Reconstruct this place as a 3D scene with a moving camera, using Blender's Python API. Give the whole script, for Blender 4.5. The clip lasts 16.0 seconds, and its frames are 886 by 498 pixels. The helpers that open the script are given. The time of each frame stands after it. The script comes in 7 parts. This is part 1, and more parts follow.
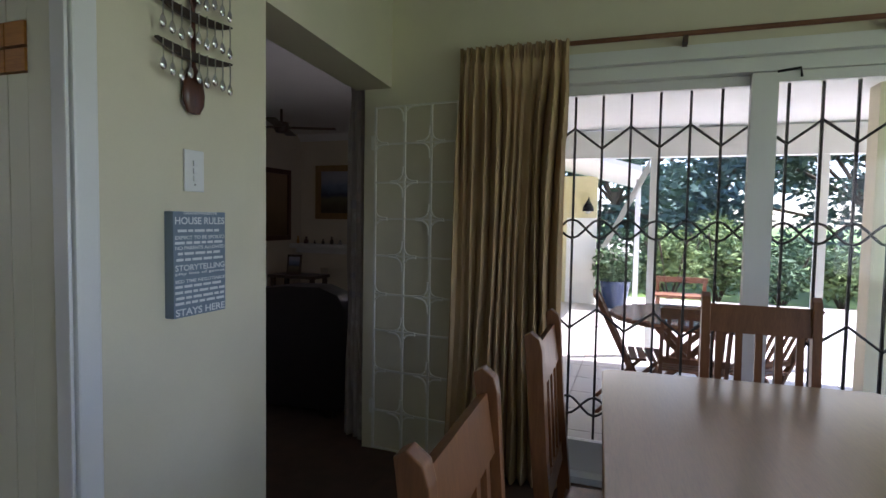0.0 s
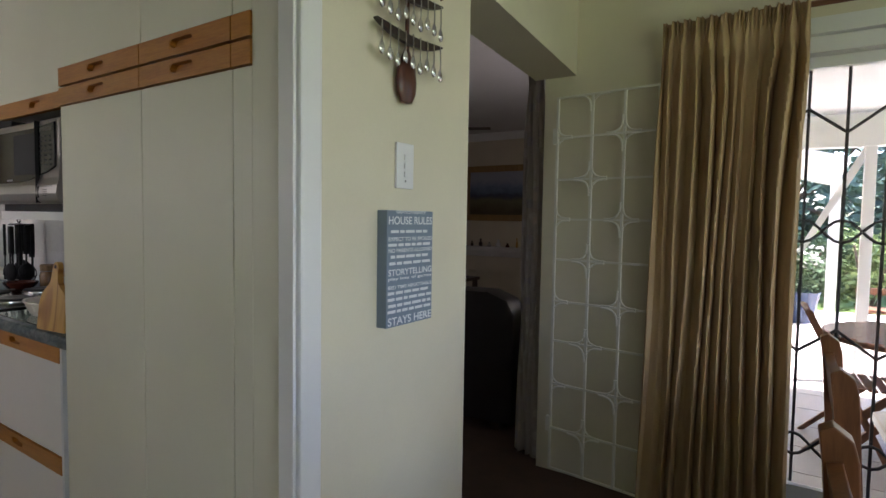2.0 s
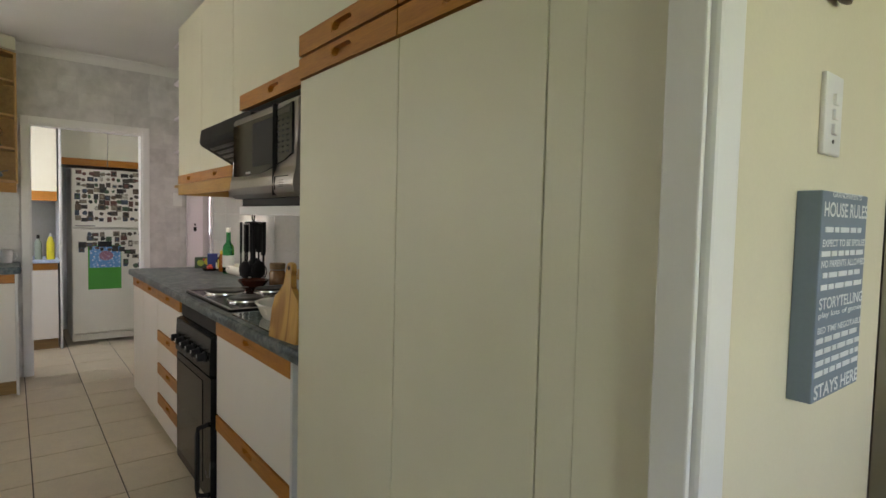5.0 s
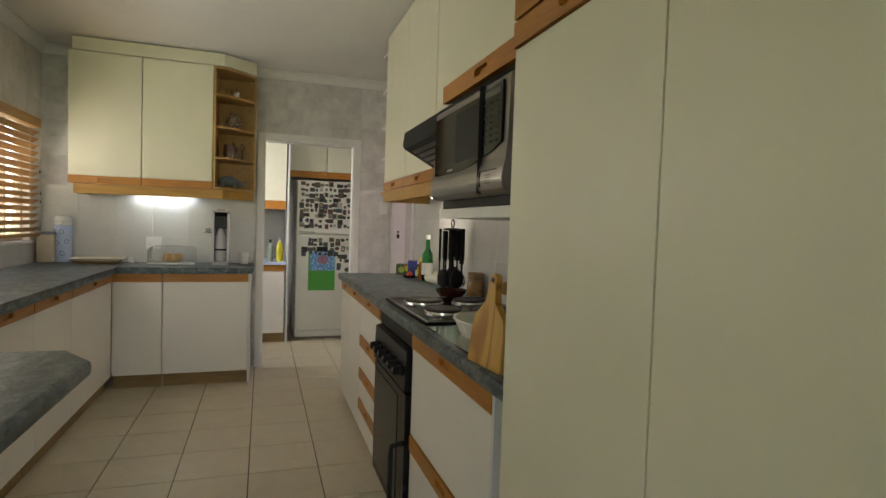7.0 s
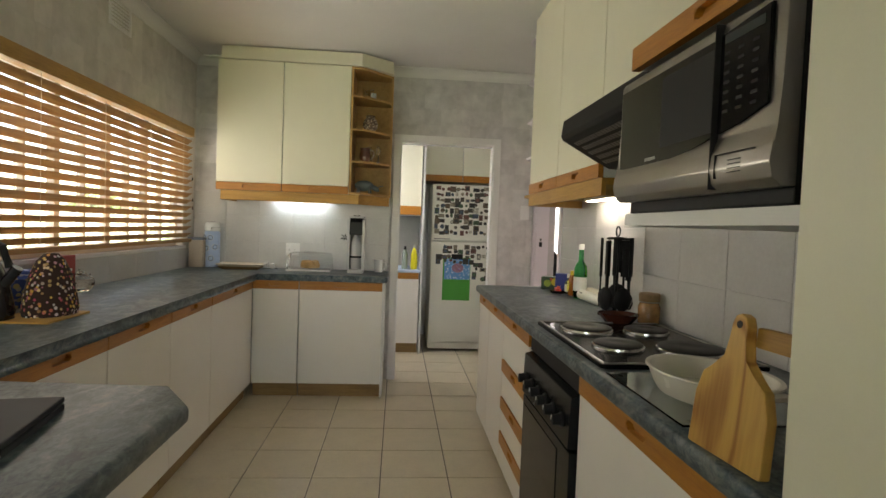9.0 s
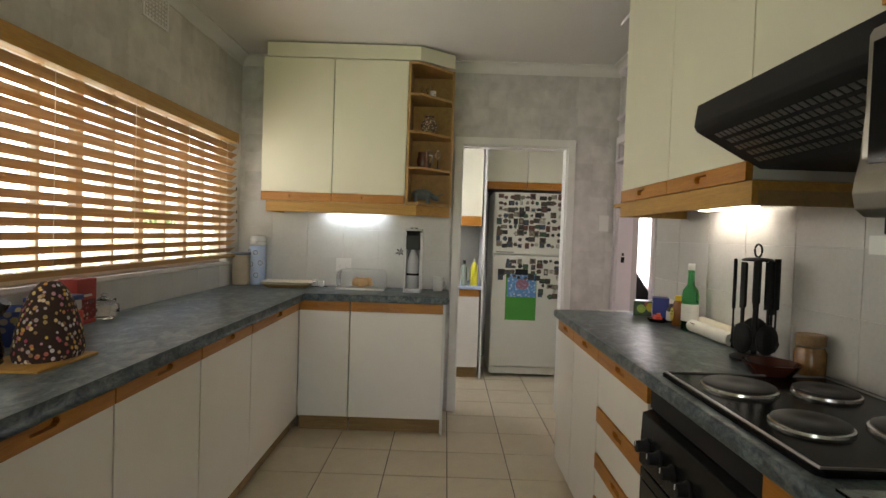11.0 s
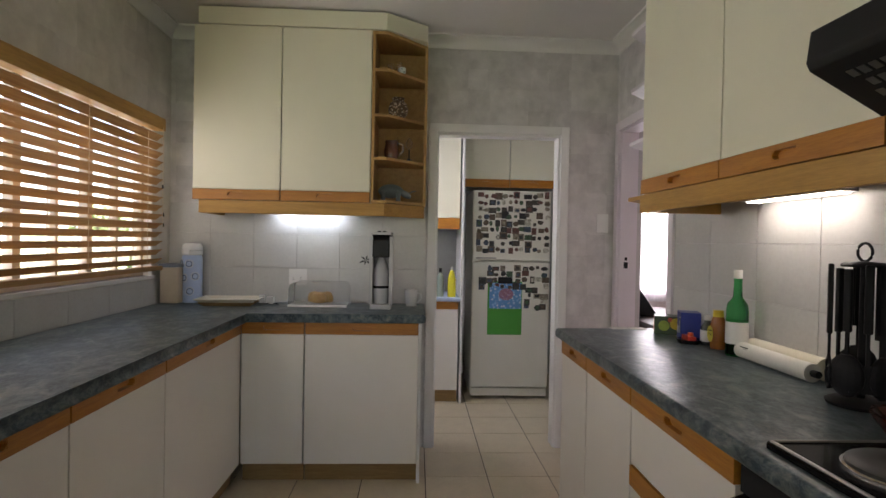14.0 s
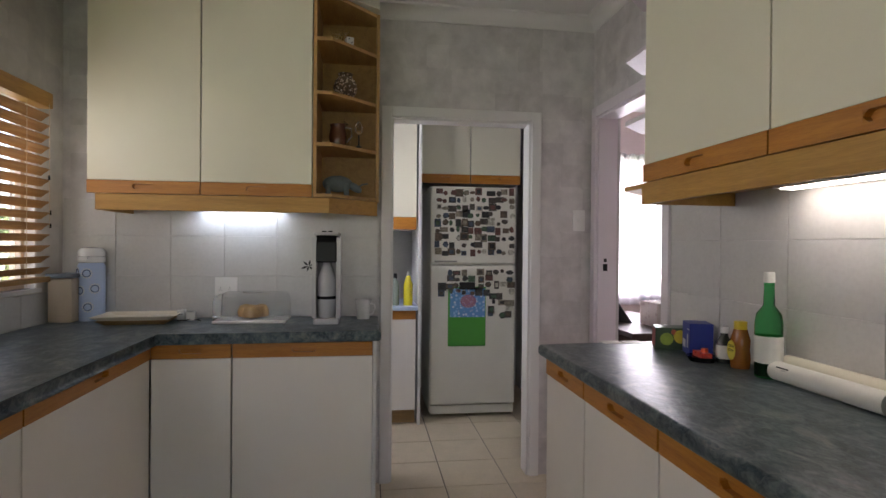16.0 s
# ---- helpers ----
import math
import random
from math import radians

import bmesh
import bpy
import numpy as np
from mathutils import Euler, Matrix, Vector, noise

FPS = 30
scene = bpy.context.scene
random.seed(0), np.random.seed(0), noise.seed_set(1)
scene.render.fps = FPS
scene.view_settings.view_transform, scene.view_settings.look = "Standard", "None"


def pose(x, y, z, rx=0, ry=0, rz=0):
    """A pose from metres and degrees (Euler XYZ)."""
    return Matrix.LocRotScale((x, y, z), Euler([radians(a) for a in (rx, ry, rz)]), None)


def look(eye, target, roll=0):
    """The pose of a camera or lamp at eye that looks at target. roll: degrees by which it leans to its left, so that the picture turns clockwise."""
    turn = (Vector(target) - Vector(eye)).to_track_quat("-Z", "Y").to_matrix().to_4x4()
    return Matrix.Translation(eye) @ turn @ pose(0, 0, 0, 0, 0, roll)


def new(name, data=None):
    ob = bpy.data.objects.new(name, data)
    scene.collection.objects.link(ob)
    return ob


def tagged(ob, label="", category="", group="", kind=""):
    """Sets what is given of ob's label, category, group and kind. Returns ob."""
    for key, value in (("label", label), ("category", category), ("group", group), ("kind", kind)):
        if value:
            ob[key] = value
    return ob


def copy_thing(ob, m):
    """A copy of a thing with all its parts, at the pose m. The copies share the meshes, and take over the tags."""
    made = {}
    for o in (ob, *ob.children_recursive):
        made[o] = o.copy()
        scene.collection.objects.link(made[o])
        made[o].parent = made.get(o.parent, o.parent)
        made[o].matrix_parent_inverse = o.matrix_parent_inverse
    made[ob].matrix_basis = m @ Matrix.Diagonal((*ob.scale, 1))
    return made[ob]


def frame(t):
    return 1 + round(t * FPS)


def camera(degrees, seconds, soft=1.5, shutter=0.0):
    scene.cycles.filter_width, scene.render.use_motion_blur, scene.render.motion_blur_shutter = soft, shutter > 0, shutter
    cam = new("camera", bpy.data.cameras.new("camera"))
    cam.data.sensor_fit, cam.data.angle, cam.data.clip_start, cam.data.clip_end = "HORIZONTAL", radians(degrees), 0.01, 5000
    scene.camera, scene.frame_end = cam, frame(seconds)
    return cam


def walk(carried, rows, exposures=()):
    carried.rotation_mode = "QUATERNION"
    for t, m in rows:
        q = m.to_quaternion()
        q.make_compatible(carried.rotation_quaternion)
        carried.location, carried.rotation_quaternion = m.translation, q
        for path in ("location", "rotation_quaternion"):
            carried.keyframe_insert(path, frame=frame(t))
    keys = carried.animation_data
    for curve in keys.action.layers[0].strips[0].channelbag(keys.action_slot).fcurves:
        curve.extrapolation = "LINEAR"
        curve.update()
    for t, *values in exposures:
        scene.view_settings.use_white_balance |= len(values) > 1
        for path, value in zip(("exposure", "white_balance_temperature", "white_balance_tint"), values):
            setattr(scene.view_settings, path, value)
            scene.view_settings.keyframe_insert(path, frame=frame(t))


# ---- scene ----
cam = camera(78.0, 16.0)
PATH = [
    (0, (0.027, 0.008, 1.364), (-0.642, 1.89, 1.255), 1.0),
    (0.5, (-0.035, -0.011, 1.36), (-0.818, 1.826, 1.251), 1.0),
    (1, (-0.103, 0.014, 1.355), (-0.999, 1.799, 1.246), 0.9),
    (1.5, (-0.2, 0.056, 1.354), (-1.207, 1.781, 1.247), 0.8),
    (2, (-0.305, 0.111, 1.353), (-1.403, 1.779, 1.243), 0.9),
    (2.5, (-0.385, 0.147, 1.347), (-1.55, 1.769, 1.243), 0.9),
    (3, (-0.469, 0.175, 1.339), (-1.695, 1.752, 1.237), 0.9),
    (3.5, (-0.595, 0.212, 1.337), (-1.878, 1.743, 1.239), 0.9),
    (4, (-0.726, 0.235, 1.321), (-2.083, 1.701, 1.227), 1.0),
    (4.2, (-0.76, 0.238, 1.32), (-2.159, 1.663, 1.22), 1.1),
    (6.3, (-1.124, 0.404, 1.309), (-2.927, 1.266, 1.229), 1.8),
    (6.5, (-1.153, 0.403, 1.306), (-2.986, 1.2, 1.225), 1.9),
    (7, (-1.235, 0.405, 1.295), (-3.132, 1.033, 1.213), 1.9),
    (7.5, (-1.343, 0.423, 1.294), (-3.283, 0.902, 1.213), 2.2),
    (8, (-1.475, 0.431, 1.288), (-3.442, 0.784, 1.208), 2.2),
    (8.5, (-1.571, 0.428, 1.289), (-3.553, 0.689, 1.21), 2.2),
    (9, (-1.7, 0.408, 1.302), (-3.691, 0.575, 1.224), 2.1),
    (9.5, (-1.866, 0.396, 1.318), (-3.864, 0.454, 1.242), 2.2),
    (9.7, (-1.931, 0.404, 1.321), (-3.929, 0.427, 1.245), 2.1),
    (11.8, (-2.355, 0.254, 1.341), (-4.354, 0.241, 1.289), 1.9),
    (12, (-2.399, 0.251, 1.342), (-4.398, 0.245, 1.292), 1.7),
    (12.5, (-2.512, 0.259, 1.34), (-4.511, 0.264, 1.295), 1.4),
    (13, (-2.642, 0.291, 1.338), (-4.641, 0.308, 1.3), 1.3),
    (13.5, (-2.736, 0.293, 1.336), (-4.735, 0.34, 1.301), 1.2),
    (14, (-2.835, 0.288, 1.321), (-4.832, 0.385, 1.292), 1.1),
    (14.5, (-2.986, 0.267, 1.328), (-4.98, 0.412, 1.304), 0.9),
    (15, (-3.1, 0.255, 1.321), (-5.09, 0.447, 1.3), 0.8),
    (15.5, (-3.2, 0.266, 1.309), (-5.186, 0.504, 1.294), 0.7),
    (16, (-3.305, 0.274, 1.308), (-5.286, 0.553, 1.294), 0.5),
]
walk(cam, [(t, look(eye, target, roll)) for t, eye, target, roll in PATH],
     exposures=[(0, 1.92, 5550, 23), (1.0, 2.1, 5700, 23), (2.5, 2.74, 6050, 22), (4.2, 2.92, 6350, 19), (6.5, 2.75, 7100, 11), (9, 2.88, 7050, 11),
                (12.5, 2.65, 6780, 16), (16, 2.4, 6350, 21)])

# ---- world, sun, window light and added fill lamps ----
SUN_EL, SUN_AZ = 60, 62
world = bpy.data.worlds.new("world")
scene.world = world
world.use_nodes = True
sky = world.node_tree.nodes.new("ShaderNodeTexSky")
sky.sky_type, sky.sun_disc = "NISHITA", False
sky.sun_elevation, sky.sun_rotation = radians(SUN_EL), radians(SUN_AZ)
world.node_tree.links.new(sky.outputs[0], world.node_tree.nodes["Background"].inputs[0])
world.node_tree.nodes["Background"].inputs[1].default_value = 0.15


def lamp(name, kind, m, energy, color=(1, 1, 1), size=(1, 1), angle=0.5):
    data = bpy.data.lights.new(name, kind)
    data.energy, data.color = energy, color
    if kind == "AREA":
        data.shape, data.size, data.size_y = "RECTANGLE", *size
    if kind == "SUN":
        data.angle = radians(angle)
    ob = new(name, data)
    ob.matrix_world = m
    return ob


_el, _az = radians(SUN_EL), radians(SUN_AZ)
_to = Vector((math.sin(_az) * math.cos(_el), math.cos(_az) * math.cos(_el), math.sin(_el)))
lamp("sun", "SUN", look(_to * 30, (0, 0, 0)), 5.0, (1, 0.95, 0.86))
lamp("kitchen_window_light", "AREA", look((-4.6, -1.262, 1.54), (-4.6, 0, 1.2)), 2.4, (1.0, 0.97, 0.9), (2.9, 0.85))
lamp("kitchen_window_light", "AREA", look((-4.42, -1.165, 1.52), (-4.42, 0.2, 0.6)), 0.75, (1.0, 0.97, 0.9), (2.5, 0.8))
# patio door: sunlit ground sends light up, the sky sends its own down
lamp("patio_door_light", "AREA", look((0.68, 2.66, 0.75), (0.5, 0, 2.3)), 0.55, (1.0, 0.94, 0.78), (1.9, 0.5))
lamp("patio_door_light", "AREA", look((0.68, 2.66, 1.75), (0.5, 0, 0.4)), 0.35, (0.66, 0.82, 1.0), (1.9, 0.5))
# warm fill lamp added at the unseen living-room window to lift the dim room
lamp("living_fill_light", "AREA", look((-1.53, 4.0, 1.5), (-4, 4.4, 2.3)), 0.9, (1.0, 0.88, 0.80), (1.3, 1.1))
# fill lamps added at unseen east openings: one warm, one blue, one neutral
lamp("east_fill_light", "AREA", look((2.58, 1.0, 1.45), (0, 1.2, 2.9)), 1.35, (1.0, 0.94, 0.74), (1.5, 1.4))
lamp("east_fill_light", "AREA", look((2.578, 1.0, 1.45), (-3.5, -0.4, 0.3)), 1.25, (0.80, 0.88, 1.0), (1.5, 1.4))
lamp("east_fill_light", "AREA", look((2.58, -1.4, 1.45), (-1.2, 1.6, 1.6)), 1.1, (0.96, 0.97, 0.93), (1.1, 1.3))
lamp("study_window_light", "AREA", look((-8.2, 2.9, 1.5), (-6.0, 1.7, 1.2)), 7.6, (1.0, 0.97, 1.0), (1.4, 1.3))
# fill lamp added to lift the scullery and fridge; its wall has no window
lamp("scullery_fill_light", "AREA", look((-6.9, -0.22, 1.6), (-7.0, 1, 1.2)), 3.2, (0.95, 0.97, 1.0), (0.9, 0.9))
lamp("cupboard_lamp", "AREA", look((-6.262, -0.375, 1.478), (-6.27, -0.375, 0)), 0.013, (0.55, 0.78, 1.0), (0.3, 0.04))
lamp("cupboard_lamp", "AREA", look((-4.55, 1.50, 1.478), (-4.55, 1.51, 0)), 0.02, (1.0, 0.95, 0.85), (0.42, 0.04))

# ---- materials ----


def nodes_of(name, rough=0.5, metal=0.0):
    m = bpy.data.materials.new(name)
    m.use_nodes = True
    t = m.node_tree
    b = t.nodes["Principled BSDF"]
    b.inputs["Roughness"].default_value, b.inputs["Metallic"].default_value = rough, metal
    return m, t, b


def coords(t, scale=(1, 1, 1), shift=True):
    c = t.nodes.new("ShaderNodeTexCoord")
    mp = t.nodes.new("ShaderNodeMapping")
    mp.inputs["Scale"].default_value = scale
    t.links.new(c.outputs["Object"], mp.inputs["Vector"])
    if shift:
        info = t.nodes.new("ShaderNodeObjectInfo")
        k = t.nodes.new("ShaderNodeVectorMath")
        k.operation = "SCALE"
        k.inputs[0].default_value = (17.0, 31.0, 23.0)
        t.links.new(info.outputs["Random"], k.inputs["Scale"])
        t.links.new(k.outputs[0], mp.inputs["Location"])
    return mp.outputs[0]


def noise_of(t, vec, scale, detail=4, rough=0.55, dist=0.0):
    n = t.nodes.new("ShaderNodeTexNoise")
    n.inputs["Scale"].default_value, n.inputs["Detail"].default_value = scale, detail
    n.inputs["Roughness"].default_value, n.inputs["Distortion"].default_value = rough, dist
    t.links.new(vec, n.inputs["Vector"])
    return n.outputs[0]


def ramp(t, fac, stops):
    r = t.nodes.new("ShaderNodeValToRGB")
    r.color_ramp.elements[0].position, r.color_ramp.elements[1].position = stops[0][0], stops[-1][0]
    r.color_ramp.elements[0].color, r.color_ramp.elements[1].color = (*stops[0][1], 1), (*stops[-1][1], 1)
    for p, c in stops[1:-1]:
        r.color_ramp.elements.new(p).color = (*c, 1)
    t.links.new(fac, r.inputs[0])
    return r.outputs[0]


def blend(t, fac, a, b, mode="MIX"):
    m = t.nodes.new("ShaderNodeMix")
    m.data_type, m.blend_type = "RGBA", mode
    for v, k in ((fac, 0), (a, 6), (b, 7)):
        if isinstance(v, bpy.types.NodeSocket):
            t.links.new(v, m.inputs[k])
        else:
            m.inputs[k].default_value = v if k == 0 else (*v, 1)
    return m.outputs[2]


def bump(t, b, height, strength=0.2, dist=0.002):
    n = t.nodes.new("ShaderNodeBump")
    n.inputs["Strength"].default_value, n.inputs["Distance"].default_value = strength, dist
    t.links.new(height, n.inputs["Height"])
    t.links.new(n.outputs[0], b.inputs["Normal"])


def plain(name, col, rough=0.5, metal=0.0, vary=0.12, scale=6.0, fine=180.0, relief=0.08, spec=None):
    """A painted, plastic or metal surface with broad unevenness, fine grain and a little relief."""
    m, t, b = nodes_of(name, rough, metal)
    vec = coords(t)
    big = noise_of(t, vec, scale, 5)
    small = noise_of(t, vec, fine, 2)
    dark, light = [c * (1 - vary) for c in col], [min(1, c * (1 + vary)) for c in col]
    t.links.new(blend(t, 0.25, ramp(t, big, [(0.3, dark), (0.7, light)]), ramp(t, small, [(0.3, dark), (0.7, light)])), b.inputs["Base Color"])
    r = t.nodes.new("ShaderNodeMapRange")
    r.inputs[3].default_value, r.inputs[4].default_value = max(0.02, rough - 0.08), min(1, rough + 0.08)
    t.links.new(big, r.inputs[0])
    t.links.new(r.outputs[0], b.inputs["Roughness"])
    if relief:
        bump(t, b, small, relief, 0.001)
    if spec is not None:
        b.inputs["Specular IOR Level"].default_value = spec
    return m


def wood(name, a, c, rough=0.4, stretch=(3, 40, 40), scale=1.0):
    """Long grain: noise drawn out along one axis, with fine fibres."""
    m, t, b = nodes_of(name, rough)
    vec = coords(t, stretch)
    g = noise_of(t, vec, scale, 6, 0.6, 0.6)
    f = noise_of(t, vec, scale * 7, 3, 0.6)
    mid = [(p + q) / 2 for p, q in zip(a, c)]
    base = ramp(t, g, [(0.3, a), (0.5, mid), (0.72, c)])
    t.links.new(blend(t, 0.22, base, ramp(t, f, [(0.35, [v * 0.6 for v in a]), (0.6, c)])), b.inputs["Base Color"])
    bump(t, b, f, 0.12, 0.001)
    return m


def glassy(name, col=(1, 1, 1), rough=0.0, ior=1.45):
    m, t, b = nodes_of(name, rough)
    b.inputs["Base Color"].default_value = (*col, 1)
    b.inputs["Transmission Weight"].default_value, b.inputs["IOR"].default_value = 1.0, ior
    return m


def glow(name, col, strength):
    m, t, b = nodes_of(name)
    b.inputs["Base Color"].default_value = (0.8, 0.8, 0.8, 1)
    b.inputs["Emission Color"].default_value, b.inputs["Emission Strength"].default_value = (*col, 1), strength
    return m


def wallpaper(name, a, c, sq=0.13):
    """Sponged paint: soft squares of two greys under broad clouds."""
    m, t, b = nodes_of(name, 0.75)
    vec = coords(t, shift=False)
    v = t.nodes.new("ShaderNodeTexVoronoi")
    v.inputs["Scale"].default_value, v.inputs["Randomness"].default_value = 1 / sq, 0.25
    v.distance = "CHEBYCHEV"
    t.links.new(vec, v.inputs["Vector"])
    cell = t.nodes.new("ShaderNodeSeparateColor")
    t.links.new(v.outputs["Color"], cell.inputs[0])
    n = noise_of(t, vec, 9, 5, 0.65)
    k = t.nodes.new("ShaderNodeMath")
    k.operation = "MULTIPLY_ADD"
    k.inputs[1].default_value = 0.22
    t.links.new(cell.outputs[0], k.inputs[0])
    t.links.new(n, k.inputs[2])
    t.links.new(ramp(t, k.outputs[0], [(0.35, a), (0.85, c)]), b.inputs["Base Color"])
    bump(t, b, noise_of(t, vec, 90, 3), 0.1, 0.002)
    return m


def laminate(name):
    """Blue-green marbled worktop laminate."""
    m, t, b = nodes_of(name, 0.36)
    b.inputs["Specular IOR Level"].default_value = 0.3
    vec = coords(t, (1.0, 1.6, 1.6), shift=False)
    big = noise_of(t, vec, 9, 9, 0.66, 0.8)
    streak = noise_of(t, vec, 30, 6, 0.72, 1.4)
    base = ramp(t, big, [(0.38, (0.014, 0.025, 0.032)), (0.48, (0.042, 0.068, 0.082)), (0.55, (0.105, 0.138, 0.148)), (0.63, (0.21, 0.22, 0.21))])
    t.links.new(blend(t, 0.4, base, ramp(t, streak, [(0.42, (0.016, 0.038, 0.055)), (0.6, (0.18, 0.21, 0.21))])), b.inputs["Base Color"])
    bump(t, b, noise_of(t, vec, 300, 2), 0.05, 0.0006)
    return m


def tile_mat(name, col, rough=0.3, vary=0.1, cloud=9.0):
    m, t, b = nodes_of(name, rough)
    vec = coords(t)
    n = noise_of(t, vec, cloud, 6, 0.6)
    f = noise_of(t, vec, 70, 3)
    info = t.nodes.new("ShaderNodeObjectInfo")
    lo, hi = [c * (1 - vary) for c in col], [min(1, c * (1 + vary)) for c in col]
    tone = blend(t, 0.35, ramp(t, n, [(0.3, lo), (0.7, hi)]), ramp(t, info.outputs["Random"], [(0, lo), (1, hi)]))
    t.links.new(blend(t, 0.15, tone, ramp(t, f, [(0.3, [c * 0.7 for c in col]), (0.6, hi)])), b.inputs["Base Color"])
    bump(t, b, n, 0.06, 0.002)
    return m


def spotted(name, ground, tints, scale=60.0):
    """Printed cloth: small random blots of several colours on a dark ground."""
    m, t, b = nodes_of(name, 0.9)
    vec = coords(t)
    v = t.nodes.new("ShaderNodeTexVoronoi")
    v.inputs["Scale"].default_value = scale
    t.links.new(vec, v.inputs["Vector"])
    cell = t.nodes.new("ShaderNodeSeparateColor")
    t.links.new(v.outputs["Color"], cell.inputs[0])
    inks = ramp(t, cell.outputs[0], [(i / (len(tints) - 1), c) for i, c in enumerate(tints)])
    spot = ramp(t, v.outputs["Distance"], [(0.34, (1, 1, 1)), (0.42, (0, 0, 0))])
    t.links.new(blend(t, spot, ground, inks), b.inputs["Base Color"])
    bump(t, b, noise_of(t, vec, 400, 2), 0.2, 0.001)
    return m


CREAM_WALL = plain("cream_wall_paint", (0.71, 0.65, 0.49), 0.7, vary=0.05, scale=3, relief=0.15)
LIVING_WALL = plain("living_room_paint", (0.62, 0.55, 0.42), 0.8, vary=0.05, scale=3)
WALL_GREY = wallpaper("sponged_grey_wall", (0.52, 0.495, 0.45), (0.70, 0.67, 0.61))
WALL_LIGHT = wallpaper("sponged_pale_wall", (0.48, 0.46, 0.455), (0.72, 0.695, 0.68))
CEIL = plain("ceiling_white", (0.74, 0.73, 0.70), 0.85, vary=0.04, scale=2)
CUPBOARD = plain("cream_melamine", (0.745, 0.72, 0.57), 0.42, vary=0.035, scale=3, fine=260, relief=0.06)
# base fronts: the cupboard cream lightened, with light they catch put into colour
CUPBOARD_LOW_LIT = plain("cream_melamine_lit", (0.82, 0.79, 0.735), 0.42, vary=0.03, scale=3, fine=260, relief=0.06)
CUPBOARD_SIDE = plain("white_melamine_edge", (0.72, 0.72, 0.70), 0.45, vary=0.04)
RAIL = wood("orange_oak_rail", (0.36, 0.13, 0.014), (0.52, 0.22, 0.026), 0.42, (4, 50, 50))
PELMET = wood("yellow_oak", (0.36, 0.18, 0.032), (0.54, 0.30, 0.062), 0.45, (3, 40, 40))
PLINTH = wood("plinth_oak", (0.24, 0.145, 0.05), (0.36, 0.23, 0.09), 0.5, (3, 40, 40))
SHELF = wood("shelf_oak", (0.40, 0.22, 0.07), (0.56, 0.34, 0.12), 0.5, (30, 5, 30))
# near-black colour that stands in for the shade inside a hole
HOLE_SHADE = plain("hole_shade", (0.03, 0.022, 0.015), 0.8, vary=0.1)
TOP = laminate("blue_green_laminate")
FLOOR_TILE = tile_mat("beige_floor_tile", (0.64, 0.555, 0.41), 0.32, 0.09)
GROUT = plain("dark_grout", (0.10, 0.085, 0.07), 0.9, vary=0.2, scale=20)
WALL_TILE = tile_mat("pale_wall_tile", (0.58, 0.57, 0.55), 0.25, 0.07, 7)
CARPET = plain("brown_carpet", (0.075, 0.042, 0.026), 0.95, vary=0.25, scale=8, fine=350, relief=0.6)
WHITE_PAINT = plain("white_gloss_paint", (0.78, 0.77, 0.75), 0.35, vary=0.03, scale=4)
LILAC_PAINT = plain("lilac_white_paint", (0.72, 0.67, 0.70), 0.4, vary=0.03)
BLIND = wood("varnished_blind_wood", (0.29, 0.155, 0.06), (0.47, 0.29, 0.125), 0.6, (2, 60, 60))
BLIND.node_tree.nodes["Principled BSDF"].inputs["Specular IOR Level"].default_value = 0.2
CORD = plain("pale_cord", (0.6, 0.5, 0.35), 0.9)
BLACK = plain("black_enamel", (0.012, 0.012, 0.013), 0.25, vary=0.2, spec=0.14)
BLACK_MATT = plain("matt_black_plastic", (0.018, 0.018, 0.019), 0.5, vary=0.15, spec=0.14)
BLACK_GLASS = plain("black_glass", (0.006, 0.006, 0.007), 0.09, vary=0.1, relief=0, spec=0.2)
IRON = plain("cast_iron_plate", (0.02, 0.019, 0.018), 0.55, 0.1, vary=0.2)
STEEL = plain("brushed_steel", (0.30, 0.29, 0.275), 0.36, 1.0, vary=0.06, relief=0.1)
CHROME = plain("polished_metal", (0.62, 0.61, 0.59), 0.2, 1.0, vary=0.04, relief=0)
GATE_BLACK = plain("dark_painted_steel", (0.03, 0.028, 0.03), 0.45, vary=0.2)
GATE_WHITE = plain("cream_painted_iron", (0.78, 0.75, 0.66), 0.45, vary=0.08)
CURTAIN = plain("tan_curtain_cloth", (0.44, 0.305, 0.16), 0.9, vary=0.1, scale=5, fine=500, relief=0.35)
CURTAIN_GREY = spotted("patterned_drape", (0.36, 0.31, 0.27), [(0.45, 0.39, 0.35), (0.28, 0.26, 0.28), (0.46, 0.36, 0.31)], 14)
TABLE_WOOD = wood("polished_table_wood", (0.225, 0.115, 0.037), (0.262, 0.136, 0.045), 0.26, (30, 2.5, 30))
TABLE_WOOD.node_tree.nodes["Principled BSDF"].inputs["Specular IOR Level"].default_value = 0.6
TABLE_WOOD.node_tree.nodes["Principled BSDF"].inputs["Coat Weight"].default_value = 0.7
TABLE_WOOD.node_tree.nodes["Principled BSDF"].inputs["Coat Roughness"].default_value = 0.3
TABLE_WOOD.node_tree.nodes["Bump"].inputs["Strength"].default_value = 0.015
CHAIR_WOOD = wood("chair_wood", (0.13, 0.048, 0.018), (0.23, 0.095, 0.035), 0.35, (30, 30, 3))
DARK_WOOD = wood("dark_wood", (0.03, 0.016, 0.009), (0.07, 0.035, 0.018), 0.4, (30, 30, 3))
TEAK = wood("patio_teak", (0.12, 0.045, 0.02), (0.24, 0.10, 0.045), 0.5, (3, 30, 30))
PANE = glassy("window_glass")

# ---- mesh helpers ----


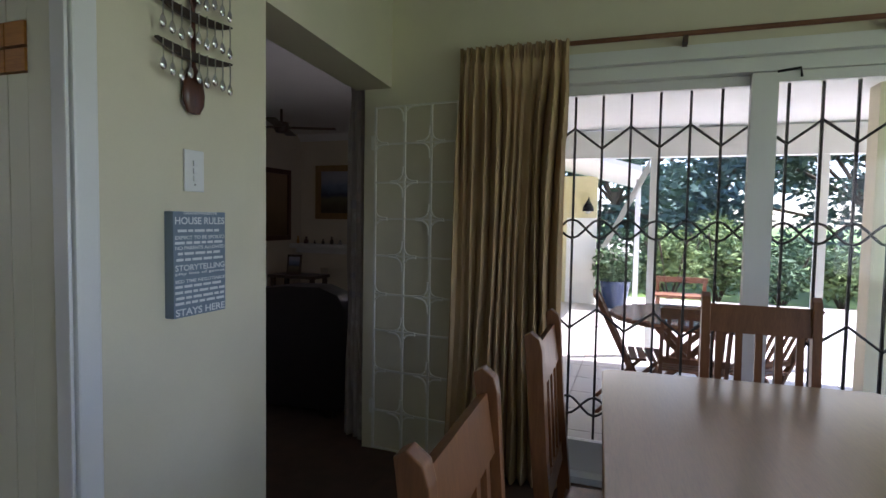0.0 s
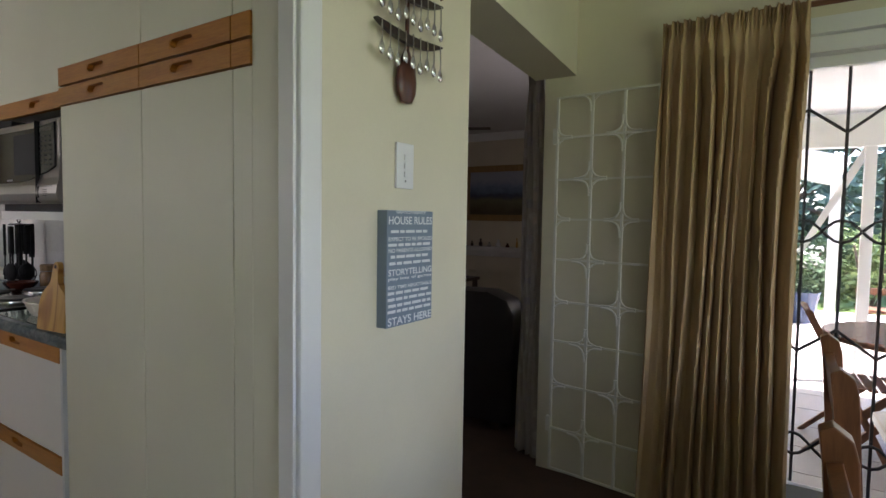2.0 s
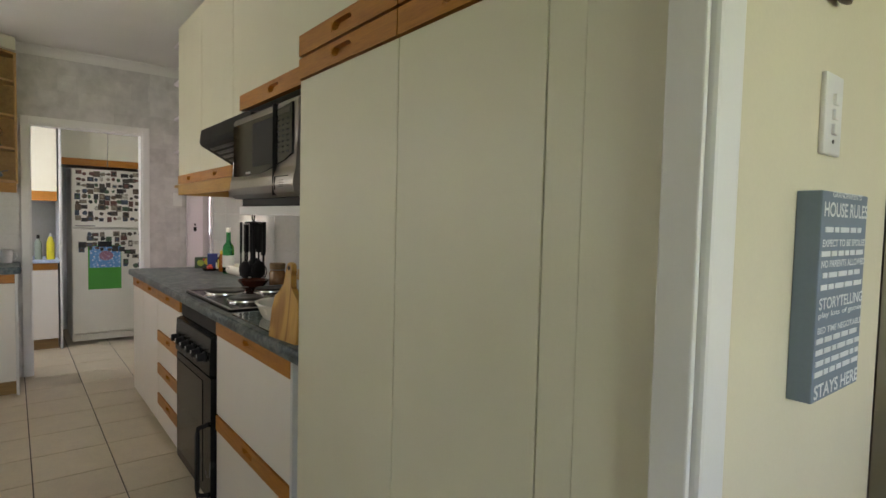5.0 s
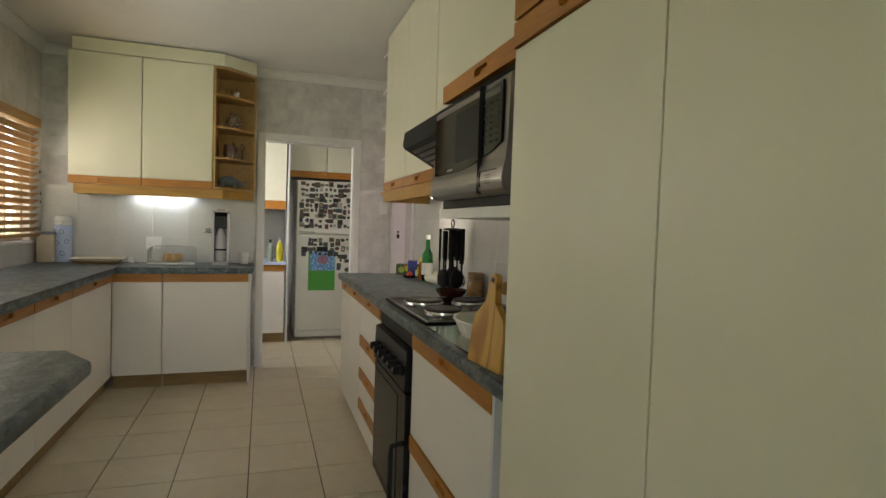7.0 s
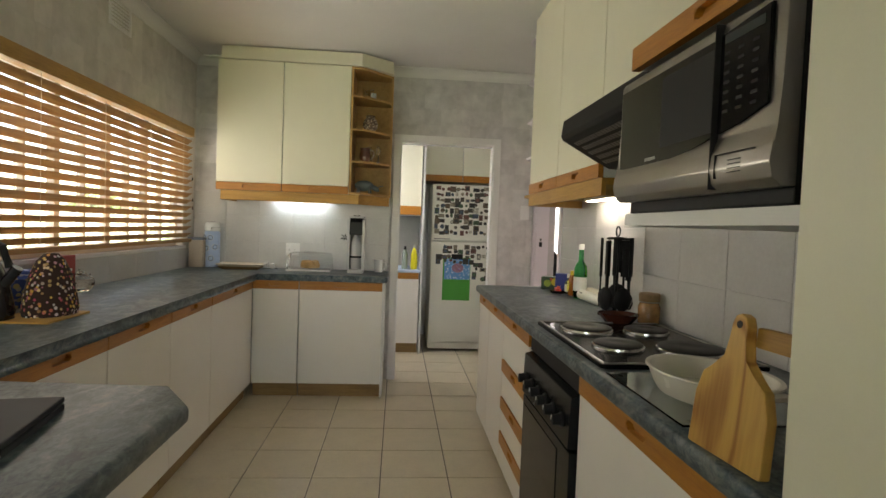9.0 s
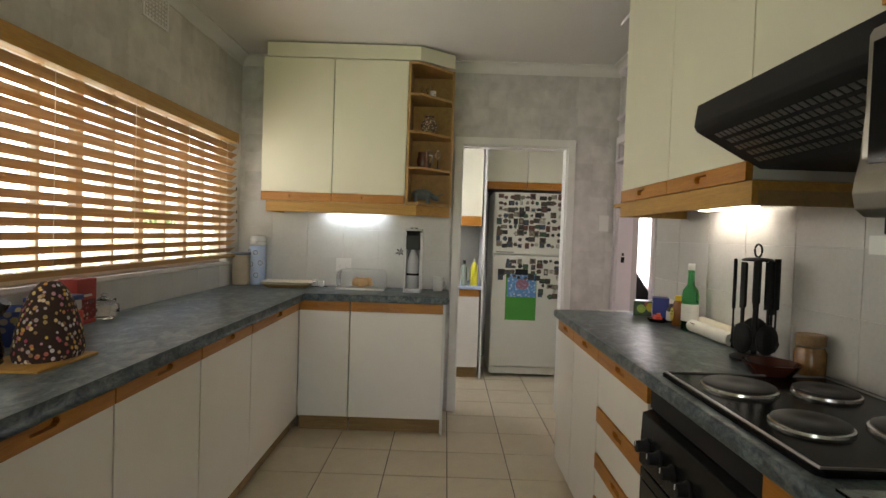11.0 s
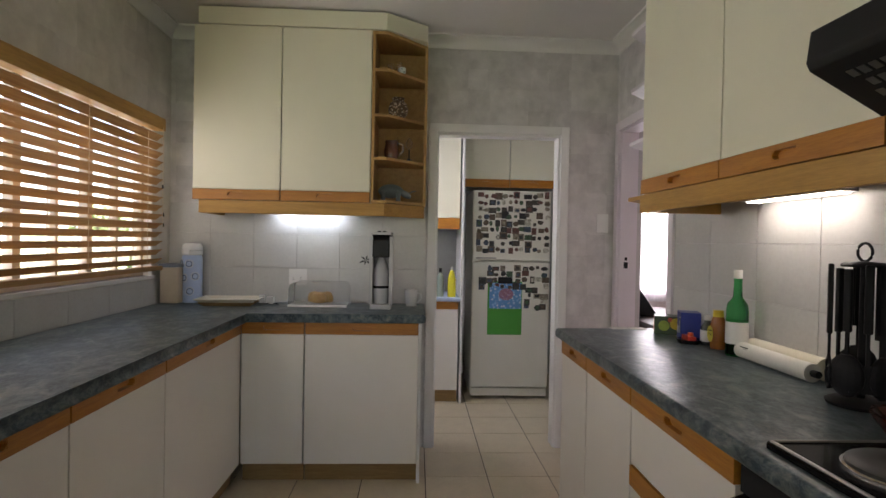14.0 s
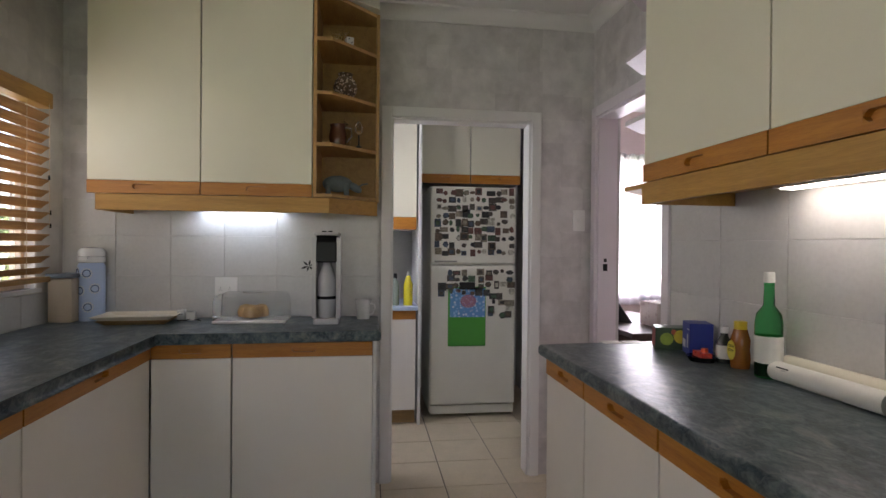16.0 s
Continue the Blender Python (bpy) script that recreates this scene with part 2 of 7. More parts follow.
def mesh_ob(name, bm, mat, smooth=False):
    me = bpy.data.meshes.new(name)
    bmesh.ops.recalc_face_normals(bm, faces=bm.faces)
    if smooth:
        for f in bm.faces:
            f.smooth = True
        for e in bm.edges:
            e.smooth = not (e.is_manifold and e.calc_face_angle(0) > 0.7)
    bm.to_mesh(me)
    bm.free()
    for one in mat if isinstance(mat, (list, tuple)) else (mat,):
        me.materials.append(one)
    return new(name, me)


def part(name, bm, mat, parent, label="", smooth=False):
    ob = mesh_ob(name, bm, mat, smooth)
    ob.parent = parent
    return tagged(ob, label) if label else ob


def thing(name, m, label, category, group="", kind=""):
    ob = new(name)
    ob.empty_display_size = 0.05
    ob.matrix_world = m
    return tagged(ob, label, category, group, kind)


def solid(name, bm, mat, label="", kind="structure", category="", smooth=False):
    return tagged(mesh_ob(name, bm, mat, smooth), label, category, "", kind)


def box(x0, x1, y0, y1, z0, z1, bm=None, r=0.0, m=None):
    bm = bm or bmesh.new()
    made = bmesh.ops.create_cube(bm, size=1.0)["verts"]
    for v in made:
        v.co = Vector((x0 + (v.co.x + 0.5) * (x1 - x0), y0 + (v.co.y + 0.5) * (y1 - y0), z0 + (v.co.z + 0.5) * (z1 - z0)))
        if m is not None:
            v.co = m @ v.co
    if r:
        es = list({e for v in made for e in v.link_edges})
        bmesh.ops.bevel(bm, geom=es, offset=r, segments=2, profile=0.6, affect="EDGES")
    return bm


def lathe(profile, seg=24, bm=None, at=(0, 0, 0), sx=1.0, sy=1.0):
    """Turns (radius, height) pairs about the upright axis; a radius of 0 closes the end."""
    bm = bm or bmesh.new()
    rings = []
    for r, z in profile:
        if r <= 0:
            rings.append([bm.verts.new((at[0], at[1], at[2] + z))])
        else:
            rings.append([bm.verts.new((at[0] + sx * r * math.cos(2 * math.pi * k / seg), at[1] + sy * r * math.sin(2 * math.pi * k / seg), at[2] + z)) for k in range(seg)])
    for a, b in zip(rings, rings[1:]):
        for k in range(seg):
            q = (k + 1) % seg
            if len(a) == 1 and len(b) > 1:
                bm.faces.new((a[0], b[k], b[q]))
            elif len(b) == 1 and len(a) > 1:
                bm.faces.new((a[k], a[q], b[0]))
            elif len(a) > 1:
                bm.faces.new((a[k], a[q], b[q], b[k]))
    return bm


def tube(points, r, seg=8, bm=None, closed=False):
    bm = bm or bmesh.new()
    pts = [Vector(p) for p in points]
    rings = []
    for i, p in enumerate(pts):
        a = pts[i - 1] if i or closed else p
        b = pts[(i + 1) % len(pts)] if i + 1 < len(pts) or closed else p
        d = (b - a).normalized()
        u = d.cross((0, 0, 1) if abs(d.z) < 0.9 else (1, 0, 0)).normalized()
        w = d.cross(u)
        rings.append([bm.verts.new(p + r * (math.cos(2 * math.pi * k / seg) * u + math.sin(2 * math.pi * k / seg) * w)) for k in range(seg)])
    pairs = list(zip(rings, rings[1:])) + ([(rings[-1], rings[0])] if closed else [])
    for a, b in pairs:
        for k in range(seg):
            bm.faces.new((a[k], a[(k + 1) % seg], b[(k + 1) % seg], b[k]))
    if not closed:
        bm.faces.new(rings[0])
        bm.faces.new(rings[-1])
    return bm


def prism(outline, h0, h1, axis="z", bm=None, r=0.0):
    """A flat outline of (u, v) pairs pushed from h0 to h1 along an axis."""
    bm = bm or bmesh.new()

    def put(u, v, h):
        return {"z": (u, v, h), "y": (u, h, v), "x": (h, u, v)}[axis]
    lo = [bm.verts.new(put(u, v, h0)) for u, v in outline]
    hi = [bm.verts.new(put(u, v, h1)) for u, v in outline]
    made = [bm.faces.new(lo), bm.faces.new(hi)]
    n = len(outline)
    for k in range(n):
        made.append(bm.faces.new((lo[k], lo[(k + 1) % n], hi[(k + 1) % n], hi[k])))
    if r:
        es = list({e for f in made for e in f.edges})
        bmesh.ops.bevel(bm, geom=es, offset=r, segments=2, profile=0.6, affect="EDGES")
    return bm


def boxes(*rows):
    bm = bmesh.new()
    for row in rows:
        box(*row, bm=bm)
    return bm


def wall_with_holes(u0, u1, z0, z1, holes):
    """Rectangles (u0, u1, z0, z1) that fill a wall round its openings."""
    us = sorted({u0, u1, *[h[0] for h in holes], *[h[1] for h in holes]})
    out = []
    for a, b in zip(us, us[1:]):
        cut = sorted((h[2], h[3]) for h in holes if h[0] <= a and h[1] >= b)
        z = z0
        for c, d in cut:
            if c > z:
                out.append((a, b, z, c))
            z = d
        if z < z1:
            out.append((a, b, z, z1))
    return out


# ---- the plan ----
CEILING = 2.612
SOUTH, NORTH = -1.25, 1.57          # kitchen side walls, inner faces
FAR = -6.32                         # wall with the scullery door
POST = -1.2                         # dining-room face of the wall end with the sign
GLASS_WALL = 2.87                   # inner face of the sliding-door wall
PATIO = -0.12
T = 0.11

# floors
solid("floor_kitchen_bed", boxes((-8.3, POST, -1.36, 1.68, -0.12, -0.006)), GROUT, "dark grout bed under the kitchen floor tiles")
solid("floor_dining", boxes((POST, 2.6, -2.4, 2.98, -0.12, 0.0)), CARPET, "dark brown carpet in the dining room")
solid("floor_living", boxes((-6.2, POST, 1.68, 7.3, -0.12, 0.0)), CARPET, "dark brown carpet in the living room")
solid("floor_study", boxes((-8.3, -6.2, 1.68, 4.1, -0.12, 0.0)), CARPET, "dark carpet in the side room")

# kitchen walls
bm = bmesh.new()
for a, b, c, d in wall_with_holes(-6.43, -2.2, 0, CEILING, [(-6.1, -3.1, 1.09, 1.99)]):
    box(a, b, SOUTH - T, SOUTH, c, d, bm=bm)
WALL_SOUTH = solid("wall_south", bm, WALL_GREY, "grey sponge-painted kitchen wall with a wide window")
bm = bmesh.new()
for a, b, c, d in wall_with_holes(SOUTH - T, NORTH + T, 0, CEILING, [(0.40, 1.21, 0, 2.02)]):
    box(FAR - T, FAR, a, b, c, d, bm=bm)
WALL_WEST = solid("wall_west", bm, WALL_LIGHT, "pale sponge-painted kitchen wall with an open doorway")
bm = bmesh.new()
for a, b, c, d in wall_with_holes(FAR, -1.34, 0, CEILING, [(-6.26, -5.53, 0, 2.05)]):
    box(a, b, NORTH, NORTH + T, c, d, bm=bm)
WALL_NORTH = solid("wall_north", bm, WALL_LIGHT, "pale kitchen wall with a doorway to a bright room")
# wall end with the sign, and the head over the wide opening
bm = boxes((-1.34, POST, 0.975, 1.605, 0, CEILING))
solid("wall_end", bm, CREAM_WALL, "cream plastered wall end between kitchen and living room")
bm = prism([(-1.20, 1.605), (-1.315, 2.87), (-1.54, 2.87), (-1.42, 1.605)], 2.10, CEILING)
solid("opening_head", bm, CREAM_WALL, "cream plastered beam over the living-room opening")
bm = box(-1.252, POST + 0.006, 0.913, 0.975, 0, CEILING, r=0.006)
box(-1.252, POST - 0.004, 0.901, 0.9105, 0, CEILING, bm=bm, r=0.003)
solid("trim_corner", bm, WHITE_PAINT, "white painted corner trim beside the tall cupboards")

# dining room
bm = bmesh.new()
for a, b, c, d in wall_with_holes(-1.485, 2.6, -0.12, CEILING, [(-0.62, 1.75, 0.0, 2.18)]):
    box(a, b, GLASS_WALL, GLASS_WALL + 0.12, c, d, bm=bm)
solid("wall_patio", bm, CREAM_WALL, "cream dining-room wall round the sliding patio doors")
# both openings are unseen additions for the east fill light
bm = bmesh.new()
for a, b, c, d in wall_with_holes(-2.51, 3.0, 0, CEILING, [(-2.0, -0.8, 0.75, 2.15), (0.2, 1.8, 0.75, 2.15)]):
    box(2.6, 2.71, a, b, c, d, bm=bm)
solid("wall_east", bm, CREAM_WALL, "plain cream dining-room wall with two added unseen openings for fill light")
bm = bmesh.new()
for a, b, c, d in wall_with_holes(-2.2, 2.6, 0, CEILING, []):
    box(a, b, -2.51, -2.4, c, d, bm=bm)
solid("wall_dining_south", bm, CREAM_WALL, "plain cream dining-room wall behind the table")
solid("wall_step", boxes((-2.31, -2.2, -2.51, -1.36, 0, CEILING)), CREAM_WALL, "plain cream wall between kitchen and dining room")
solid("ceiling_main", boxes((-6.43, 2.71, -2.51, 2.99, CEILING, CEILING + 0.1)), CEIL, "flat white ceiling over kitchen and dining room")
# unseen slab added to stop direct sun entering the east openings
solid("eaves_east", boxes((2.71, 3.75, -2.6, 2.99, 2.46, 2.54)), CEIL, "added unseen slab keeping sun out of the east openings")
# cornice: a hollow curve where kitchen walls meet the ceiling
cove = [(0, 0), (0, -0.072), (0.01, -0.072)] + [(0.072 - 0.06 * math.cos(radians(a)), -0.072 + 0.06 * math.sin(radians(a))) for a in range(10, 90, 13)] + [(0.072, -0.01), (0.072, 0)]
bm = prism([(SOUTH + u, CEILING + v) for u, v in cove], FAR, -2.2, "x")
prism([(NORTH - u, CEILING + v) for u, v in cove], FAR, -1.34, "x", bm)
prism([(FAR + u, CEILING + v) for u, v in cove], SOUTH, NORTH, "y", bm)
solid("cornice", bm, CEIL, "white coved plaster cornice")

# scullery beyond the far door
bm = boxes((-8.3, -6.43, -0.36, -0.25, 0, CEILING), (-8.41, -8.3, -0.36, 1.79, 0, CEILING), (-8.3, -6.43, 1.68, 1.79, 0, CEILING))
solid("wall_scullery", bm, WALL_TILE, "pale tiled scullery walls")
solid("ceiling_scullery", boxes((-8.41, -6.43, -0.36, 1.79, 2.5, 2.6)), CEIL, "white scullery ceiling")
# side room beyond the right doorway
bm = bmesh.new()
for a, b, c, d in wall_with_holes(1.79, 4.0, 0, CEILING, [(2.2, 3.6, 0.85, 2.15)]):
    box(-8.41, -8.3, a, b, c, d, bm=bm)
box(-5.3, -5.2, 1.79, 3.9, 0, CEILING, bm=bm)
box(-8.3, -5.2, 3.9, 4.0, 0, CEILING, bm=bm)
solid("wall_study", bm, plain("pale_pink_paint", (0.68, 0.58, 0.56), 0.8, vary=0.04), "pale pink walls of the bright side room")
solid("ceiling_study", boxes((-8.41, -5.2, 1.68, 4.0, CEILING, CEILING + 0.1)), CEIL, "white side-room ceiling")

# living room
LIV_N, LIV_W = 7.2, -4.85
bm = boxes((LIV_W - 0.1, -1.3, LIV_N, LIV_N + 0.1, 0, 2.63), (LIV_W - 0.1, LIV_W, 1.68, LIV_N, 0, 2.63))
for a, b, c, d in wall_with_holes(2.99, LIV_N, 0, 2.63, [(3.3, 4.7, 0.9, 2.1)]):
    box(-1.485, -1.40, a, b, c, d, bm=bm)
solid("wall_living", bm, LIVING_WALL, "dim beige living-room walls")
solid("ceiling_living", boxes((-4.95, -1.34, 1.68, 7.3, 2.6, 2.7)), CEIL, "white living-room ceiling in shade")
bm = prism([(LIV_N, 2.6), (LIV_N, 2.5), (LIV_N - 0.02, 2.5), (LIV_N - 0.1, 2.58), (LIV_N - 0.1, 2.6)], LIV_W, -1.485, "x")
solid("cornice_living", bm, CEIL, "white plaster cornice in the living room")


# ---- door frames ----
def door_lining(name, label, mat, m, w, h, depth, face=0.055):
    """Lining boards and front architraves of a doorway; local x along the width, y into the wall."""
    ob = thing(name, m, label, "door frame", kind="structure")
    part("jamb", box(0, 0.022, 0.0, depth, 0, h), mat, ob)
    part("jamb", box(w - 0.022, w, 0.0, depth, 0, h), mat, ob)
    part("head", box(0.022, w - 0.022, 0.0, depth, h - 0.022, h), mat, ob)
    for a, b in ((-face + 0.01, 0.01), (w - 0.01, w + face - 0.01)):
        part("architrave", box(a, b, -0.018, 0.0, 0, h + face - 0.01, r=0.003), mat, ob)
    part("architrave", box(0.01, w - 0.01, -0.018, 0.0, h - 0.01, h + face - 0.01, r=0.003), mat, ob)
    return ob


door_lining("door_frame_1", "white painted frame of the open scullery doorway", WHITE_PAINT, pose(FAR, 0.40, 0, 0, 0, 90), 0.81, 2.02, T)
frame2 = door_lining("door_frame_2", "lilac-white painted frame of the side doorway with a strike plate", LILAC_PAINT, pose(-6.26, NORTH, 0), 0.73, 2.05, T)
bm = box(0.021, 0.026, 0.03, 0.055, 1.17, 1.21)
box(0.021, 0.026, 0.035, 0.05, 1.22, 1.24, bm=bm)
part("strike_plate", bm, BLACK_MATT, frame2, "dark metal strike plate")


# ---- kitchen cabinets ----
def rail_mesh(x0, x1, z0, z1, y0, slot=0.105):
    """A wooden grip rail with a finger slot cut into its face; front at y0."""
    c, zc, hh = (x0 + x1) / 2, (z0 + z1) / 2 + 0.002, 0.0125
    a, b, y1 = c - slot / 2, c + slot / 2, y0 + 0.022
    bm = bmesh.new()
    box(x0, a, y0, y1, z0, z1, bm=bm)
    box(b, x1, y0, y1, z0, z1, bm=bm)
    box(a, b, y0, y1, z0, zc - hh, bm=bm)
    box(a, b, y0, y1, zc + hh, z1, bm=bm)
    box(a, b, y1 - 0.004, y1, zc - hh, zc + hh, bm=bm)
    for s, e in ((1, a), (-1, b)):
        prism([(e, zc - hh), (e + s * 0.0125, zc - hh), (e + s * 0.004, zc - 0.007), (e, zc)], y0 + 0.001, y1 - 0.004, "y", bm)
        prism([(e, zc), (e + s * 0.004, zc + 0.007), (e + s * 0.0125, zc + hh), (e, zc + hh)], y0 + 0.001, y1 - 0.004, "y", bm)
    bmesh.ops.remove_doubles(bm, verts=bm.verts, dist=0.00001)
    return bm


def base_unit(m, w, label, fronts, depth=0.55, h=0.871, plinth=0.1, side=False, toe=0.045):
    """A floor cabinet. fronts: (z0, z1) of each door or drawer, whose top carries the grip rail."""
    ob = thing("base_cabinet", m, label, "cabinet", "kitchen base cabinets")
    part("carcass", box(0.004, w - 0.004, 0.021, depth, plinth, h), CUPBOARD_SIDE, ob)
    part("plinth", box(0.002, w - 0.002, toe, toe + 0.016, 0, plinth), PLINTH, ob)
    for z0, z1 in fronts:
        d = part("door" if z1 - z0 > 0.45 else "drawer_front", box(0.002, w - 0.002, 0.0, 0.018, z0, z1 - 0.066, r=0.0015), CUPBOARD_LOW_LIT, ob)
        part("grip_rail", rail_mesh(0.002, w - 0.002, z1 - 0.064, z1 - 0.002, -0.004), RAIL, d, "orange oak grip rail")
    if side:
        part("end_panel", box(w, w + 0.016, -0.002, depth, 0, h), CUPBOARD_SIDE, ob)
    return ob


FULL = [(0.105, 0.871)]
LEFT_F, FAR_F, RIGHT_F = -0.64, -5.80, 0.985
# right-hand run, fronts facing the aisle
base_unit(pose(-5.38, RIGHT_F, 0), 0.37, "cream floor cupboard with an oak grip rail", [(0.055, 0.871)], plinth=0.05)
base_unit(pose(-5.005, RIGHT_F, 0), 0.455, "cream floor cupboard with an oak grip rail", [(0.055, 0.871)], plinth=0.05)
base_unit(pose(-4.545, RIGHT_F, 0), 0.57, "cream drawer cabinet with four oak grip rails", [(0.055, 0.235), (0.24, 0.42), (0.425, 0.62), (0.625, 0.871)], plinth=0.05)
base_unit(pose(-3.33, RIGHT_F, 0), 0.80, "cream two-drawer cabinet with oak grip rails", [(0.055, 0.455), (0.46, 0.871)], plinth=0.05, side=True)
# left-hand run under the window
for x1, w in ((-4.92, 0.876), (-4.355, 0.561), (-3.79, 0.561), (-3.225, 0.561)):
    base_unit(pose(x1, LEFT_F, 0, 0, 0, 180), w, "cream floor cupboard with an oak grip rail under the window", FULL)
# run below the wall cupboards at the far end
base_unit(pose(FAR_F, -0.638, 0, 0, 0, 90), 0.332, "narrow cream floor cupboard with an oak grip rail", FULL, depth=0.5)
base_unit(pose(FAR_F, -0.303, 0, 0, 0, 90), 0.612, "cream floor cupboard with an oak grip rail by the doorway", FULL, depth=0.5, side=True)
# peninsula body
pen = thing("peninsula_cabinet", pose(-2.45, -0.85, 0), "white panelled peninsula cabinet under the worktop", "cabinet")
part("carcass", box(-0.42, 0.42, -0.38, 0.45, 0.1, 0.872), CUPBOARD_SIDE, pen)
part("plinth", box(-0.4, 0.4, -0.36, 0.41, 0, 0.1), PLINTH, pen)


# worktops with rounded front edges
def worktop(name, outline, label, z1=0.92, t=0.047):
    bm = prism(outline, z1 - t, z1)
    edges = [e for e in bm.edges if abs(e.verts[0].co.z - e.verts[1].co.z) < 1e-6]
    bmesh.ops.bevel(bm, geom=edges, offset=0.016, segments=4, profile=0.5, affect="EDGES")
    return tagged(mesh_ob(name, bm, TOP, True), label, "worktop")


worktop("worktop", [(-5.40, 0.955), (-2.412, 0.955), (-2.412, NORTH - 0.003), (-5.44, NORTH - 0.003)], "blue-green marbled laminate worktop with the hob")
worktop("worktop", [(FAR + 0.003, SOUTH + 0.003), (-2.02, SOUTH + 0.003), (-2.02, -0.012), (-2.86, -0.012), (-2.99, -0.10), (-2.99, -0.615), (-5.775, -0.615), (-5.775, 0.345), (FAR + 0.003, 0.345)],
        "blue-green marbled laminate corner worktop with a peninsula")

# tall cupboards beside the dining room
TALL_F = 0.955


def tall_unit(x0, x1, label, rails=True):
    ob = thing("tall_cupboard", pose(x0, TALL_F, 0), label, "cupboard", "tall cupboards")
    w = x1 - x0
    part("carcass", box(0.003, w - 0.003, 0.021, 0.6, 0.06, 2.60), CUPBOARD_SIDE, ob)
    part("plinth", box(0.002, w - 0.002, 0.03, 0.05, 0, 0.06), PLINTH, ob)
    for z0, z1, r0, r1 in ((0.065, 1.708, 1.712, 1.768), (1.838, 2.60, 1.776, 1.834)):
        d = part("door", box(0.002, (w if rails else 0.075) - 0.002, 0, 0.019, z0, z1, r=0.0015), CUPBOARD, ob)
        part("grip_rail", rail_mesh(0.002, w - 0.002, r0, r1, -0.006) if rails else box(0.002, 0.073, -0.006, 0.016, r0, r1), RAIL, d, "orange oak grip rail")
    if not rails:
        part("filler", box(0.0738, w - 0.002, 0.0006, 0.019, 0.065, 2.60), CUPBOARD, ob)
    return ob


tall_unit(-2.41, -1.90, "tall cream cupboard with two oak grip rails")
tall_unit(-1.90, -1.481, "tall cream cupboard with two oak grip rails")
tall_unit(-1.481, -1.255, "narrow tall cream filler cupboard at the wall end", False)


# wall cupboards
def wall_unit(m, w, label, z0, z1, depth, rail=True, rz=0.058):
    ob = thing("wall_cupboard", m, label, "cupboard", "kitchen wall cupboards")
    part("carcass", box(0.003, w - 0.003, 0.02, depth, z0 + 0.004, z1), CUPBOARD_SIDE, ob)
    d = part("door", box(0.002, w - 0.002, 0, 0.019, z0 + (rz + 0.002 if rail else 0), z1, r=0.0015), CUPBOARD, ob)
    if rail:
        part("grip_rail", rail_mesh(0.002, w - 0.002, z0, z0 + rz, -0.005, min(0.1, w * 0.22)), RAIL, d, "orange oak grip rail")
    return ob


UP_R = 1.22
wall_unit(pose(-5.075, UP_R, 0), 0.59, "tall cream wall cupboard with an oak grip rail", 1.53, 2.60, 0.34)
wall_unit(pose(-4.483, UP_R, 0), 0.60, "tall cream wall cupboard with an oak grip rail", 1.53, 2.60, 0.34)
wall_unit(pose(-3.881, UP_R, 0), 0.76, "cream wall cupboard above the cooker hood", 1.80, 2.60, 0.34, False)
wall_unit(pose(-3.12, 1.015, 0), 0.708, "cream wall cupboard above the microwave niche", 1.732, 2.60, 0.54)
pel = thing("light_pelmet", pose(-5.09, UP_R, 0), "yellow oak pelmet under the wall cupboards", "pelmet")
part("front_board", box(0, 1.235, 0.0, 0.02, 1.455, 1.528, r=0.002), PELMET, pel)
part("side_board", box(0, 0.02, 0.02, 0.34, 1.455, 1.528), PELMET, pel)
part("base_board", box(0.02, 1.235, 0.02, 0.34, 1.50, 1.528), PELMET, pel)
part("side_board", box(1.215, 1.235, 0.02, 0.34, 1.455, 1.50), PLINTH, pel)

UP_L = -5.95
wall_unit(pose(UP_L, -0.965, 0, 0, 0, 90), 0.483, "tall cream wall cupboard with an oak grip rail by the window", 1.53, 2.50, 0.36)
wall_unit(pose(UP_L, -0.48, 0, 0, 0, 90), 0.50, "tall cream wall cupboard with an oak grip rail by the window", 1.53, 2.50, 0.36)
bm = prism([(UP_L + 0.005, -0.94), (UP_L + 0.005, 0.10), (-6.12, 0.335), (FAR, 0.335), (FAR, -0.94)], 2.505, 2.60)
tagged(mesh_ob("fascia_board", bm, CUPBOARD), "cream boxed fascia above the wall cupboards", "fascia")
pel = thing("light_pelmet", pose(UP_L, -0.93, 0, 0, 0, 90), "yellow oak pelmet under the far wall cupboards", "pelmet")
part("front_board", box(0, 1.03, 0.0, 0.02, 1.455, 1.528, r=0.002), PELMET, pel)
part("corner_board", prism([(1.03, 0.0), (1.26, 0.20), (1.245, 0.215), (1.03, 0.02)], 1.455, 1.528), PELMET, pel)
part("side_board", box(0, 0.02, 0.02, 0.365, 1.455, 1.528), PELMET, pel)
part("base_board", prism([(0.02, 0.02), (1.03, 0.02), (1.245, 0.215), (1.245, 0.365), (0.02, 0.365)], 1.50, 1.526), PELMET, pel)

# open end shelves with clipped corner
sh = thing("open_shelf_unit", pose(UP_L, 0.022, 0, 0, 0, 90), "oak open corner shelf unit holding small ornaments", "shelf")
part("side_panel", box(0, 0.016, 0.004, 0.365, 1.53, 2.50), SHELF, sh)
part("back_panel", box(0.016, 0.315, 0.35, 0.365, 1.53, 2.50), SHELF, sh)
part("side_panel", box(0.300, 0.316, 0.22, 0.35, 1.53, 2.50), SHELF, sh)
for z in (1.532, 1.775, 2.02, 2.275, 2.484):
    part("shelf_board", prism([(0.016, 0.006), (0.09, 0.006), (0.30, 0.22), (0.30, 0.35), (0.016, 0.35)], z, z + 0.016), SHELF, sh)

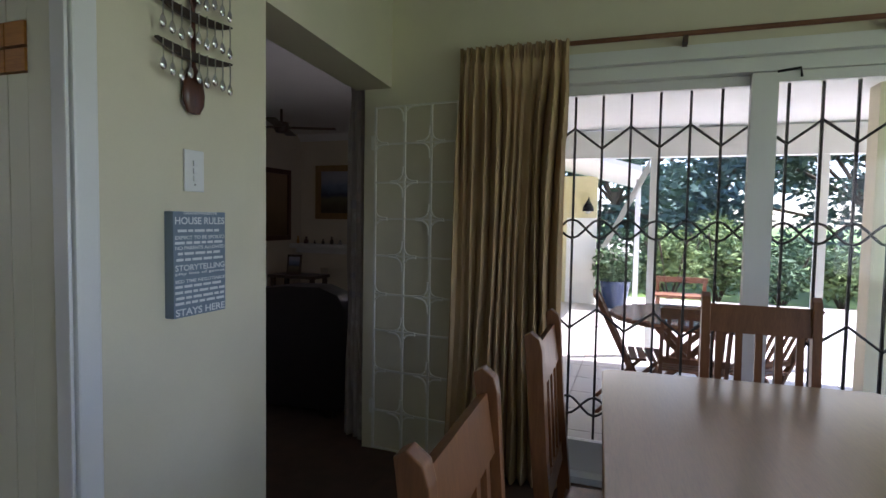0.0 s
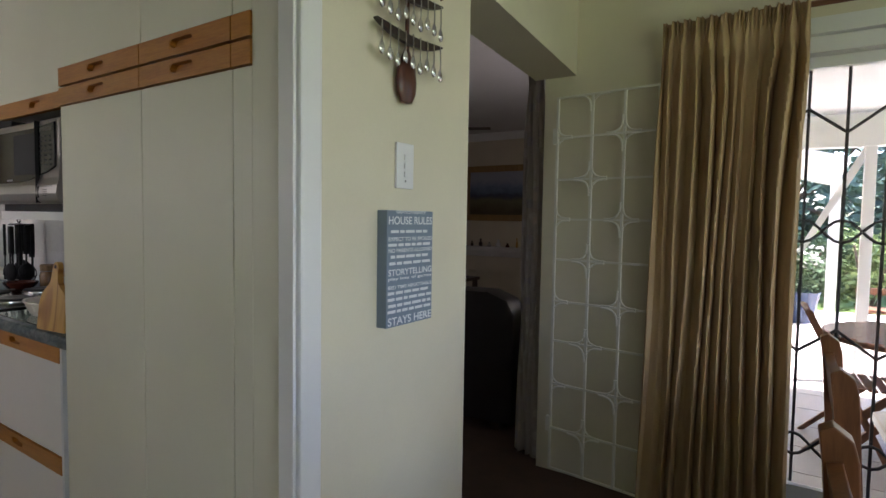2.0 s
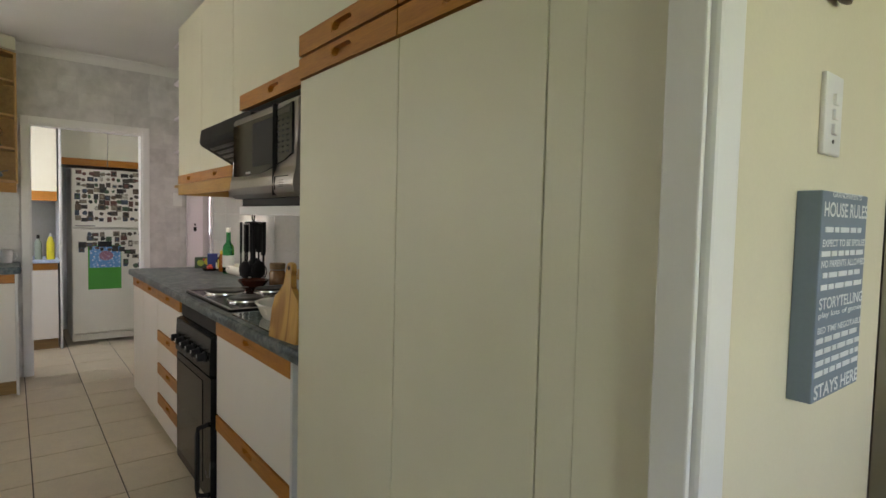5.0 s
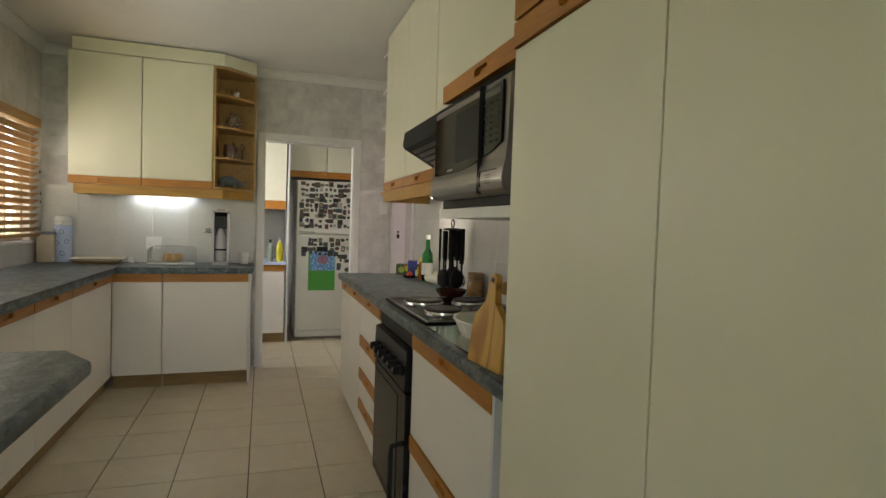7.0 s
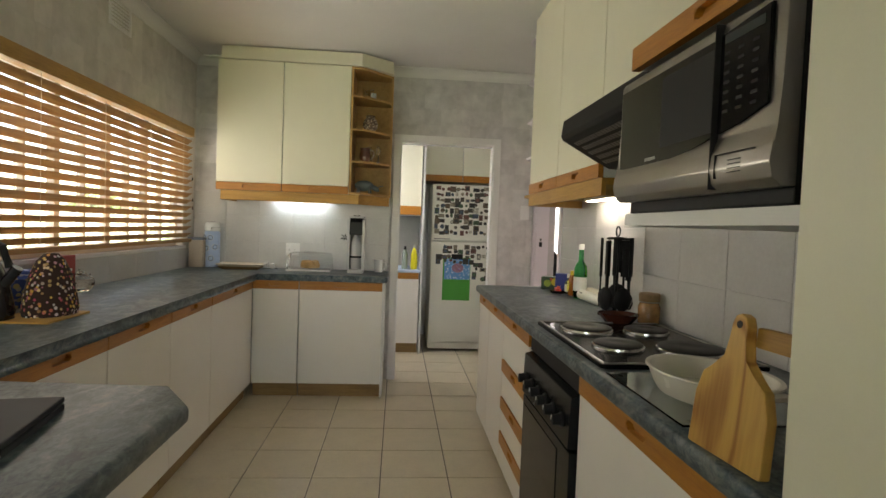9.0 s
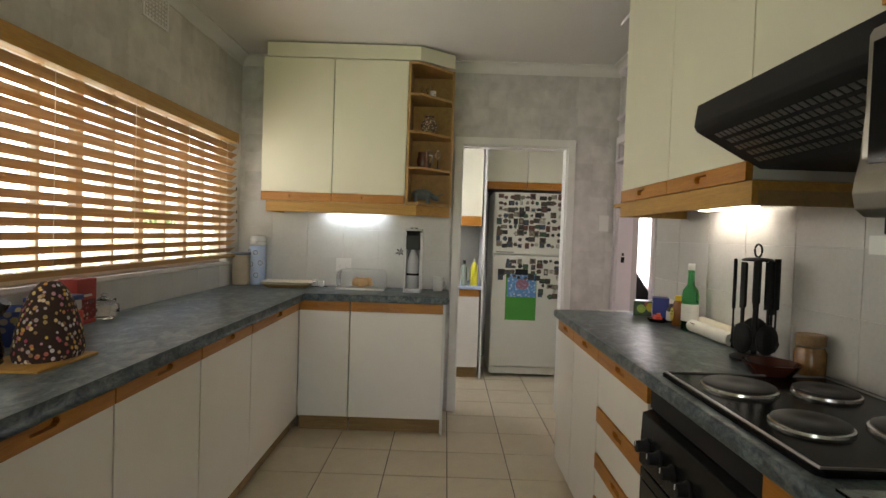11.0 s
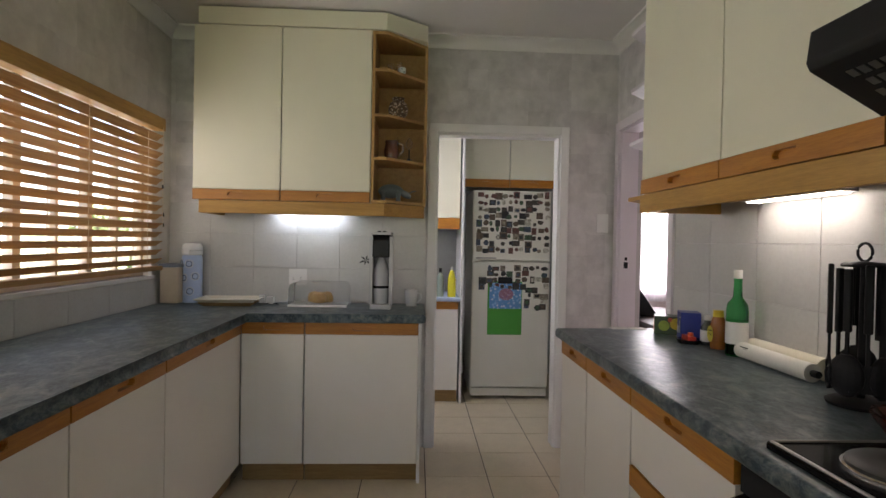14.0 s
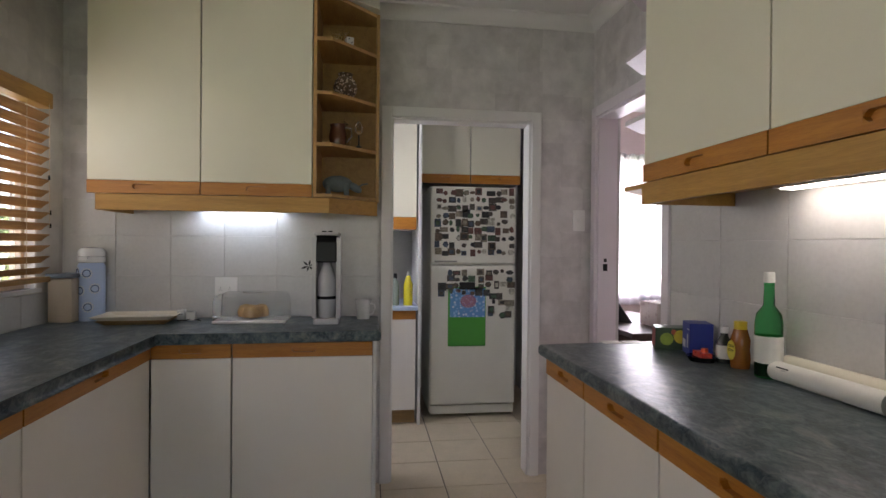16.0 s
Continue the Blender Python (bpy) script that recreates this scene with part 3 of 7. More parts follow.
# small triangular end shelves of the right-hand wall cupboards
sh2 = thing("end_shelves", pose(-5.078, NORTH, 0), "white clipped end shelves on the wall cupboard side", "shelf")
for z in (1.512, 1.755, 1.99, 2.24, 2.5):
    part("shelf_board", prism([(0.0, -0.345), (-0.15, -0.345), (-0.27, -0.22), (-0.27, -0.002), (0.0, -0.002)], z, z + 0.016), LILAC_PAINT if z > 1.6 else PELMET, sh2)

# microwave shelf and niche
tagged(mesh_ob("microwave_shelf", box(-3.12, -2.413, 1.012, NORTH, 1.325, 1.356), CUPBOARD_SIDE), "white shelf board carrying the microwave", "shelf")

# ---- sliding doors, gate ----
Y0 = GLASS_WALL
door = thing("door_1", pose(0, Y0, 0), "white framed sliding patio doors", "sliding door", kind="structure")
part("head_frame", box(-0.62, 1.75, -0.015, 0.12, 2.135, 2.20), WHITE_PAINT, door)
part("track_board", box(-0.60, 1.73, 0.02, 0.10, 2.066, 2.132), WHITE_PAINT, door)
part("side_frame", box(-0.62, -0.56, 0.0, 0.12, 0, 2.135), WHITE_PAINT, door)
part("side_frame", box(1.69, 1.75, 0.0, 0.12, 0, 2.135), WHITE_PAINT, door)
part("sill", box(-0.56, 1.69, 0.0, 0.12, 0.0, 0.035), WHITE_PAINT, door)
for a, b, y in ((-0.55, 0.615, 0.075), (0.50, 1.685, 0.03)):
    leaf = part("door_leaf", boxes((a, a + 0.11, y, y + 0.04, 0.036, 2.062), (b - 0.11, b, y, y + 0.04, 0.036, 2.062), (a + 0.11, b - 0.11, y, y + 0.04, 0.036, 0.2), (a + 0.11, b - 0.11, y, y + 0.04, 2.016, 2.062)), WHITE_PAINT, door)
    p = part("pane", box(a + 0.11, b - 0.11, y + 0.018, y + 0.022, 0.2, 2.016), PANE, leaf, "clear glass pane")
    p.visible_shadow = False
hk = tube([(0.60, 0.022, 2.06), (0.69, 0.018, 2.07), (0.695, 0.016, 2.03)], 0.006)
part("hook_latch", hk, BLACK_MATT, door, "dark metal hook latch")

gate = thing("security_gate", pose(0, 3.05, PATIO), "closed dark steel trellis security gate outside the doors", "gate")
xs = [-0.45 + 0.1415 * k for k in range(16)]
for k, x in enumerate(xs):
    part("upright", box(x - 0.006, x + 0.006, -0.008, 0.008, 0.0, 2.16), GATE_BLACK, gate)


def zig(z, amp, flip, curve=0.0):
    for k, (a, b) in enumerate(zip(xs, xs[1:])):
        s = amp if (k % 2 == 0) ^ flip else -amp
        pts = [(a, -0.014, z + s), (b, -0.014, z - s)] if not curve else [(a + (b - a) * u, -0.014, z + s * math.cos(math.pi * u)) for u in (0, 0.2, 0.4, 0.6, 0.8, 1)]
        part("brace", tube(pts, 0.007, 6), GATE_BLACK, gate)


for z, amp, flip, curve in ((1.925, 0.055, True, 0), (1.445, 0.05, True, 1), (1.445, 0.05, False, 1), (0.96, 0.055, False, 0), (0.48, 0.05, True, 1), (0.48, 0.05, False, 1)):
    zig(z, amp, flip, curve)

# white wrought gate swung open against the wall
wg = thing("iron_gate", pose(-1.395, 2.835, 0.03, 0, 0, -6), "cream painted wrought-iron gate folded open against the wall", "gate")
ups, levels = (0.0, 0.19, 0.355, 0.515), (0.0, 0.22, 0.46, 0.69, 0.90, 1.12, 1.33, 1.535, 1.75, 1.955)
for x in ups:
    part("upright", box(x - 0.006, x + 0.006, -0.006, 0.006, 0.0, 1.96), GATE_WHITE, wg)
for z in levels:
    part("cross_bar", box(0, 0.515, -0.005, 0.005, z - 0.005, z + 0.005), GATE_WHITE, wg)


def scroll(x, z, r=0.08, quads=((1, 1), (1, -1), (-1, 1), (-1, -1))):
    for sx, sz in quads:
        pts = [(x + sx * (r * (1 - math.sin(a)) ** 1.35 + 0.006), -0.009, z + sz * (r * (1 - math.cos(a)) ** 1.35 + 0.006)) for a in [i * math.pi / 14 for i in range(8)]]
        part("scroll", tube(pts, 0.005, 6), GATE_WHITE, wg)


for k, z in enumerate(levels):
    if k % 2 == 1:
        scroll(0.19, z) if k not in (9,) else scroll(0.19, z, quads=((1, -1), (-1, -1)))
    elif 0 < k:
        scroll(0.355, z)
        scroll(0.0, z, quads=((1, 1), (1, -1)))
part("hinge", boxes((-0.022, 0.004, -0.012, 0.012, 1.72, 1.80)), GATE_WHITE, wg)
part("hinge", boxes((-0.022, 0.004, -0.012, 0.012, 0.2, 0.28)), GATE_WHITE, wg)


# curtains
def drape(name, m, w, h, folds, depth, mat, label, flare=0.0, seed=1, lean=0.0):
    ob = thing(name, m, label, "curtain")
    bm, rows, cols = bmesh.new(), 60, folds * 16
    grid = []
    for i in range(rows + 1):
        v = i / rows
        row = []
        head, settle = math.exp(-(v / 0.03) ** 2), min(1, v / 0.15)
        pinch = math.exp(-((v - 0.055) / 0.022) ** 2)
        for j in range(cols + 1):
            u = j / cols
            k = u * folds + settle * (0.9 * noise.noise((u * 3.2 + seed, v * 1.1, 0.3)) + 0.35 * noise.noise((u * 9, seed * 2.0, v * 2.2)))
            amp = depth * (0.85 + 1.1 * noise.noise((u * 6.5, seed * 3.1, v * 0.9)))
            y = amp * (math.sin(2 * math.pi * k) + 0.35 * math.sin(4 * math.pi * k + 1.1) + 0.16 * math.sin(6 * math.pi * k + 2)) * (0.4 + 0.6 * settle) * (1 - 0.55 * pinch)
            y += 0.012 * head * math.sin(6 * math.pi * u * folds + 2 * math.sin(9 * u))
            x = w * u + 0.28 * amp * math.cos(2 * math.pi * k + 0.6) * settle + 0.01 * pinch * math.sin(2 * math.pi * u * folds) + flare * v * (u - 0.5) * 2 - lean * v * (1 - u)
            row.append(bm.verts.new((x, y, h * (1 - v) + 0.008 * head * math.sin(2 * math.pi * u * folds + 1))))
        grid.append(row)
    for i in range(rows):
        for j in range(cols):
            bm.faces.new((grid[i][j], grid[i][j + 1], grid[i + 1][j + 1], grid[i + 1][j]))
    c = part("cloth", bm, mat, ob, smooth=True)
    mod = c.modifiers.new("thickness", "SOLIDIFY")
    mod.thickness = 0.004
    return ob


drape("curtain", pose(-0.875, 2.765, 0.015), 0.555, 2.232, 11, 0.036, CURTAIN, "tan pleated curtain drawn aside by the patio doors", seed=3, lean=0.05)
rod = thing("curtain_rod", pose(0, 2.80, 2.238), "brown wooden curtain rod on dark brackets", "curtain rod")
part("rod", tube([(-0.86, 0, 0), (2.2, 0, 0)], 0.012, 12), TEAK, rod, smooth=True)
for x in (0.204, 1.0, 2.0):
    part("bracket", boxes((x - 0.01, x + 0.01, -0.02, 0.07, -0.045, -0.012)), DARK_WOOD, rod)
drape("curtain", pose(-1.52, 2.925, 0.015, 0, 0, 156), 0.11, 2.18, 4, 0.02, CURTAIN_GREY, "dim patterned drape in the living-room corner", 0.06, 4)


# ---- dining furniture ----
tb = thing("dining_table", pose(0.013, 0.596, 0, 0, 0, 3.5), "polished wooden dining table reflecting the patio doors", "table")
part("tabletop", prism([(0.03, 0), (0.97, 0), (1.0, 0.03), (1.0, 1.75), (0.97, 1.78), (0.03, 1.78), (0, 1.75), (0, 0.03)], 0.718, 0.75, r=0.006), TABLE_WOOD, tb)
part("apron", boxes((0.07, 0.93, 0.07, 0.09, 0.63, 0.718), (0.07, 0.93, 1.69, 1.71, 0.63, 0.718), (0.07, 0.09, 0.09, 1.69, 0.63, 0.718), (0.91, 0.93, 0.09, 1.69, 0.63, 0.718)), TABLE_WOOD, tb)
for x, y in ((0.06, 0.06), (0.87, 0.06), (0.06, 1.65), (0.87, 1.65)):
    part("leg", box(x, x + 0.07, y, y + 0.07, 0, 0.718, r=0.004), TABLE_WOOD, tb)


def dining_chair():
    """Local: back along y at x = 0, seat reaching towards +x."""
    ob = thing("dining_chair", pose(0, 0, 0), "warm brown wooden dining chair with a slatted back", "chair", "chairs round the table")
    for y in (-0.225, 0.19):
        side = [(0.02, 0.0), (0.055, 0.0), (0.06, 0.45), (0.03, 0.75), (0.012, 1.02), (0.004, 1.05), (-0.02, 1.068), (-0.038, 1.058), (-0.03, 1.0), (-0.012, 0.75), (0.018, 0.45)]
        part("back_post", prism([(x, z) for x, z in side], y, y + 0.035, "y", r=0.003), CHAIR_WOOD, ob)
    part("top_rail", prism([(-0.012, 0.90), (-0.028, 1.015), (-0.008, 1.02), (0.010, 0.90)], -0.19, 0.19, "y", r=0.002), CHAIR_WOOD, ob)
    part("lower_rail", prism([(0.012, 0.56), (0.006, 0.62), (0.026, 0.62), (0.032, 0.56)], -0.19, 0.19, "y"), CHAIR_WOOD, ob)
    for k in range(5):
        y = -0.152 + k * 0.076 - 0.014
        part("slat", prism([(0.010, 0.62), (-0.008, 0.90), (0.004, 0.90), (0.022, 0.62)], y, y + 0.028, "y"), CHAIR_WOOD, ob)
    part("seat", prism([(0.045, -0.215), (0.42, -0.235), (0.44, -0.21), (0.44, 0.21), (0.42, 0.235), (0.045, 0.215)], 0.435, 0.462, r=0.005), CHAIR_WOOD, ob)
    for y in (-0.22, 0.185):
        part("front_leg", box(0.385, 0.42, y, y + 0.035, 0, 0.435, r=0.003), CHAIR_WOOD, ob)
        part("stretcher", box(0.05, 0.39, y + 0.008, y + 0.027, 0.2, 0.23), CHAIR_WOOD, ob)
    return ob


ch = dining_chair()
ch.matrix_world = pose(-0.23, 0.862, 0, 0, 0, 2)
copy_thing(ch, pose(-0.215, 1.66, 0, 0, 0, 1))
copy_thing(ch, pose(0.525, 2.62, 0, 0, 0, -90))

# ---- wall things by the opening ----
sign = thing("wall_sign", pose(POST, 1.268, 1.075) @ Matrix.Diagonal((1, 1, 0.945, 1)), "grey house-rules block sign with white lettering", "sign")
part("block", box(0, 0.032, -0.1, 0.1, 0.0, 0.315, r=0.002), plain("grey_sign_paint", (0.19, 0.24, 0.31), 0.6, vary=0.08), sign)
SIGN_INK = plain("white_sign_ink", (0.72, 0.74, 0.76), 0.6, vary=0.05)


def lettering(name, text, parent, mat, x, y, z, width, height, turn=90):
    """Flat letters on a face that looks along +x (turn 90) or another way."""
    cu = bpy.data.curves.new("letters", "FONT")
    cu.body, cu.align_x, cu.align_y, cu.size, cu.extrude = text, "CENTER", "CENTER", 1.0, 0.0
    cu.offset = 0.022
    tmp = bpy.data.objects.new("letters", cu)
    scene.collection.objects.link(tmp)
    me = bpy.data.meshes.new_from_object(tmp.evaluated_get(bpy.context.evaluated_depsgraph_get()))
    bpy.data.objects.remove(tmp)
    vs = [v.co.copy() for v in me.vertices]
    wx = max(v.x for v in vs) - min(v.x for v in vs)
    hy = max(v.y for v in vs) - min(v.y for v in vs)
    cx, cy = (max(v.x for v in vs) + min(v.x for v in vs)) / 2, (max(v.y for v in vs) + min(v.y for v in vs)) / 2
    m = pose(x, y, z, 90, 0, turn)
    for v in me.vertices:
        v.co = m @ Vector(((v.co.x - cx) * width / wx, (v.co.y - cy) * height / hy, 0))
    me.materials.append(mat)
    ob = new(name, me)
    ob.parent = parent
    return ob


for text, z, w, h in (("GRANDPARENTS'", 0.311, 0.13, 0.009), ("HOUSE RULES", 0.288, 0.19, 0.022), ("EXPECT TO BE SPOILED", 0.238, 0.19, 0.011), ("NO PARENTS ALLOWED", 0.207, 0.19, 0.011),
                      ("STORYTELLING", 0.148, 0.19, 0.018), ("play lots of games", 0.130, 0.19, 0.011), ("BED TIME NEGOTIABLE", 0.108, 0.19, 0.010), ("STAYS HERE", 0.016, 0.19, 0.022)):
    lettering("lettering", text, sign, SIGN_INK, 0.0335, 0, z, w, h)
for z, w in ((0.258, 0.17), (0.222, 0.19), (0.19, 0.17), (0.172, 0.18), (0.092, 0.19), (0.075, 0.19), (0.058, 0.185), (0.042, 0.19)):
    bm = bmesh.new()
    rnd = random.Random(int(z * 1000))
    y = -w / 2
    while y < w / 2 - 0.01:
        q = min(rnd.uniform(0.016, 0.04), w / 2 - y)
        box(0.0322, 0.0330, y, y + q, z - 0.004, z + 0.004, bm=bm)
        y += q + 0.006
    part("lettering", bm, SIGN_INK, sign)

sw = thing("light_switch", pose(POST, 1.272, 1.431), "white vertical light switch plate", "switch")
part("plate", box(0, 0.008, -0.037, 0.037, 0, 0.12, r=0.003), WHITE_PAINT, sw)
for z in (0.03, 0.052, 0.074):
    part("rocker", box(0.008, 0.013, -0.008, 0.008, z, z + 0.016, r=0.0015), WHITE_PAINT, sw)
bm = bmesh.new()
for z in (0.014, 0.106):
    lathe([(0, 0), (0.003, 0), (0.003, 0.001), (0, 0.001)], 10, bm, (0, 0, 0))
bmesh.ops.transform(bm, matrix=pose(0.0085, 0, 0.02, 0, 90, 0), verts=bm.verts)
part("screw", bm, STEEL, sw)

# spoon rack: two curved rails on a large wooden spoon
rack = thing("spoon_rack", pose(POST, 1.262, 1.65), "dark carved wooden spoon rack hung with silver teaspoons", "spoon rack")
bm = lathe([(0, 0.0), (0.022, 0.004), (0.038, 0.03), (0.041, 0.06), (0.034, 0.1), (0.018, 0.125), (0.009, 0.14), (0.008, 0.3), (0.02, 0.33), (0.024, 0.36), (0.02, 0.39), (0.0, 0.42)], 20, sx=0.32)
bmesh.ops.translate(bm, verts=bm.verts, vec=(0.016, 0, 0))
part("big_spoon", bm, wood("dark_mahogany", (0.05, 0.015, 0.008), (0.11, 0.035, 0.018), 0.3, (30, 30, 3)), rack, smooth=True)
RACKW = plain("dark_rack_wood", (0.03, 0.016, 0.01), 0.4, vary=0.2)
for z0, n in ((0.165, 9), (0.275, 9), (0.385, 9)):
    bm = bmesh.new()
    prev = None
    for k in range(15):
        u = -0.14 + 0.28 * k / 14
        zz = z0 - 0.018 * (1 - (abs(u) / 0.14) ** 2) + 0.012
        hh = 0.012 * (1 - 0.8 * (abs(u) / 0.14) ** 3)
        ring = [bm.verts.new((0.022 + a, u, zz + b)) for a, b in ((0, -hh), (0.012, -hh), (0.012, hh), (0, hh))]
        if prev:
            for i in range(4):
                bm.faces.new((prev[i], prev[(i + 1) % 4], ring[(i + 1) % 4], ring[i]))
        else:
            bm.faces.new(ring)
        prev = ring
    bm.faces.new(prev)
    part("rail", bm, RACKW, rack)
    for k in range(n):
        u = -0.125 + 0.25 * k / (n - 1)
        L = 0.045 + 0.014 * ((k * 7) % 3) / 2
        sp = tube([(0.036, u, z0 + 0.01), (0.037, u, z0 - L * 0.55), (0.036, u, z0 - L)], 0.0021, 6)
        lathe([(0, -0.019), (0.008, -0.015), (0.0115, -0.004), (0.008, 0.008), (0.003, 0.016), (0, 0.018)], 10, sp, (0.036, u, z0 - L - 0.008), 0.4, 1)
        part("teaspoon", sp, CHROME, rack, "silver teaspoon", smooth=True)

# ---- kitchen window and blind ----
win = thing("window_1", pose(-6.1, -1.345, 1.09), "wide kitchen window with pale painted frames", "window", kind="structure")
FRAME = plain("pale_window_paint", (0.62, 0.52, 0.42), 0.5, vary=0.05)
part("window_frame", boxes((0, 3.0, 0, 0.05, 0, 0.04), (0, 3.0, 0, 0.05, 0.86, 0.90), (0, 0.04, 0, 0.05, 0.04, 0.86), (2.96, 3.0, 0, 0.05, 0.04, 0.86)), FRAME, win)
for k in range(1, 12):
    w = 0.022 if k % 2 == 0 else 0.009
    x = 0.04 + 2.92 * k / 12
    part("mullion", box(x - w, x + w, 0.004, 0.046, 0.04, 0.86), FRAME, win)
    part("pane", box(x - 2.92 / 12 + w, x - w, 0.022, 0.026, 0.04, 0.86), PANE, win).visible_shadow = False
part("transom", box(0.04, 2.96, 0.002, 0.048, 0.27, 0.312), FRAME, win)
part("reveal", boxes((0, 0.012, 0.05, 0.094, 0, 0.90), (2.988, 3.0, 0.05, 0.094, 0, 0.90)), WHITE_PAINT, win)
part("window_sill", box(-0.02, 3.0, 0.05, 0.108, -0.018, 0.0), WHITE_PAINT, win)

bl = thing("venetian_blind", pose(-6.085, -1.205, 1.07), "half-open varnished wooden venetian blind over the kitchen window", "blind")
part("valance", box(-0.005, 2.96, -0.03, 0.03, 0.855, 0.925, r=0.003), PELMET, bl)
part("bottom_rail", box(0, 2.95, -0.024, 0.024, 0.052, 0.076, r=0.003), BLIND, bl)
bm = bmesh.new()
prof = [(-0.025, 0.0), (-0.012, 0.0016), (0.0, 0.002), (0.012, 0.0016), (0.025, 0.0), (0.025, -0.0025), (0.0, -0.0008), (-0.025, -0.0025)]
prism(prof, 0.0, 2.95, "x", bm)
slat0 = part("slat", bm, BLIND, bl)
slat0.matrix_local = pose(0, 0, 0.106, 37, 0, 0)
for k in range(1, 15):
    s = slat0.copy()
    scene.collection.objects.link(s)
    s.parent = bl
    s.matrix_local = pose(0, 0, 0.106 + 0.0505 * k, 37 + 1.5 * math.sin(k * 2.3), 0.05 * math.sin(k * 1.7), 0)
for x in (0.18, 0.72, 1.26, 1.80, 2.34, 2.85):
    part("ladder_cord", tube([(x, 0.022, 0.04), (x, 0.022, 0.87)], 0.0012, 5), CORD, bl)
    part("ladder_cord", tube([(x, -0.022, 0.04), (x, -0.022, 0.87)], 0.0012, 5), CORD, bl)
part("pull_cord", tube([(0.03, 0.032, 0.87), (0.028, 0.033, 0.3)], 0.0015, 5), CORD, bl)
for z in (0.30, 0.36, 0.52):
    part("cord_tassel", lathe([(0, 0), (0.005, 0.002), (0.004, 0.022), (0, 0.024)], 10, None, (0.024 + 0.01 * (z > 0.5), 0.034, z)), BLACK_MATT, bl, smooth=True)

vent = thing("air_vent", pose(-5.22, SOUTH, 2.385) @ Matrix.Diagonal((1.25, 1, 1, 1)), "white louvred wall vent near the ceiling", "vent")
part("frame", boxes((0, 0.2, 0, 0.008, 0, 0.012), (0, 0.2, 0, 0.008, 0.208, 0.22), (0, 0.012, 0, 0.008, 0.012, 0.208), (0.188, 0.2, 0, 0.008, 0.012, 0.208)), WHITE_PAINT, vent)
for i in range(9):
    for j in range(7):
        part("louvre", box(0.014 + 0.025 * j, 0.03 + 0.025 * j, 0.0, 0.006, 0.016 + 0.021 * i, 0.026 + 0.021 * i), WHITE_PAINT, vent)

# under-cupboard lamps
for m, col, name in ((pose(-6.262, -0.375, 1.484, 0, 0, 90), (0.78, 0.9, 1.0), "cool"), (pose(-4.55, 1.50, 1.484), (1.0, 0.93, 0.8), "warm")):
    ul = thing("cupboard_light", m, f"slim {name} white strip light under the wall cupboard", "light")
    part("housing", box(-0.23, 0.23, -0.03, 0.03, 0.0, 0.016), WHITE_PAINT, ul)
    part("diffuser", box(-0.21, 0.21, -0.022, 0.022, -0.004, 0.0), glow("lamp_" + name, col, 3), ul)

# ---- oven, hob, hood, microwave ----
ov = thing("oven", pose(-3.968, RIGHT_F, 0), "black built-under oven with a glass door and knobs", "oven")
part("body", box(0.004, 0.632, 0.02, 0.54, 0.05, 0.872), BLACK_MATT, ov)
part("top_strip", box(0.004, 0.632, 0.004, 0.02, 0.80, 0.872), BLACK_MATT, ov)
part("control_panel", prism([(0.02, 0.62), (-0.028, 0.625), (-0.022, 0.785), (0.02, 0.80)], 0.006, 0.63, "x", r=0.003), BLACK, ov)
dr = part("oven_door", box(0.006, 0.63, -0.022, 0.02, 0.06, 0.612, r=0.004), BLACK, ov)
part("glass", box(0.03, 0.50, -0.0245, -0.021, 0.11, 0.575), BLACK_GLASS, dr, "dark reflective glass window")
part("handle", tube([(0.585, -0.02, 0.40), (0.585, -0.062, 0.39), (0.585, -0.066, 0.36), (0.585, -0.066, 0.12), (0.585, -0.062, 0.09), (0.585, -0.02, 0.08)], 0.011, 8), BLACK_MATT, dr, "vertical black bar handle", smooth=True)
for k in range(6):
    x = 0.065 + k * 0.098
    bm = lathe([(0, 0), (0.024, 0), (0.024, 0.006), (0.019, 0.008), (0.017, 0.034), (0, 0.036)], 16)
    bmesh.ops.transform(bm, matrix=pose(x, -0.026, 0.695, 92, 0, 0), verts=bm.verts)
    kn = part("knob", bm, BLACK_MATT, ov, smooth=True)
    part("mark", box(x - 0.001, x + 0.001, -0.0635, -0.061, 0.695, 0.71), WHITE_PAINT, kn)

hob = thing("hob", pose(-3.90, 0.992, 0.92), "black electric hob with four solid plates", "hob")
part("tray", prism([(0.0, 0.012), (0.012, 0.0), (0.705, 0.0), (0.717, 0.012), (0.717, 0.50), (0.705, 0.512), (0.012, 0.512), (0.0, 0.50)], 0.0, 0.012, r=0.003), plain("hob_enamel", (0.007, 0.007, 0.007), 0.16, vary=0.2, spec=0.06), hob)
part("rim", tube([(0.012, 0.012, 0.013), (0.705, 0.012, 0.013), (0.705, 0.5, 0.013), (0.012, 0.5, 0.013)], 0.004, 6, closed=True), STEEL, hob, "bright metal rim")
for x, y, r in ((0.17, 0.15, 0.092), (0.47, 0.15, 0.078), (0.20, 0.37, 0.078), (0.52, 0.37, 0.1)):
    pl = part("hot_plate", lathe([(0, 0.012), (r, 0.012), (r, 0.026), (r - 0.006, 0.029), (r * 0.34, 0.029), (r * 0.3, 0.0275), (0, 0.0275)], 40, None, (x, y, 0)), IRON, hob, "dark cast-iron plate", smooth=True)
    part("ring", lathe([(r + 0.001, 0.012), (r + 0.007, 0.012), (r + 0.006, 0.019), (r + 0.001, 0.021)], 40, None, (x, y, 0)), CHROME, pl, "polished metal ring", smooth=True)

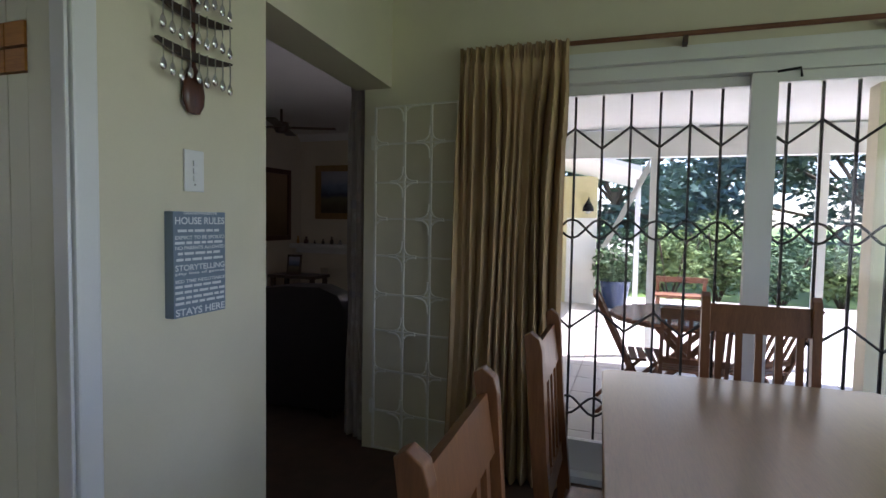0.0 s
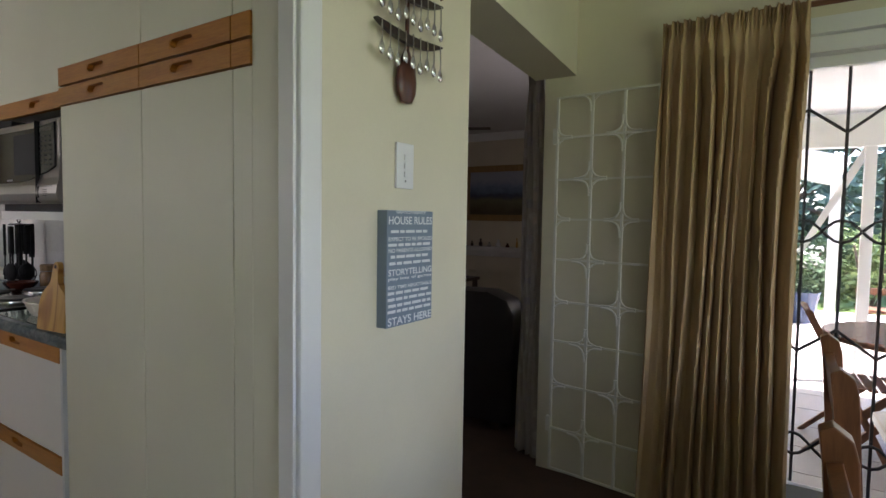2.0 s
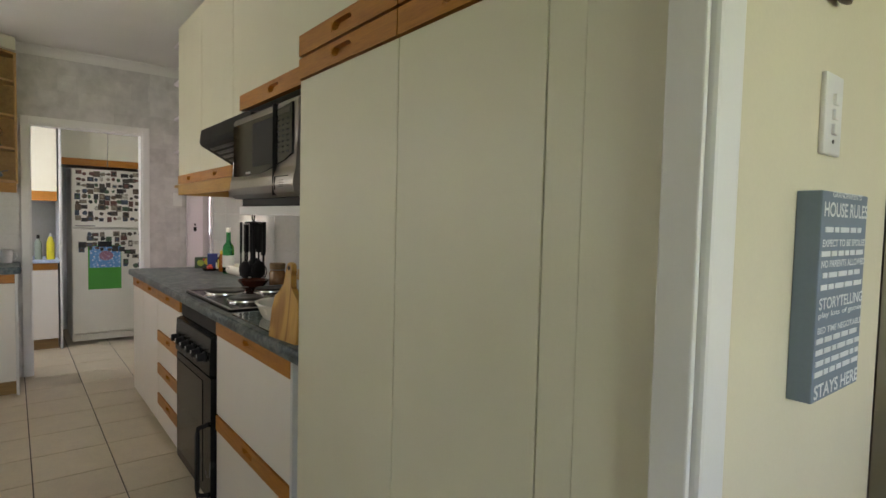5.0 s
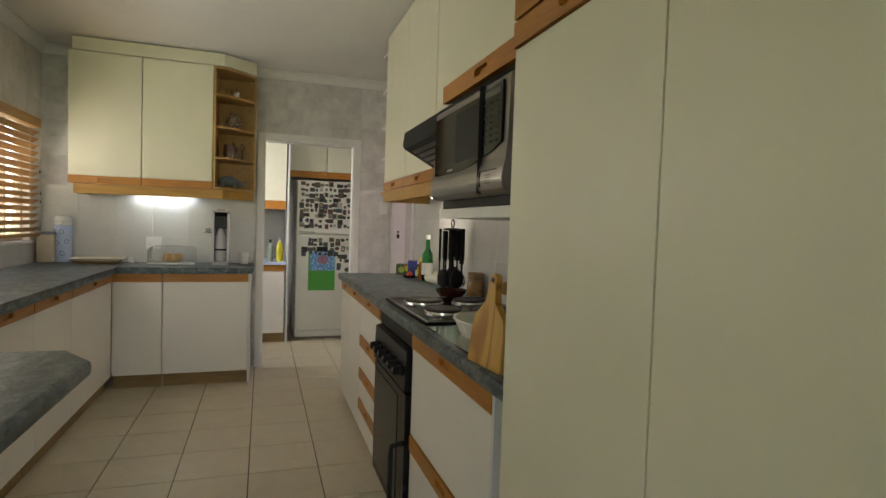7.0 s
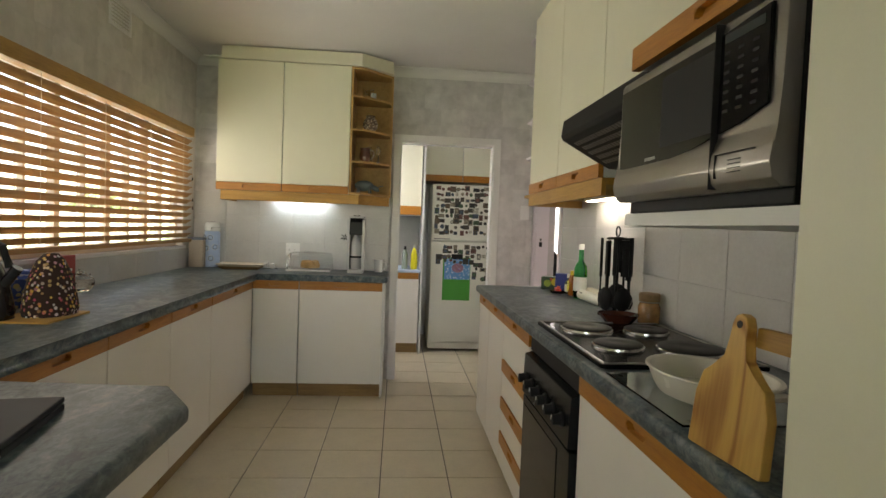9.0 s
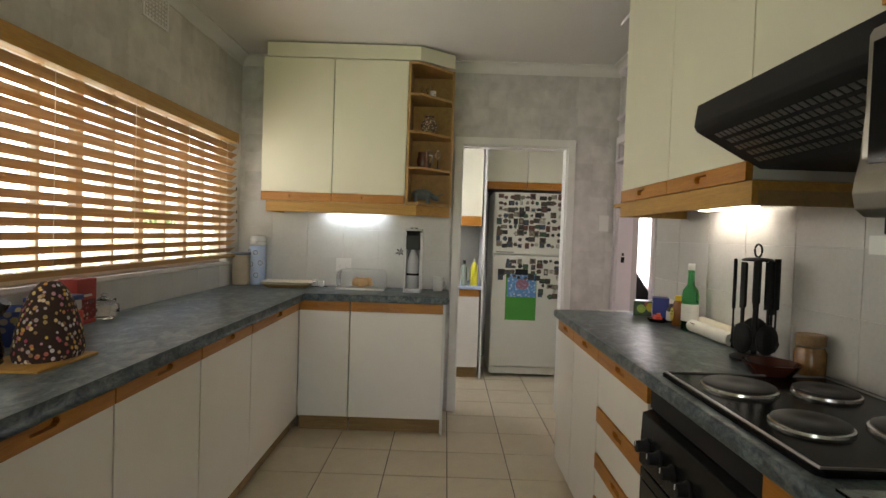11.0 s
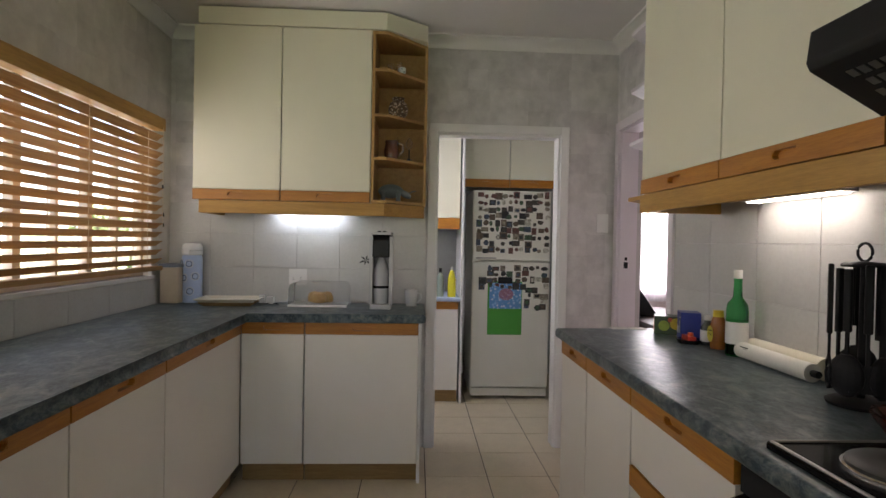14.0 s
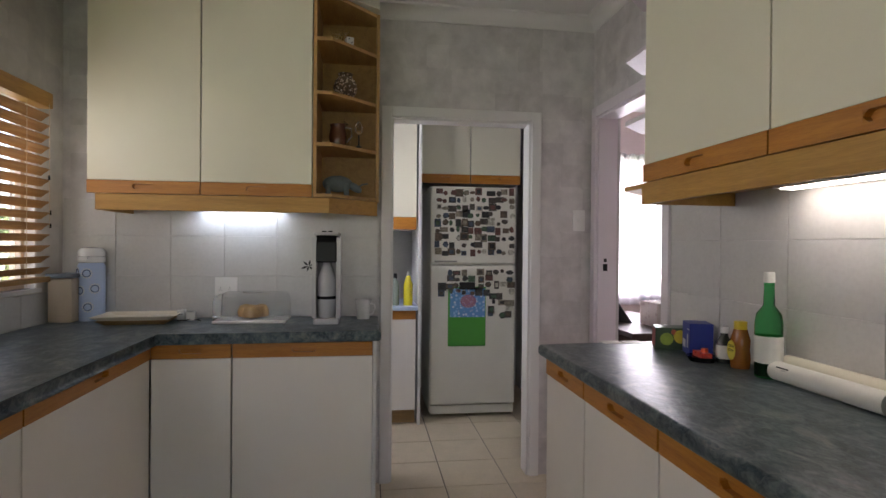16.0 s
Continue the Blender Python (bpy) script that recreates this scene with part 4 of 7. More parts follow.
hd = thing("cooker_hood", pose(-3.897, NORTH, 0), "black sloping cooker hood with a perforated underside", "cooker hood")
prof = [(-0.002, 1.565), (-0.31, 1.565), (-0.505, 1.672), (-0.513, 1.688), (-0.505, 1.752), (-0.34, 1.798), (-0.002, 1.798)]
part("canopy", prism(prof, 0.0, 0.755, "x", r=0.004), BLACK_MATT, hd)
dv = Vector((0, -0.195, 0.107)).normalized()
nv = Vector((0, -0.107, -0.195)).normalized()
org = Vector((0.06, -0.325, 1.573))
rows_n, cols_n = 5, 24
for i in range(rows_n):
    for j in range(cols_n):
        o = org + dv * (0.018 + 0.034 * i) + Vector((0.0255 * j + 0.012 * (i % 2), 0, 0)) + nv * 0.0015
        bm = bmesh.new()
        vs = [bm.verts.new(o + Vector((a, 0, 0)) + dv * b + nv * c) for a, b, c in ((0, 0, 0), (0.017, 0, 0), (0.017, 0.02, 0), (0, 0.02, 0))]
        bm.faces.new(vs)
        top = bmesh.ops.extrude_face_region(bm, geom=bm.faces[:])["geom"]
        bmesh.ops.translate(bm, verts=[g for g in top if isinstance(g, bmesh.types.BMVert)], vec=-nv * 0.0012)
        part("filter_slot", bm, STEEL, hd)
part("switch_plate", prism([(-0.507, 1.70), (-0.5095, 1.70), (-0.504, 1.742), (-0.5015, 1.742)], 0.06, 0.16, "x"), BLACK_GLASS, hd)

mw = thing("microwave_oven", pose(-3.108, 0.985, 1.357), "steel and black glass microwave oven on the shelf", "microwave")
part("case", box(0.012, 0.61, 0.03, 0.44, 0.0, 0.335, r=0.004), BLACK_MATT, mw)
GREY_TRIM = plain("grey_badge", (0.3, 0.3, 0.3), 0.4)
MW_STEEL = plain("brushed_steel_front", (0.33, 0.31, 0.28), 0.3, 0.95, vary=0.06, relief=0.1)
part("front_frame", prism([(0.03, 0.028), (0.006, 0.028), (-0.01, 0.04), (-0.016, 0.066), (-0.012, 0.096), (-0.002, 0.122), (0.0, 0.2), (0.0, 0.322), (0.006, 0.333), (0.03, 0.335)], 0.0, 0.612, "x", r=0.003), MW_STEEL, mw, smooth=True)
part("door_glass", prism([(0.018, 0.112), (0.12, 0.104), (0.25, 0.106), (0.36, 0.116), (0.443, 0.13), (0.443, 0.306), (0.018, 0.306)], -0.007, 0.004, "y", r=0.002), BLACK_GLASS, mw, "black glass door")
part("door_mesh", box(0.235, 0.432, -0.0078, -0.007, 0.138, 0.29), BLACK_MATT, mw)
kp = part("keypad", prism([(0.452, 0.132), (0.52, 0.142), (0.585, 0.16), (0.585, 0.318), (0.452, 0.308)], -0.007, 0.004, "y", r=0.002), BLACK_GLASS, mw)
KEY = plain("grey_key_print", (0.028, 0.028, 0.03), 0.5, spec=0.1)
for i in range(7):
    for j in range(3):
        part("key", box(0.466 + 0.039 * j, 0.482 + 0.039 * j, -0.0078, -0.007, 0.166 + 0.017 * i, 0.171 + 0.017 * i), KEY, kp)
part("display", box(0.465, 0.572, -0.0078, -0.007, 0.288, 0.304), plain("dim_display", (0.03, 0.04, 0.04), 0.2), kp)
# black strip stands in for the shaded gap between door and keypad
part("door_gap", box(0.4474, 0.4488, -0.0162, 0.002, 0.032, 0.33), BLACK_MATT, mw)
part("button_outline", boxes((0.465, 0.575, -0.0168, -0.012, 0.0905, 0.092), (0.465, 0.4665, -0.0168, -0.012, 0.05, 0.0905)), BLACK_MATT, mw)
for k in range(4):
    part("button_line", box(0.505, 0.54, -0.0172, -0.0150, 0.057 + 0.007 * k, 0.0583 + 0.007 * k), KEY, mw)
part("badge", box(0.165, 0.215, -0.0085, -0.007, 0.116, 0.123), GREY_TRIM, mw)
for x in (0.05, 0.5):
    for y in (0.06, 0.4):
        part("foot", lathe([(0, -0.001), (0.015, -0.001), (0.013, 0.013), (0, 0.013)], 12, None, (x, y, 0)), BLACK_MATT, mw)

# ---- fridge and scullery ----
fr = thing("fridge_freezer", pose(-7.385, 0.755, 0), "white two-door fridge covered in souvenir magnets", "fridge")
FRIDGE = plain("fridge_white", (0.72, 0.70, 0.62), 0.35, vary=0.03)
part("body", box(-0.62, -0.05, 0.0, 0.66, 0.03, 1.755, r=0.01), FRIDGE, fr)
lower = part("lower_door", box(-0.047, 0.0, 0.002, 0.658, 0.10, 1.155, r=0.012), FRIDGE, fr)
upper = part("upper_door", box(-0.047, 0.0, 0.002, 0.658, 1.168, 1.752, r=0.012), FRIDGE, fr)
part("kick_plate", box(-0.03, -0.012, 0.01, 0.65, 0.03, 0.092), FRIDGE, fr)
part("badge", box(0.0, 0.004, 0.03, 0.2, 1.18, 1.192), STEEL, upper)
rnd = random.Random(11)
tints = [(0.03, 0.03, 0.03), (0.10, 0.07, 0.045), (0.22, 0.19, 0.14), (0.05, 0.07, 0.10), (0.12, 0.05, 0.04), (0.05, 0.09, 0.05), (0.015, 0.015, 0.015), (0.42, 0.40, 0.33), (0.06, 0.05, 0.04)]
inks = [plain(f"magnet_tint_{'abcdefghi'[k]}", c, 0.5, vary=0.75, scale=45, fine=110) for k, c in enumerate(tints)]


def magnets(door, y0, y1, z0, z1, ny, nz, keep):
    for i in range(nz):
        for j in range(ny):
            if rnd.random() > keep:
                continue
            y, z = y0 + (y1 - y0) * (j + rnd.uniform(0.3, 0.7)) / ny, z0 + (z1 - z0) * (i + rnd.uniform(0.3, 0.7)) / nz
            w, h = rnd.uniform(0.018, 0.034), rnd.uniform(0.017, 0.031)
            if rnd.random() < 0.45:
                bm = bmesh.new()
                n = rnd.choice((6, 8, 12))
                prism([(y + w * 0.9 * rnd.uniform(0.7, 1.1) * math.cos(6.283 * k / n), z + h * 0.9 * rnd.uniform(0.7, 1.1) * math.sin(6.283 * k / n)) for k in range(n)], 0.0005, 0.006, "x", bm)
            else:
                bm = box(0.0005, 0.005, y - w, y + w, z - h, z + h)
            mg = part("magnet", bm, rnd.choice(inks), door, "souvenir fridge magnet")
            if rnd.random() < 0.4:
                part_face = box(0.005, 0.0062, y - w * 0.6, y + w * 0.6, z - h * 0.55, z + h * 0.55)
                f = mesh_ob("magnet_face", part_face, rnd.choice(inks))
                f.parent = door


magnets(upper, 0.03, 0.645, 1.225, 1.735, 12, 9, 0.93)
magnets(lower, 0.06, 0.645, 0.93, 1.13, 10, 4, 0.75)
magnets(lower, 0.44, 0.645, 0.76, 0.94, 3, 4, 0.6)
part("note_sheet", box(0.0005, 0.003, 0.135, 0.425, 0.545, 0.992), plain("bright_green_card", (0.06, 0.30, 0.04), 0.6, vary=0.06), lower, "bright green card")
FOIL = spotted("foil_picture", (0.12, 0.28, 0.55), [(0.5, 0.62, 0.75), (0.2, 0.4, 0.7), (0.6, 0.65, 0.72), (0.3, 0.2, 0.35)], 40)
part("picture", box(0.003, 0.0045, 0.15, 0.42, 0.765, 0.982), FOIL, lower, "shiny blue child's picture of a fish")
part("fish_shape", prism([(0.29 + 0.062 * math.cos(a), 0.885 + 0.05 * math.sin(a)) for a in [k * 0.3927 for k in range(16)]], 0.0045, 0.0065, "x"), spotted("fish_spots", (0.3, 0.15, 0.2), [(0.5, 0.3, 0.3), (0.2, 0.1, 0.3), (0.6, 0.5, 0.5)], 90), lower)
part("clip", box(0.004, 0.014, 0.22, 0.34, 0.975, 1.03, r=0.003), BLACK_MATT, lower)

for y0, w in ((0.68, 0.40), (1.082, 0.40)):
    wall_unit(pose(-7.52, y0, 0, 0, 0, 90), w, "cream scullery wall cupboard above the fridge", 1.79, 2.36, 0.5, True, 0.07)
wall_unit(pose(-7.30, 0.12, 0, 0, 0, 90), 0.52, "cream scullery wall cupboard over the sink", 1.42, 2.36, 0.6, True, 0.09)
part_sc = base_unit(pose(-7.28, 0.10, 0, 0, 0, 90), 0.54, "white scullery floor cupboard beside the fridge", [(0.105, 0.83)], h=0.83, depth=0.55)
tagged(mesh_ob("scullery_worktop", box(-7.86, -7.25, -0.2, 0.65, 0.832, 0.862, r=0.004), plain("pale_blue_top", (0.45, 0.55, 0.72), 0.4)), "pale blue scullery worktop", "worktop")
tagged(mesh_ob("fridge_screen", box(-7.86, -7.262, 0.652, 0.672, 0, 2.36), CUPBOARD_SIDE), "white upright panel beside the fridge", "panel")


def bottle(m, label, profile, mat, cap=None, capmat=None, band=None, seg=20):
    ob = thing("bottle", m, label, "bottle")
    part("glass_body", lathe(profile, seg), mat, ob, smooth=True)
    if cap:
        part("cap", lathe(cap, seg), capmat, ob, smooth=True)
    if band:
        r, z0, z1, bmat = band
        part("label_band", lathe([(r, z0), (r + 0.0008, z0), (r + 0.0008, z1), (r, z1)], seg), bmat, ob, smooth=True)
    return ob


WHITE_LABEL = plain("paper_label", (0.7, 0.69, 0.64), 0.6, vary=0.06, scale=30)
bottle(pose(-7.35, 0.49, 0.862), "clear soap bottle with a dark pump", [(0, 0), (0.03, 0), (0.03, 0.16), (0.012, 0.19), (0.012, 0.2), (0, 0.2)], plain("clear_green_soap", (0.25, 0.3, 0.25), 0.2), [(0, 0.2), (0.014, 0.2), (0.012, 0.235), (0, 0.235)], BLACK_MATT)
bottle(pose(-7.35, 0.585, 0.862), "yellow dishwashing liquid bottle", [(0, 0), (0.034, 0), (0.034, 0.15), (0.02, 0.20), (0.012, 0.22), (0, 0.22)], plain("yellow_liquid", (0.65, 0.58, 0.03), 0.25), [(0, 0.22), (0.011, 0.22), (0.009, 0.25), (0, 0.25)], WHITE_LABEL)
bin_ = thing("waste_bin", pose(-6.75, 1.42, 0), "grey plastic bin just inside the scullery", "bin")
part("body", lathe([(0, 0), (0.11, 0), (0.13, 0.52), (0.0, 0.52)], 24), plain("grey_bin_plastic", (0.42, 0.41, 0.38), 0.5), bin_, smooth=True)
part("lid", lathe([(0.0, 0.52), (0.135, 0.52), (0.135, 0.545), (0.06, 0.575), (0, 0.58)], 24), plain("grey_lid", (0.36, 0.35, 0.33), 0.5), bin_, smooth=True)

# ---- things on the far worktop ----
W = 0.9202
CUP_WHITE = plain("white_china", (0.72, 0.71, 0.69), 0.2, vary=0.03)

so = thing("soda_maker", pose(-6.07, 0.085, W, 0, 0, 90), "tall silver and black soda maker with a bottle", "soda maker")
oval = [(-0.045, -0.07), (0.045, -0.07), (0.05, -0.05), (0.05, 0.07), (0.03, 0.09), (-0.03, 0.09), (-0.05, 0.07), (-0.05, -0.05)]
SODA_SILVER = plain("silver_plastic", (0.46, 0.455, 0.46), 0.35, 0.2, vary=0.04)
part("base", prism(oval, 0.0, 0.03, r=0.004), SODA_SILVER, so)
part("column", prism([(-0.05, 0.02), (0.05, 0.02), (0.045, 0.085), (-0.045, 0.085)], 0.03, 0.43, r=0.008), plain("soda_dark_back", (0.14, 0.14, 0.15), 0.35), so)
part("silver_frame", boxes((-0.054, -0.038, -0.064, 0.03, 0.03, 0.42), (0.038, 0.054, -0.064, 0.03, 0.03, 0.42)), SODA_SILVER, so)
part("head", prism([(-0.07, 0.30), (-0.066, 0.40), (-0.045, 0.432), (0.02, 0.44), (0.02, 0.30)], -0.04, 0.04, "x", r=0.006), BLACK, so)
part("top_cap", prism(oval, 0.43, 0.446, r=0.005), SODA_SILVER, so)
part("bottle", lathe([(0, 0.032), (0.034, 0.032), (0.036, 0.10), (0.036, 0.22), (0.02, 0.275), (0.014, 0.30), (0, 0.30)], 20, None, (0, -0.025, 0)), plain("grey_bottle", (0.45, 0.46, 0.48), 0.2, vary=0.05), so, smooth=True)
part("bottle_band", lathe([(0.0363, 0.12), (0.037, 0.12), (0.037, 0.135), (0.0363, 0.135)], 20, None, (0, -0.025, 0)), BLACK, so, smooth=True)
so.scale = (1.25, 1.15, 1.0)
part("button", boxes((-0.02, -0.004, -0.03, 0.0, 0.446, 0.453), (0.004, 0.02, -0.03, 0.0, 0.446, 0.453)), BLACK, so)


def mug(m, label, mat, r=0.042, h=0.1):
    ob = thing("mug", m, label, "mug")
    part("cup", lathe([(0, 0), (r * 0.8, 0), (r, h), (r - 0.004, h), (r * 0.8 - 0.004, 0.006), (0, 0.006)], 24), mat, ob, smooth=True)
    part("handle", tube([(r * 0.92, 0, h * 0.8), (r + 0.02, 0, h * 0.75), (r + 0.024, 0, h * 0.5), (r + 0.012, 0, h * 0.28), (r * 0.85, 0, h * 0.22)], 0.005, 8), mat, ob, smooth=True)
    return ob


mg = mug(pose(-6.2, 0.262, W, 0, 0, 70), "white china mug with dark printed lettering", CUP_WHITE)
bm = bmesh.new()
for k in range(6):
    for j in range(3):
        a = radians(200 + j * 22 + (k % 2) * 6)
        q = 0.034 + 0.0001
        rr = 0.029 + 0.0072 * (0.02 + 0.011 * k) / 0.095 + 0.0012
        box(-0.004, 0.004, -0.0006, 0.0006, -0.003, 0.003, bm=bm, m=pose(rr * math.cos(a), rr * math.sin(a), 0.02 + 0.011 * k, 0, 0, math.degrees(a) + 90))
part("print", bm, BLACK_MATT, mg)

bb = thing("bread_bin", pose(-6.16, -0.285, W) @ Matrix.Diagonal((1, 0.93, 1, 1)), "frosted plastic bread box with rolls inside", "bread box")
dome = [(-0.185, 0.012), (-0.182, 0.105), (-0.172, 0.13), (-0.15, 0.142), (0.15, 0.142), (0.172, 0.13), (0.182, 0.105), (0.185, 0.012)]
FROST = glassy("frosted_plastic", (0.92, 0.93, 0.93), 0.22, 1.15)
FROST.node_tree.nodes["Principled BSDF"].inputs["Transmission Weight"].default_value = 0.95
part("base_tray", prism([(-0.11, -0.185), (0.11, -0.185), (0.11, 0.185), (-0.11, 0.185)], 0.0, 0.014, r=0.005), CUP_WHITE, bb)
part("cover", prism(dome, -0.1, 0.1, "x", r=0.006), FROST, bb)
part("handle", box(-0.012, 0.012, -0.05, 0.05, 0.14, 0.15, r=0.003), FROST, bb)
CRUST = plain("bread_crust", (0.55, 0.33, 0.12), 0.8, vary=0.25, scale=25, relief=0.4)
for y, r in ((-0.04, 0.045), (0.04, 0.042), (0.0, 0.05)):
    part("bread_roll", lathe([(0, 0.016), (r * 0.9, 0.022), (r, 0.045), (r * 0.7, 0.075), (0, 0.085)], 16, None, (0.02 if r > 0.045 else -0.03, y, 0)), CRUST, bb, "golden bread roll", smooth=True)

tr = thing("serving_tray", pose(-6.14, -0.81, W, 0, 0, 4) @ Matrix.Diagonal((0.9, 0.9, 1, 1)), "stacked cream trays on the worktop", "tray")
TRAYC = plain("cream_tray", (0.66, 0.60, 0.48), 0.4, vary=0.05)
for k, (z, s) in enumerate(((0.0, 0.9), (0.02, 1.0))):
    bm = bmesh.new()
    lathe([(0, z), (0.17 * s, z), (0.215 * s, z + 0.02), (0.205 * s, z + 0.022), (0.165 * s, z + 0.006), (0, z + 0.006)], 4, bm)
    bmesh.ops.rotate(bm, cent=(0, 0, 0), matrix=Matrix.Rotation(radians(45), 3, "Z"), verts=bm.verts)
    bmesh.ops.scale(bm, vec=(0.85, 1.32, 1), verts=bm.verts)
    part("tray", bm, PLINTH if k == 0 else TRAYC, tr, "brown wooden tray" if k == 0 else "cream tray")

cn = thing("storage_canister", pose(-6.2, -1.168, W) @ Matrix.Diagonal((1.1, 1.1, 1, 1)), "beige plastic canister with a grey lid", "canister")
part("body", prism([(-0.06, -0.05), (0.06, -0.05), (0.065, 0.0), (0.06, 0.05), (-0.06, 0.05), (-0.065, 0.0)], 0.0, 0.215, r=0.012), plain("beige_plastic", (0.42, 0.34, 0.25), 0.4), cn, smooth=True)
part("lid", prism([(-0.066, -0.056), (0.066, -0.056), (0.07, 0.0), (0.066, 0.056), (-0.066, 0.056), (-0.07, 0.0)], 0.215, 0.235, r=0.004), plain("slate_lid", (0.13, 0.15, 0.18), 0.4), cn)
fl = thing("vacuum_flask", pose(-6.245, -1.078, W), "pale blue patterned hot-water flask with a white top", "flask")
BLUE_F = plain("pale_blue_enamel", (0.42, 0.52, 0.72), 0.3, vary=0.06)
part("body", lathe([(0, 0), (0.058, 0), (0.06, 0.02), (0.06, 0.27), (0.05, 0.29), (0, 0.29)], 28), BLUE_F, fl, smooth=True)
part("collar", lathe([(0.05, 0.285), (0.062, 0.29), (0.062, 0.315), (0.05, 0.318)], 28), CUP_WHITE, fl, smooth=True)
part("top", lathe([(0, 0.318), (0.06, 0.318), (0.06, 0.34), (0.048, 0.358), (0, 0.364)], 28), CUP_WHITE, fl, smooth=True)
part("spout", prism([(0.03, 0.318), (0.082, 0.318), (0.09, 0.298), (0.078, 0.298), (0.07, 0.31), (0.03, 0.31)], -0.018, 0.018, "y", r=0.003), CUP_WHITE, fl)
NAVY = plain("navy_print", (0.05, 0.07, 0.16), 0.4)
for a, z in ((10, 0.07), (-25, 0.15), (38, 0.16), (5, 0.235), (-50, 0.06), (-50, 0.24)):
    ring = part("ring_motif", tube([(0.0612, 0.017 * math.cos(k * 0.524), 0.017 * math.sin(k * 0.524)) for k in range(12)], 0.0022, 5, closed=True), NAVY, fl)
    petals = bmesh.new()
    for k in range(12):
        u, v = 0.023 * math.cos(k * 0.524), 0.023 * math.sin(k * 0.524)
        box(0.0585, 0.0612, u - 0.0028, u + 0.0028, v - 0.0028, v + 0.0028, bm=petals)
    flower = part("petal_dots", petals, CUP_WHITE, fl)
    ring.matrix_local = flower.matrix_local = pose(0, 0, z, 0, 0, a)

ot = thing("wall_socket", pose(FAR, -0.51, 1.03), "white wall socket with plugged-in adaptors", "socket")
part("plate", box(0, 0.008, 0, 0.115, 0, 0.1, r=0.003), WHITE_PAINT, ot)
for y in (0.03, 0.075):
    part("rocker", box(0.008, 0.012, y - 0.006, y + 0.006, 0.07, 0.085), WHITE_PAINT, ot)
    # black marks on the plate paint the shade inside the socket holes
    part("hole_group", boxes((0.008, 0.0088, y - 0.006, y - 0.003, 0.03, 0.034), (0.008, 0.0088, y + 0.003, y + 0.006, 0.03, 0.034), (0.008, 0.0088, y - 0.002, y + 0.002, 0.042, 0.046)), BLACK_MATT, ot)
ad = thing("plug_adaptor", pose(-6.2, -0.60, W), "white plug adaptors with coiled lead", "plug")
part("adaptor", box(-0.02, 0.02, -0.055, -0.02, 0, 0.055, r=0.004), CUP_WHITE, ad)
part("adaptor", box(-0.02, 0.02, -0.012, 0.03, 0, 0.045, r=0.004), CUP_WHITE, ad)
# black marks paint the shade of the adaptor's pin holes
part("pin_holes", boxes((0.02, 0.021, -0.045, -0.041, 0.03, 0.035), (0.02, 0.021, -0.033, -0.029, 0.03, 0.035)), BLACK_MATT, ad)
part("lead", tube([(0.03 + 0.02 * math.sin(k * 0.9), -0.05 + 0.013 * k, 0.004 + 0.002 * (k % 3)) for k in range(10)], 0.0025, 6), BLACK_MATT, ad)
tv2 = thing("tile_motif", pose(FAR + 0.0062, -0.03, 1.19), "grey painted leaf motif on a wall tile", "motif")
for k, (a, L) in enumerate(((20, 0.05), (75, 0.035), (140, 0.04), (200, 0.045), (255, 0.03), (320, 0.035))):
    c, s = math.cos(radians(a)), math.sin(radians(a))
    part("leaf_stroke", prism([(0, 0), (L * 0.5 * c - 0.006 * s, L * 0.5 * s + 0.006 * c), (L * c, L * s), (L * 0.5 * c + 0.006 * s, L * 0.5 * s - 0.006 * c)], 0, 0.0008, "x"), KEY, tv2)
s2 = thing("light_switch", pose(FAR, 1.447, 1.395), "white light switch beside the doorway", "switch")
part("plate", box(0, 0.008, 0, 0.075, 0, 0.12, r=0.003), WHITE_PAINT, s2)
part("rocker", box(0.008, 0.013, 0.03, 0.045, 0.05, 0.07), WHITE_PAINT, s2)

# ornaments on the open shelves
GL = glassy("ornament_glass", (0.95, 0.93, 0.9), 0.02)
for y, r, h in ((0.12, 0.028, 0.07), (0.165, 0.022, 0.085)):
    og = thing("glass_ornament", pose(-6.11, y, 2.2915), "small clear glass ornament on the shelf", "ornament")
    part("body", lathe([(0, 0), (r * 0.8, 0), (r, h * 0.4), (r * 0.7, h * 0.7), (r * 0.9, h), (r * 0.85, h), (r * 0.6, h * 0.7), (r * 0.88, h * 0.4), (r * 0.7, 0.006), (0, 0.006)], 18), GL, og, smooth=True)
og = thing("china_die", pose(-6.06, 0.185, 2.2915, 0, 0, 20), "small white spotted china cube", "ornament")
part("cube", box(-0.018, 0.018, -0.018, 0.018, 0, 0.038, r=0.004), CUP_WHITE, og)
part("spots", boxes((0.018, 0.0185, -0.01, -0.004, 0.024, 0.03), (0.018, 0.0185, 0.004, 0.01, 0.008, 0.014)), BLACK_MATT, og)
cb = thing("candle_holder", pose(-6.1, 0.165, 2.0365), "round mosaic glass candle holder", "candle holder")
part("bowl", lathe([(0, 0), (0.03, 0.0), (0.055, 0.03), (0.06, 0.058), (0.05, 0.09), (0.032, 0.11), (0.038, 0.125), (0.03, 0.125), (0.026, 0.11), (0.045, 0.085), (0.05, 0.055), (0, 0.01)], 24),
     spotted("mosaic_glass", (0.12, 0.08, 0.05), [(0.6, 0.5, 0.38), (0.45, 0.3, 0.2), (0.7, 0.65, 0.55)], 75), cb, smooth=True)
AMBER = plain("amber_glass", (0.13, 0.045, 0.02), 0.08, vary=0.15)
jg = thing("amber_jug", pose(-6.1, 0.13, 1.7915), "dark amber glass jug with a handle", "jug")
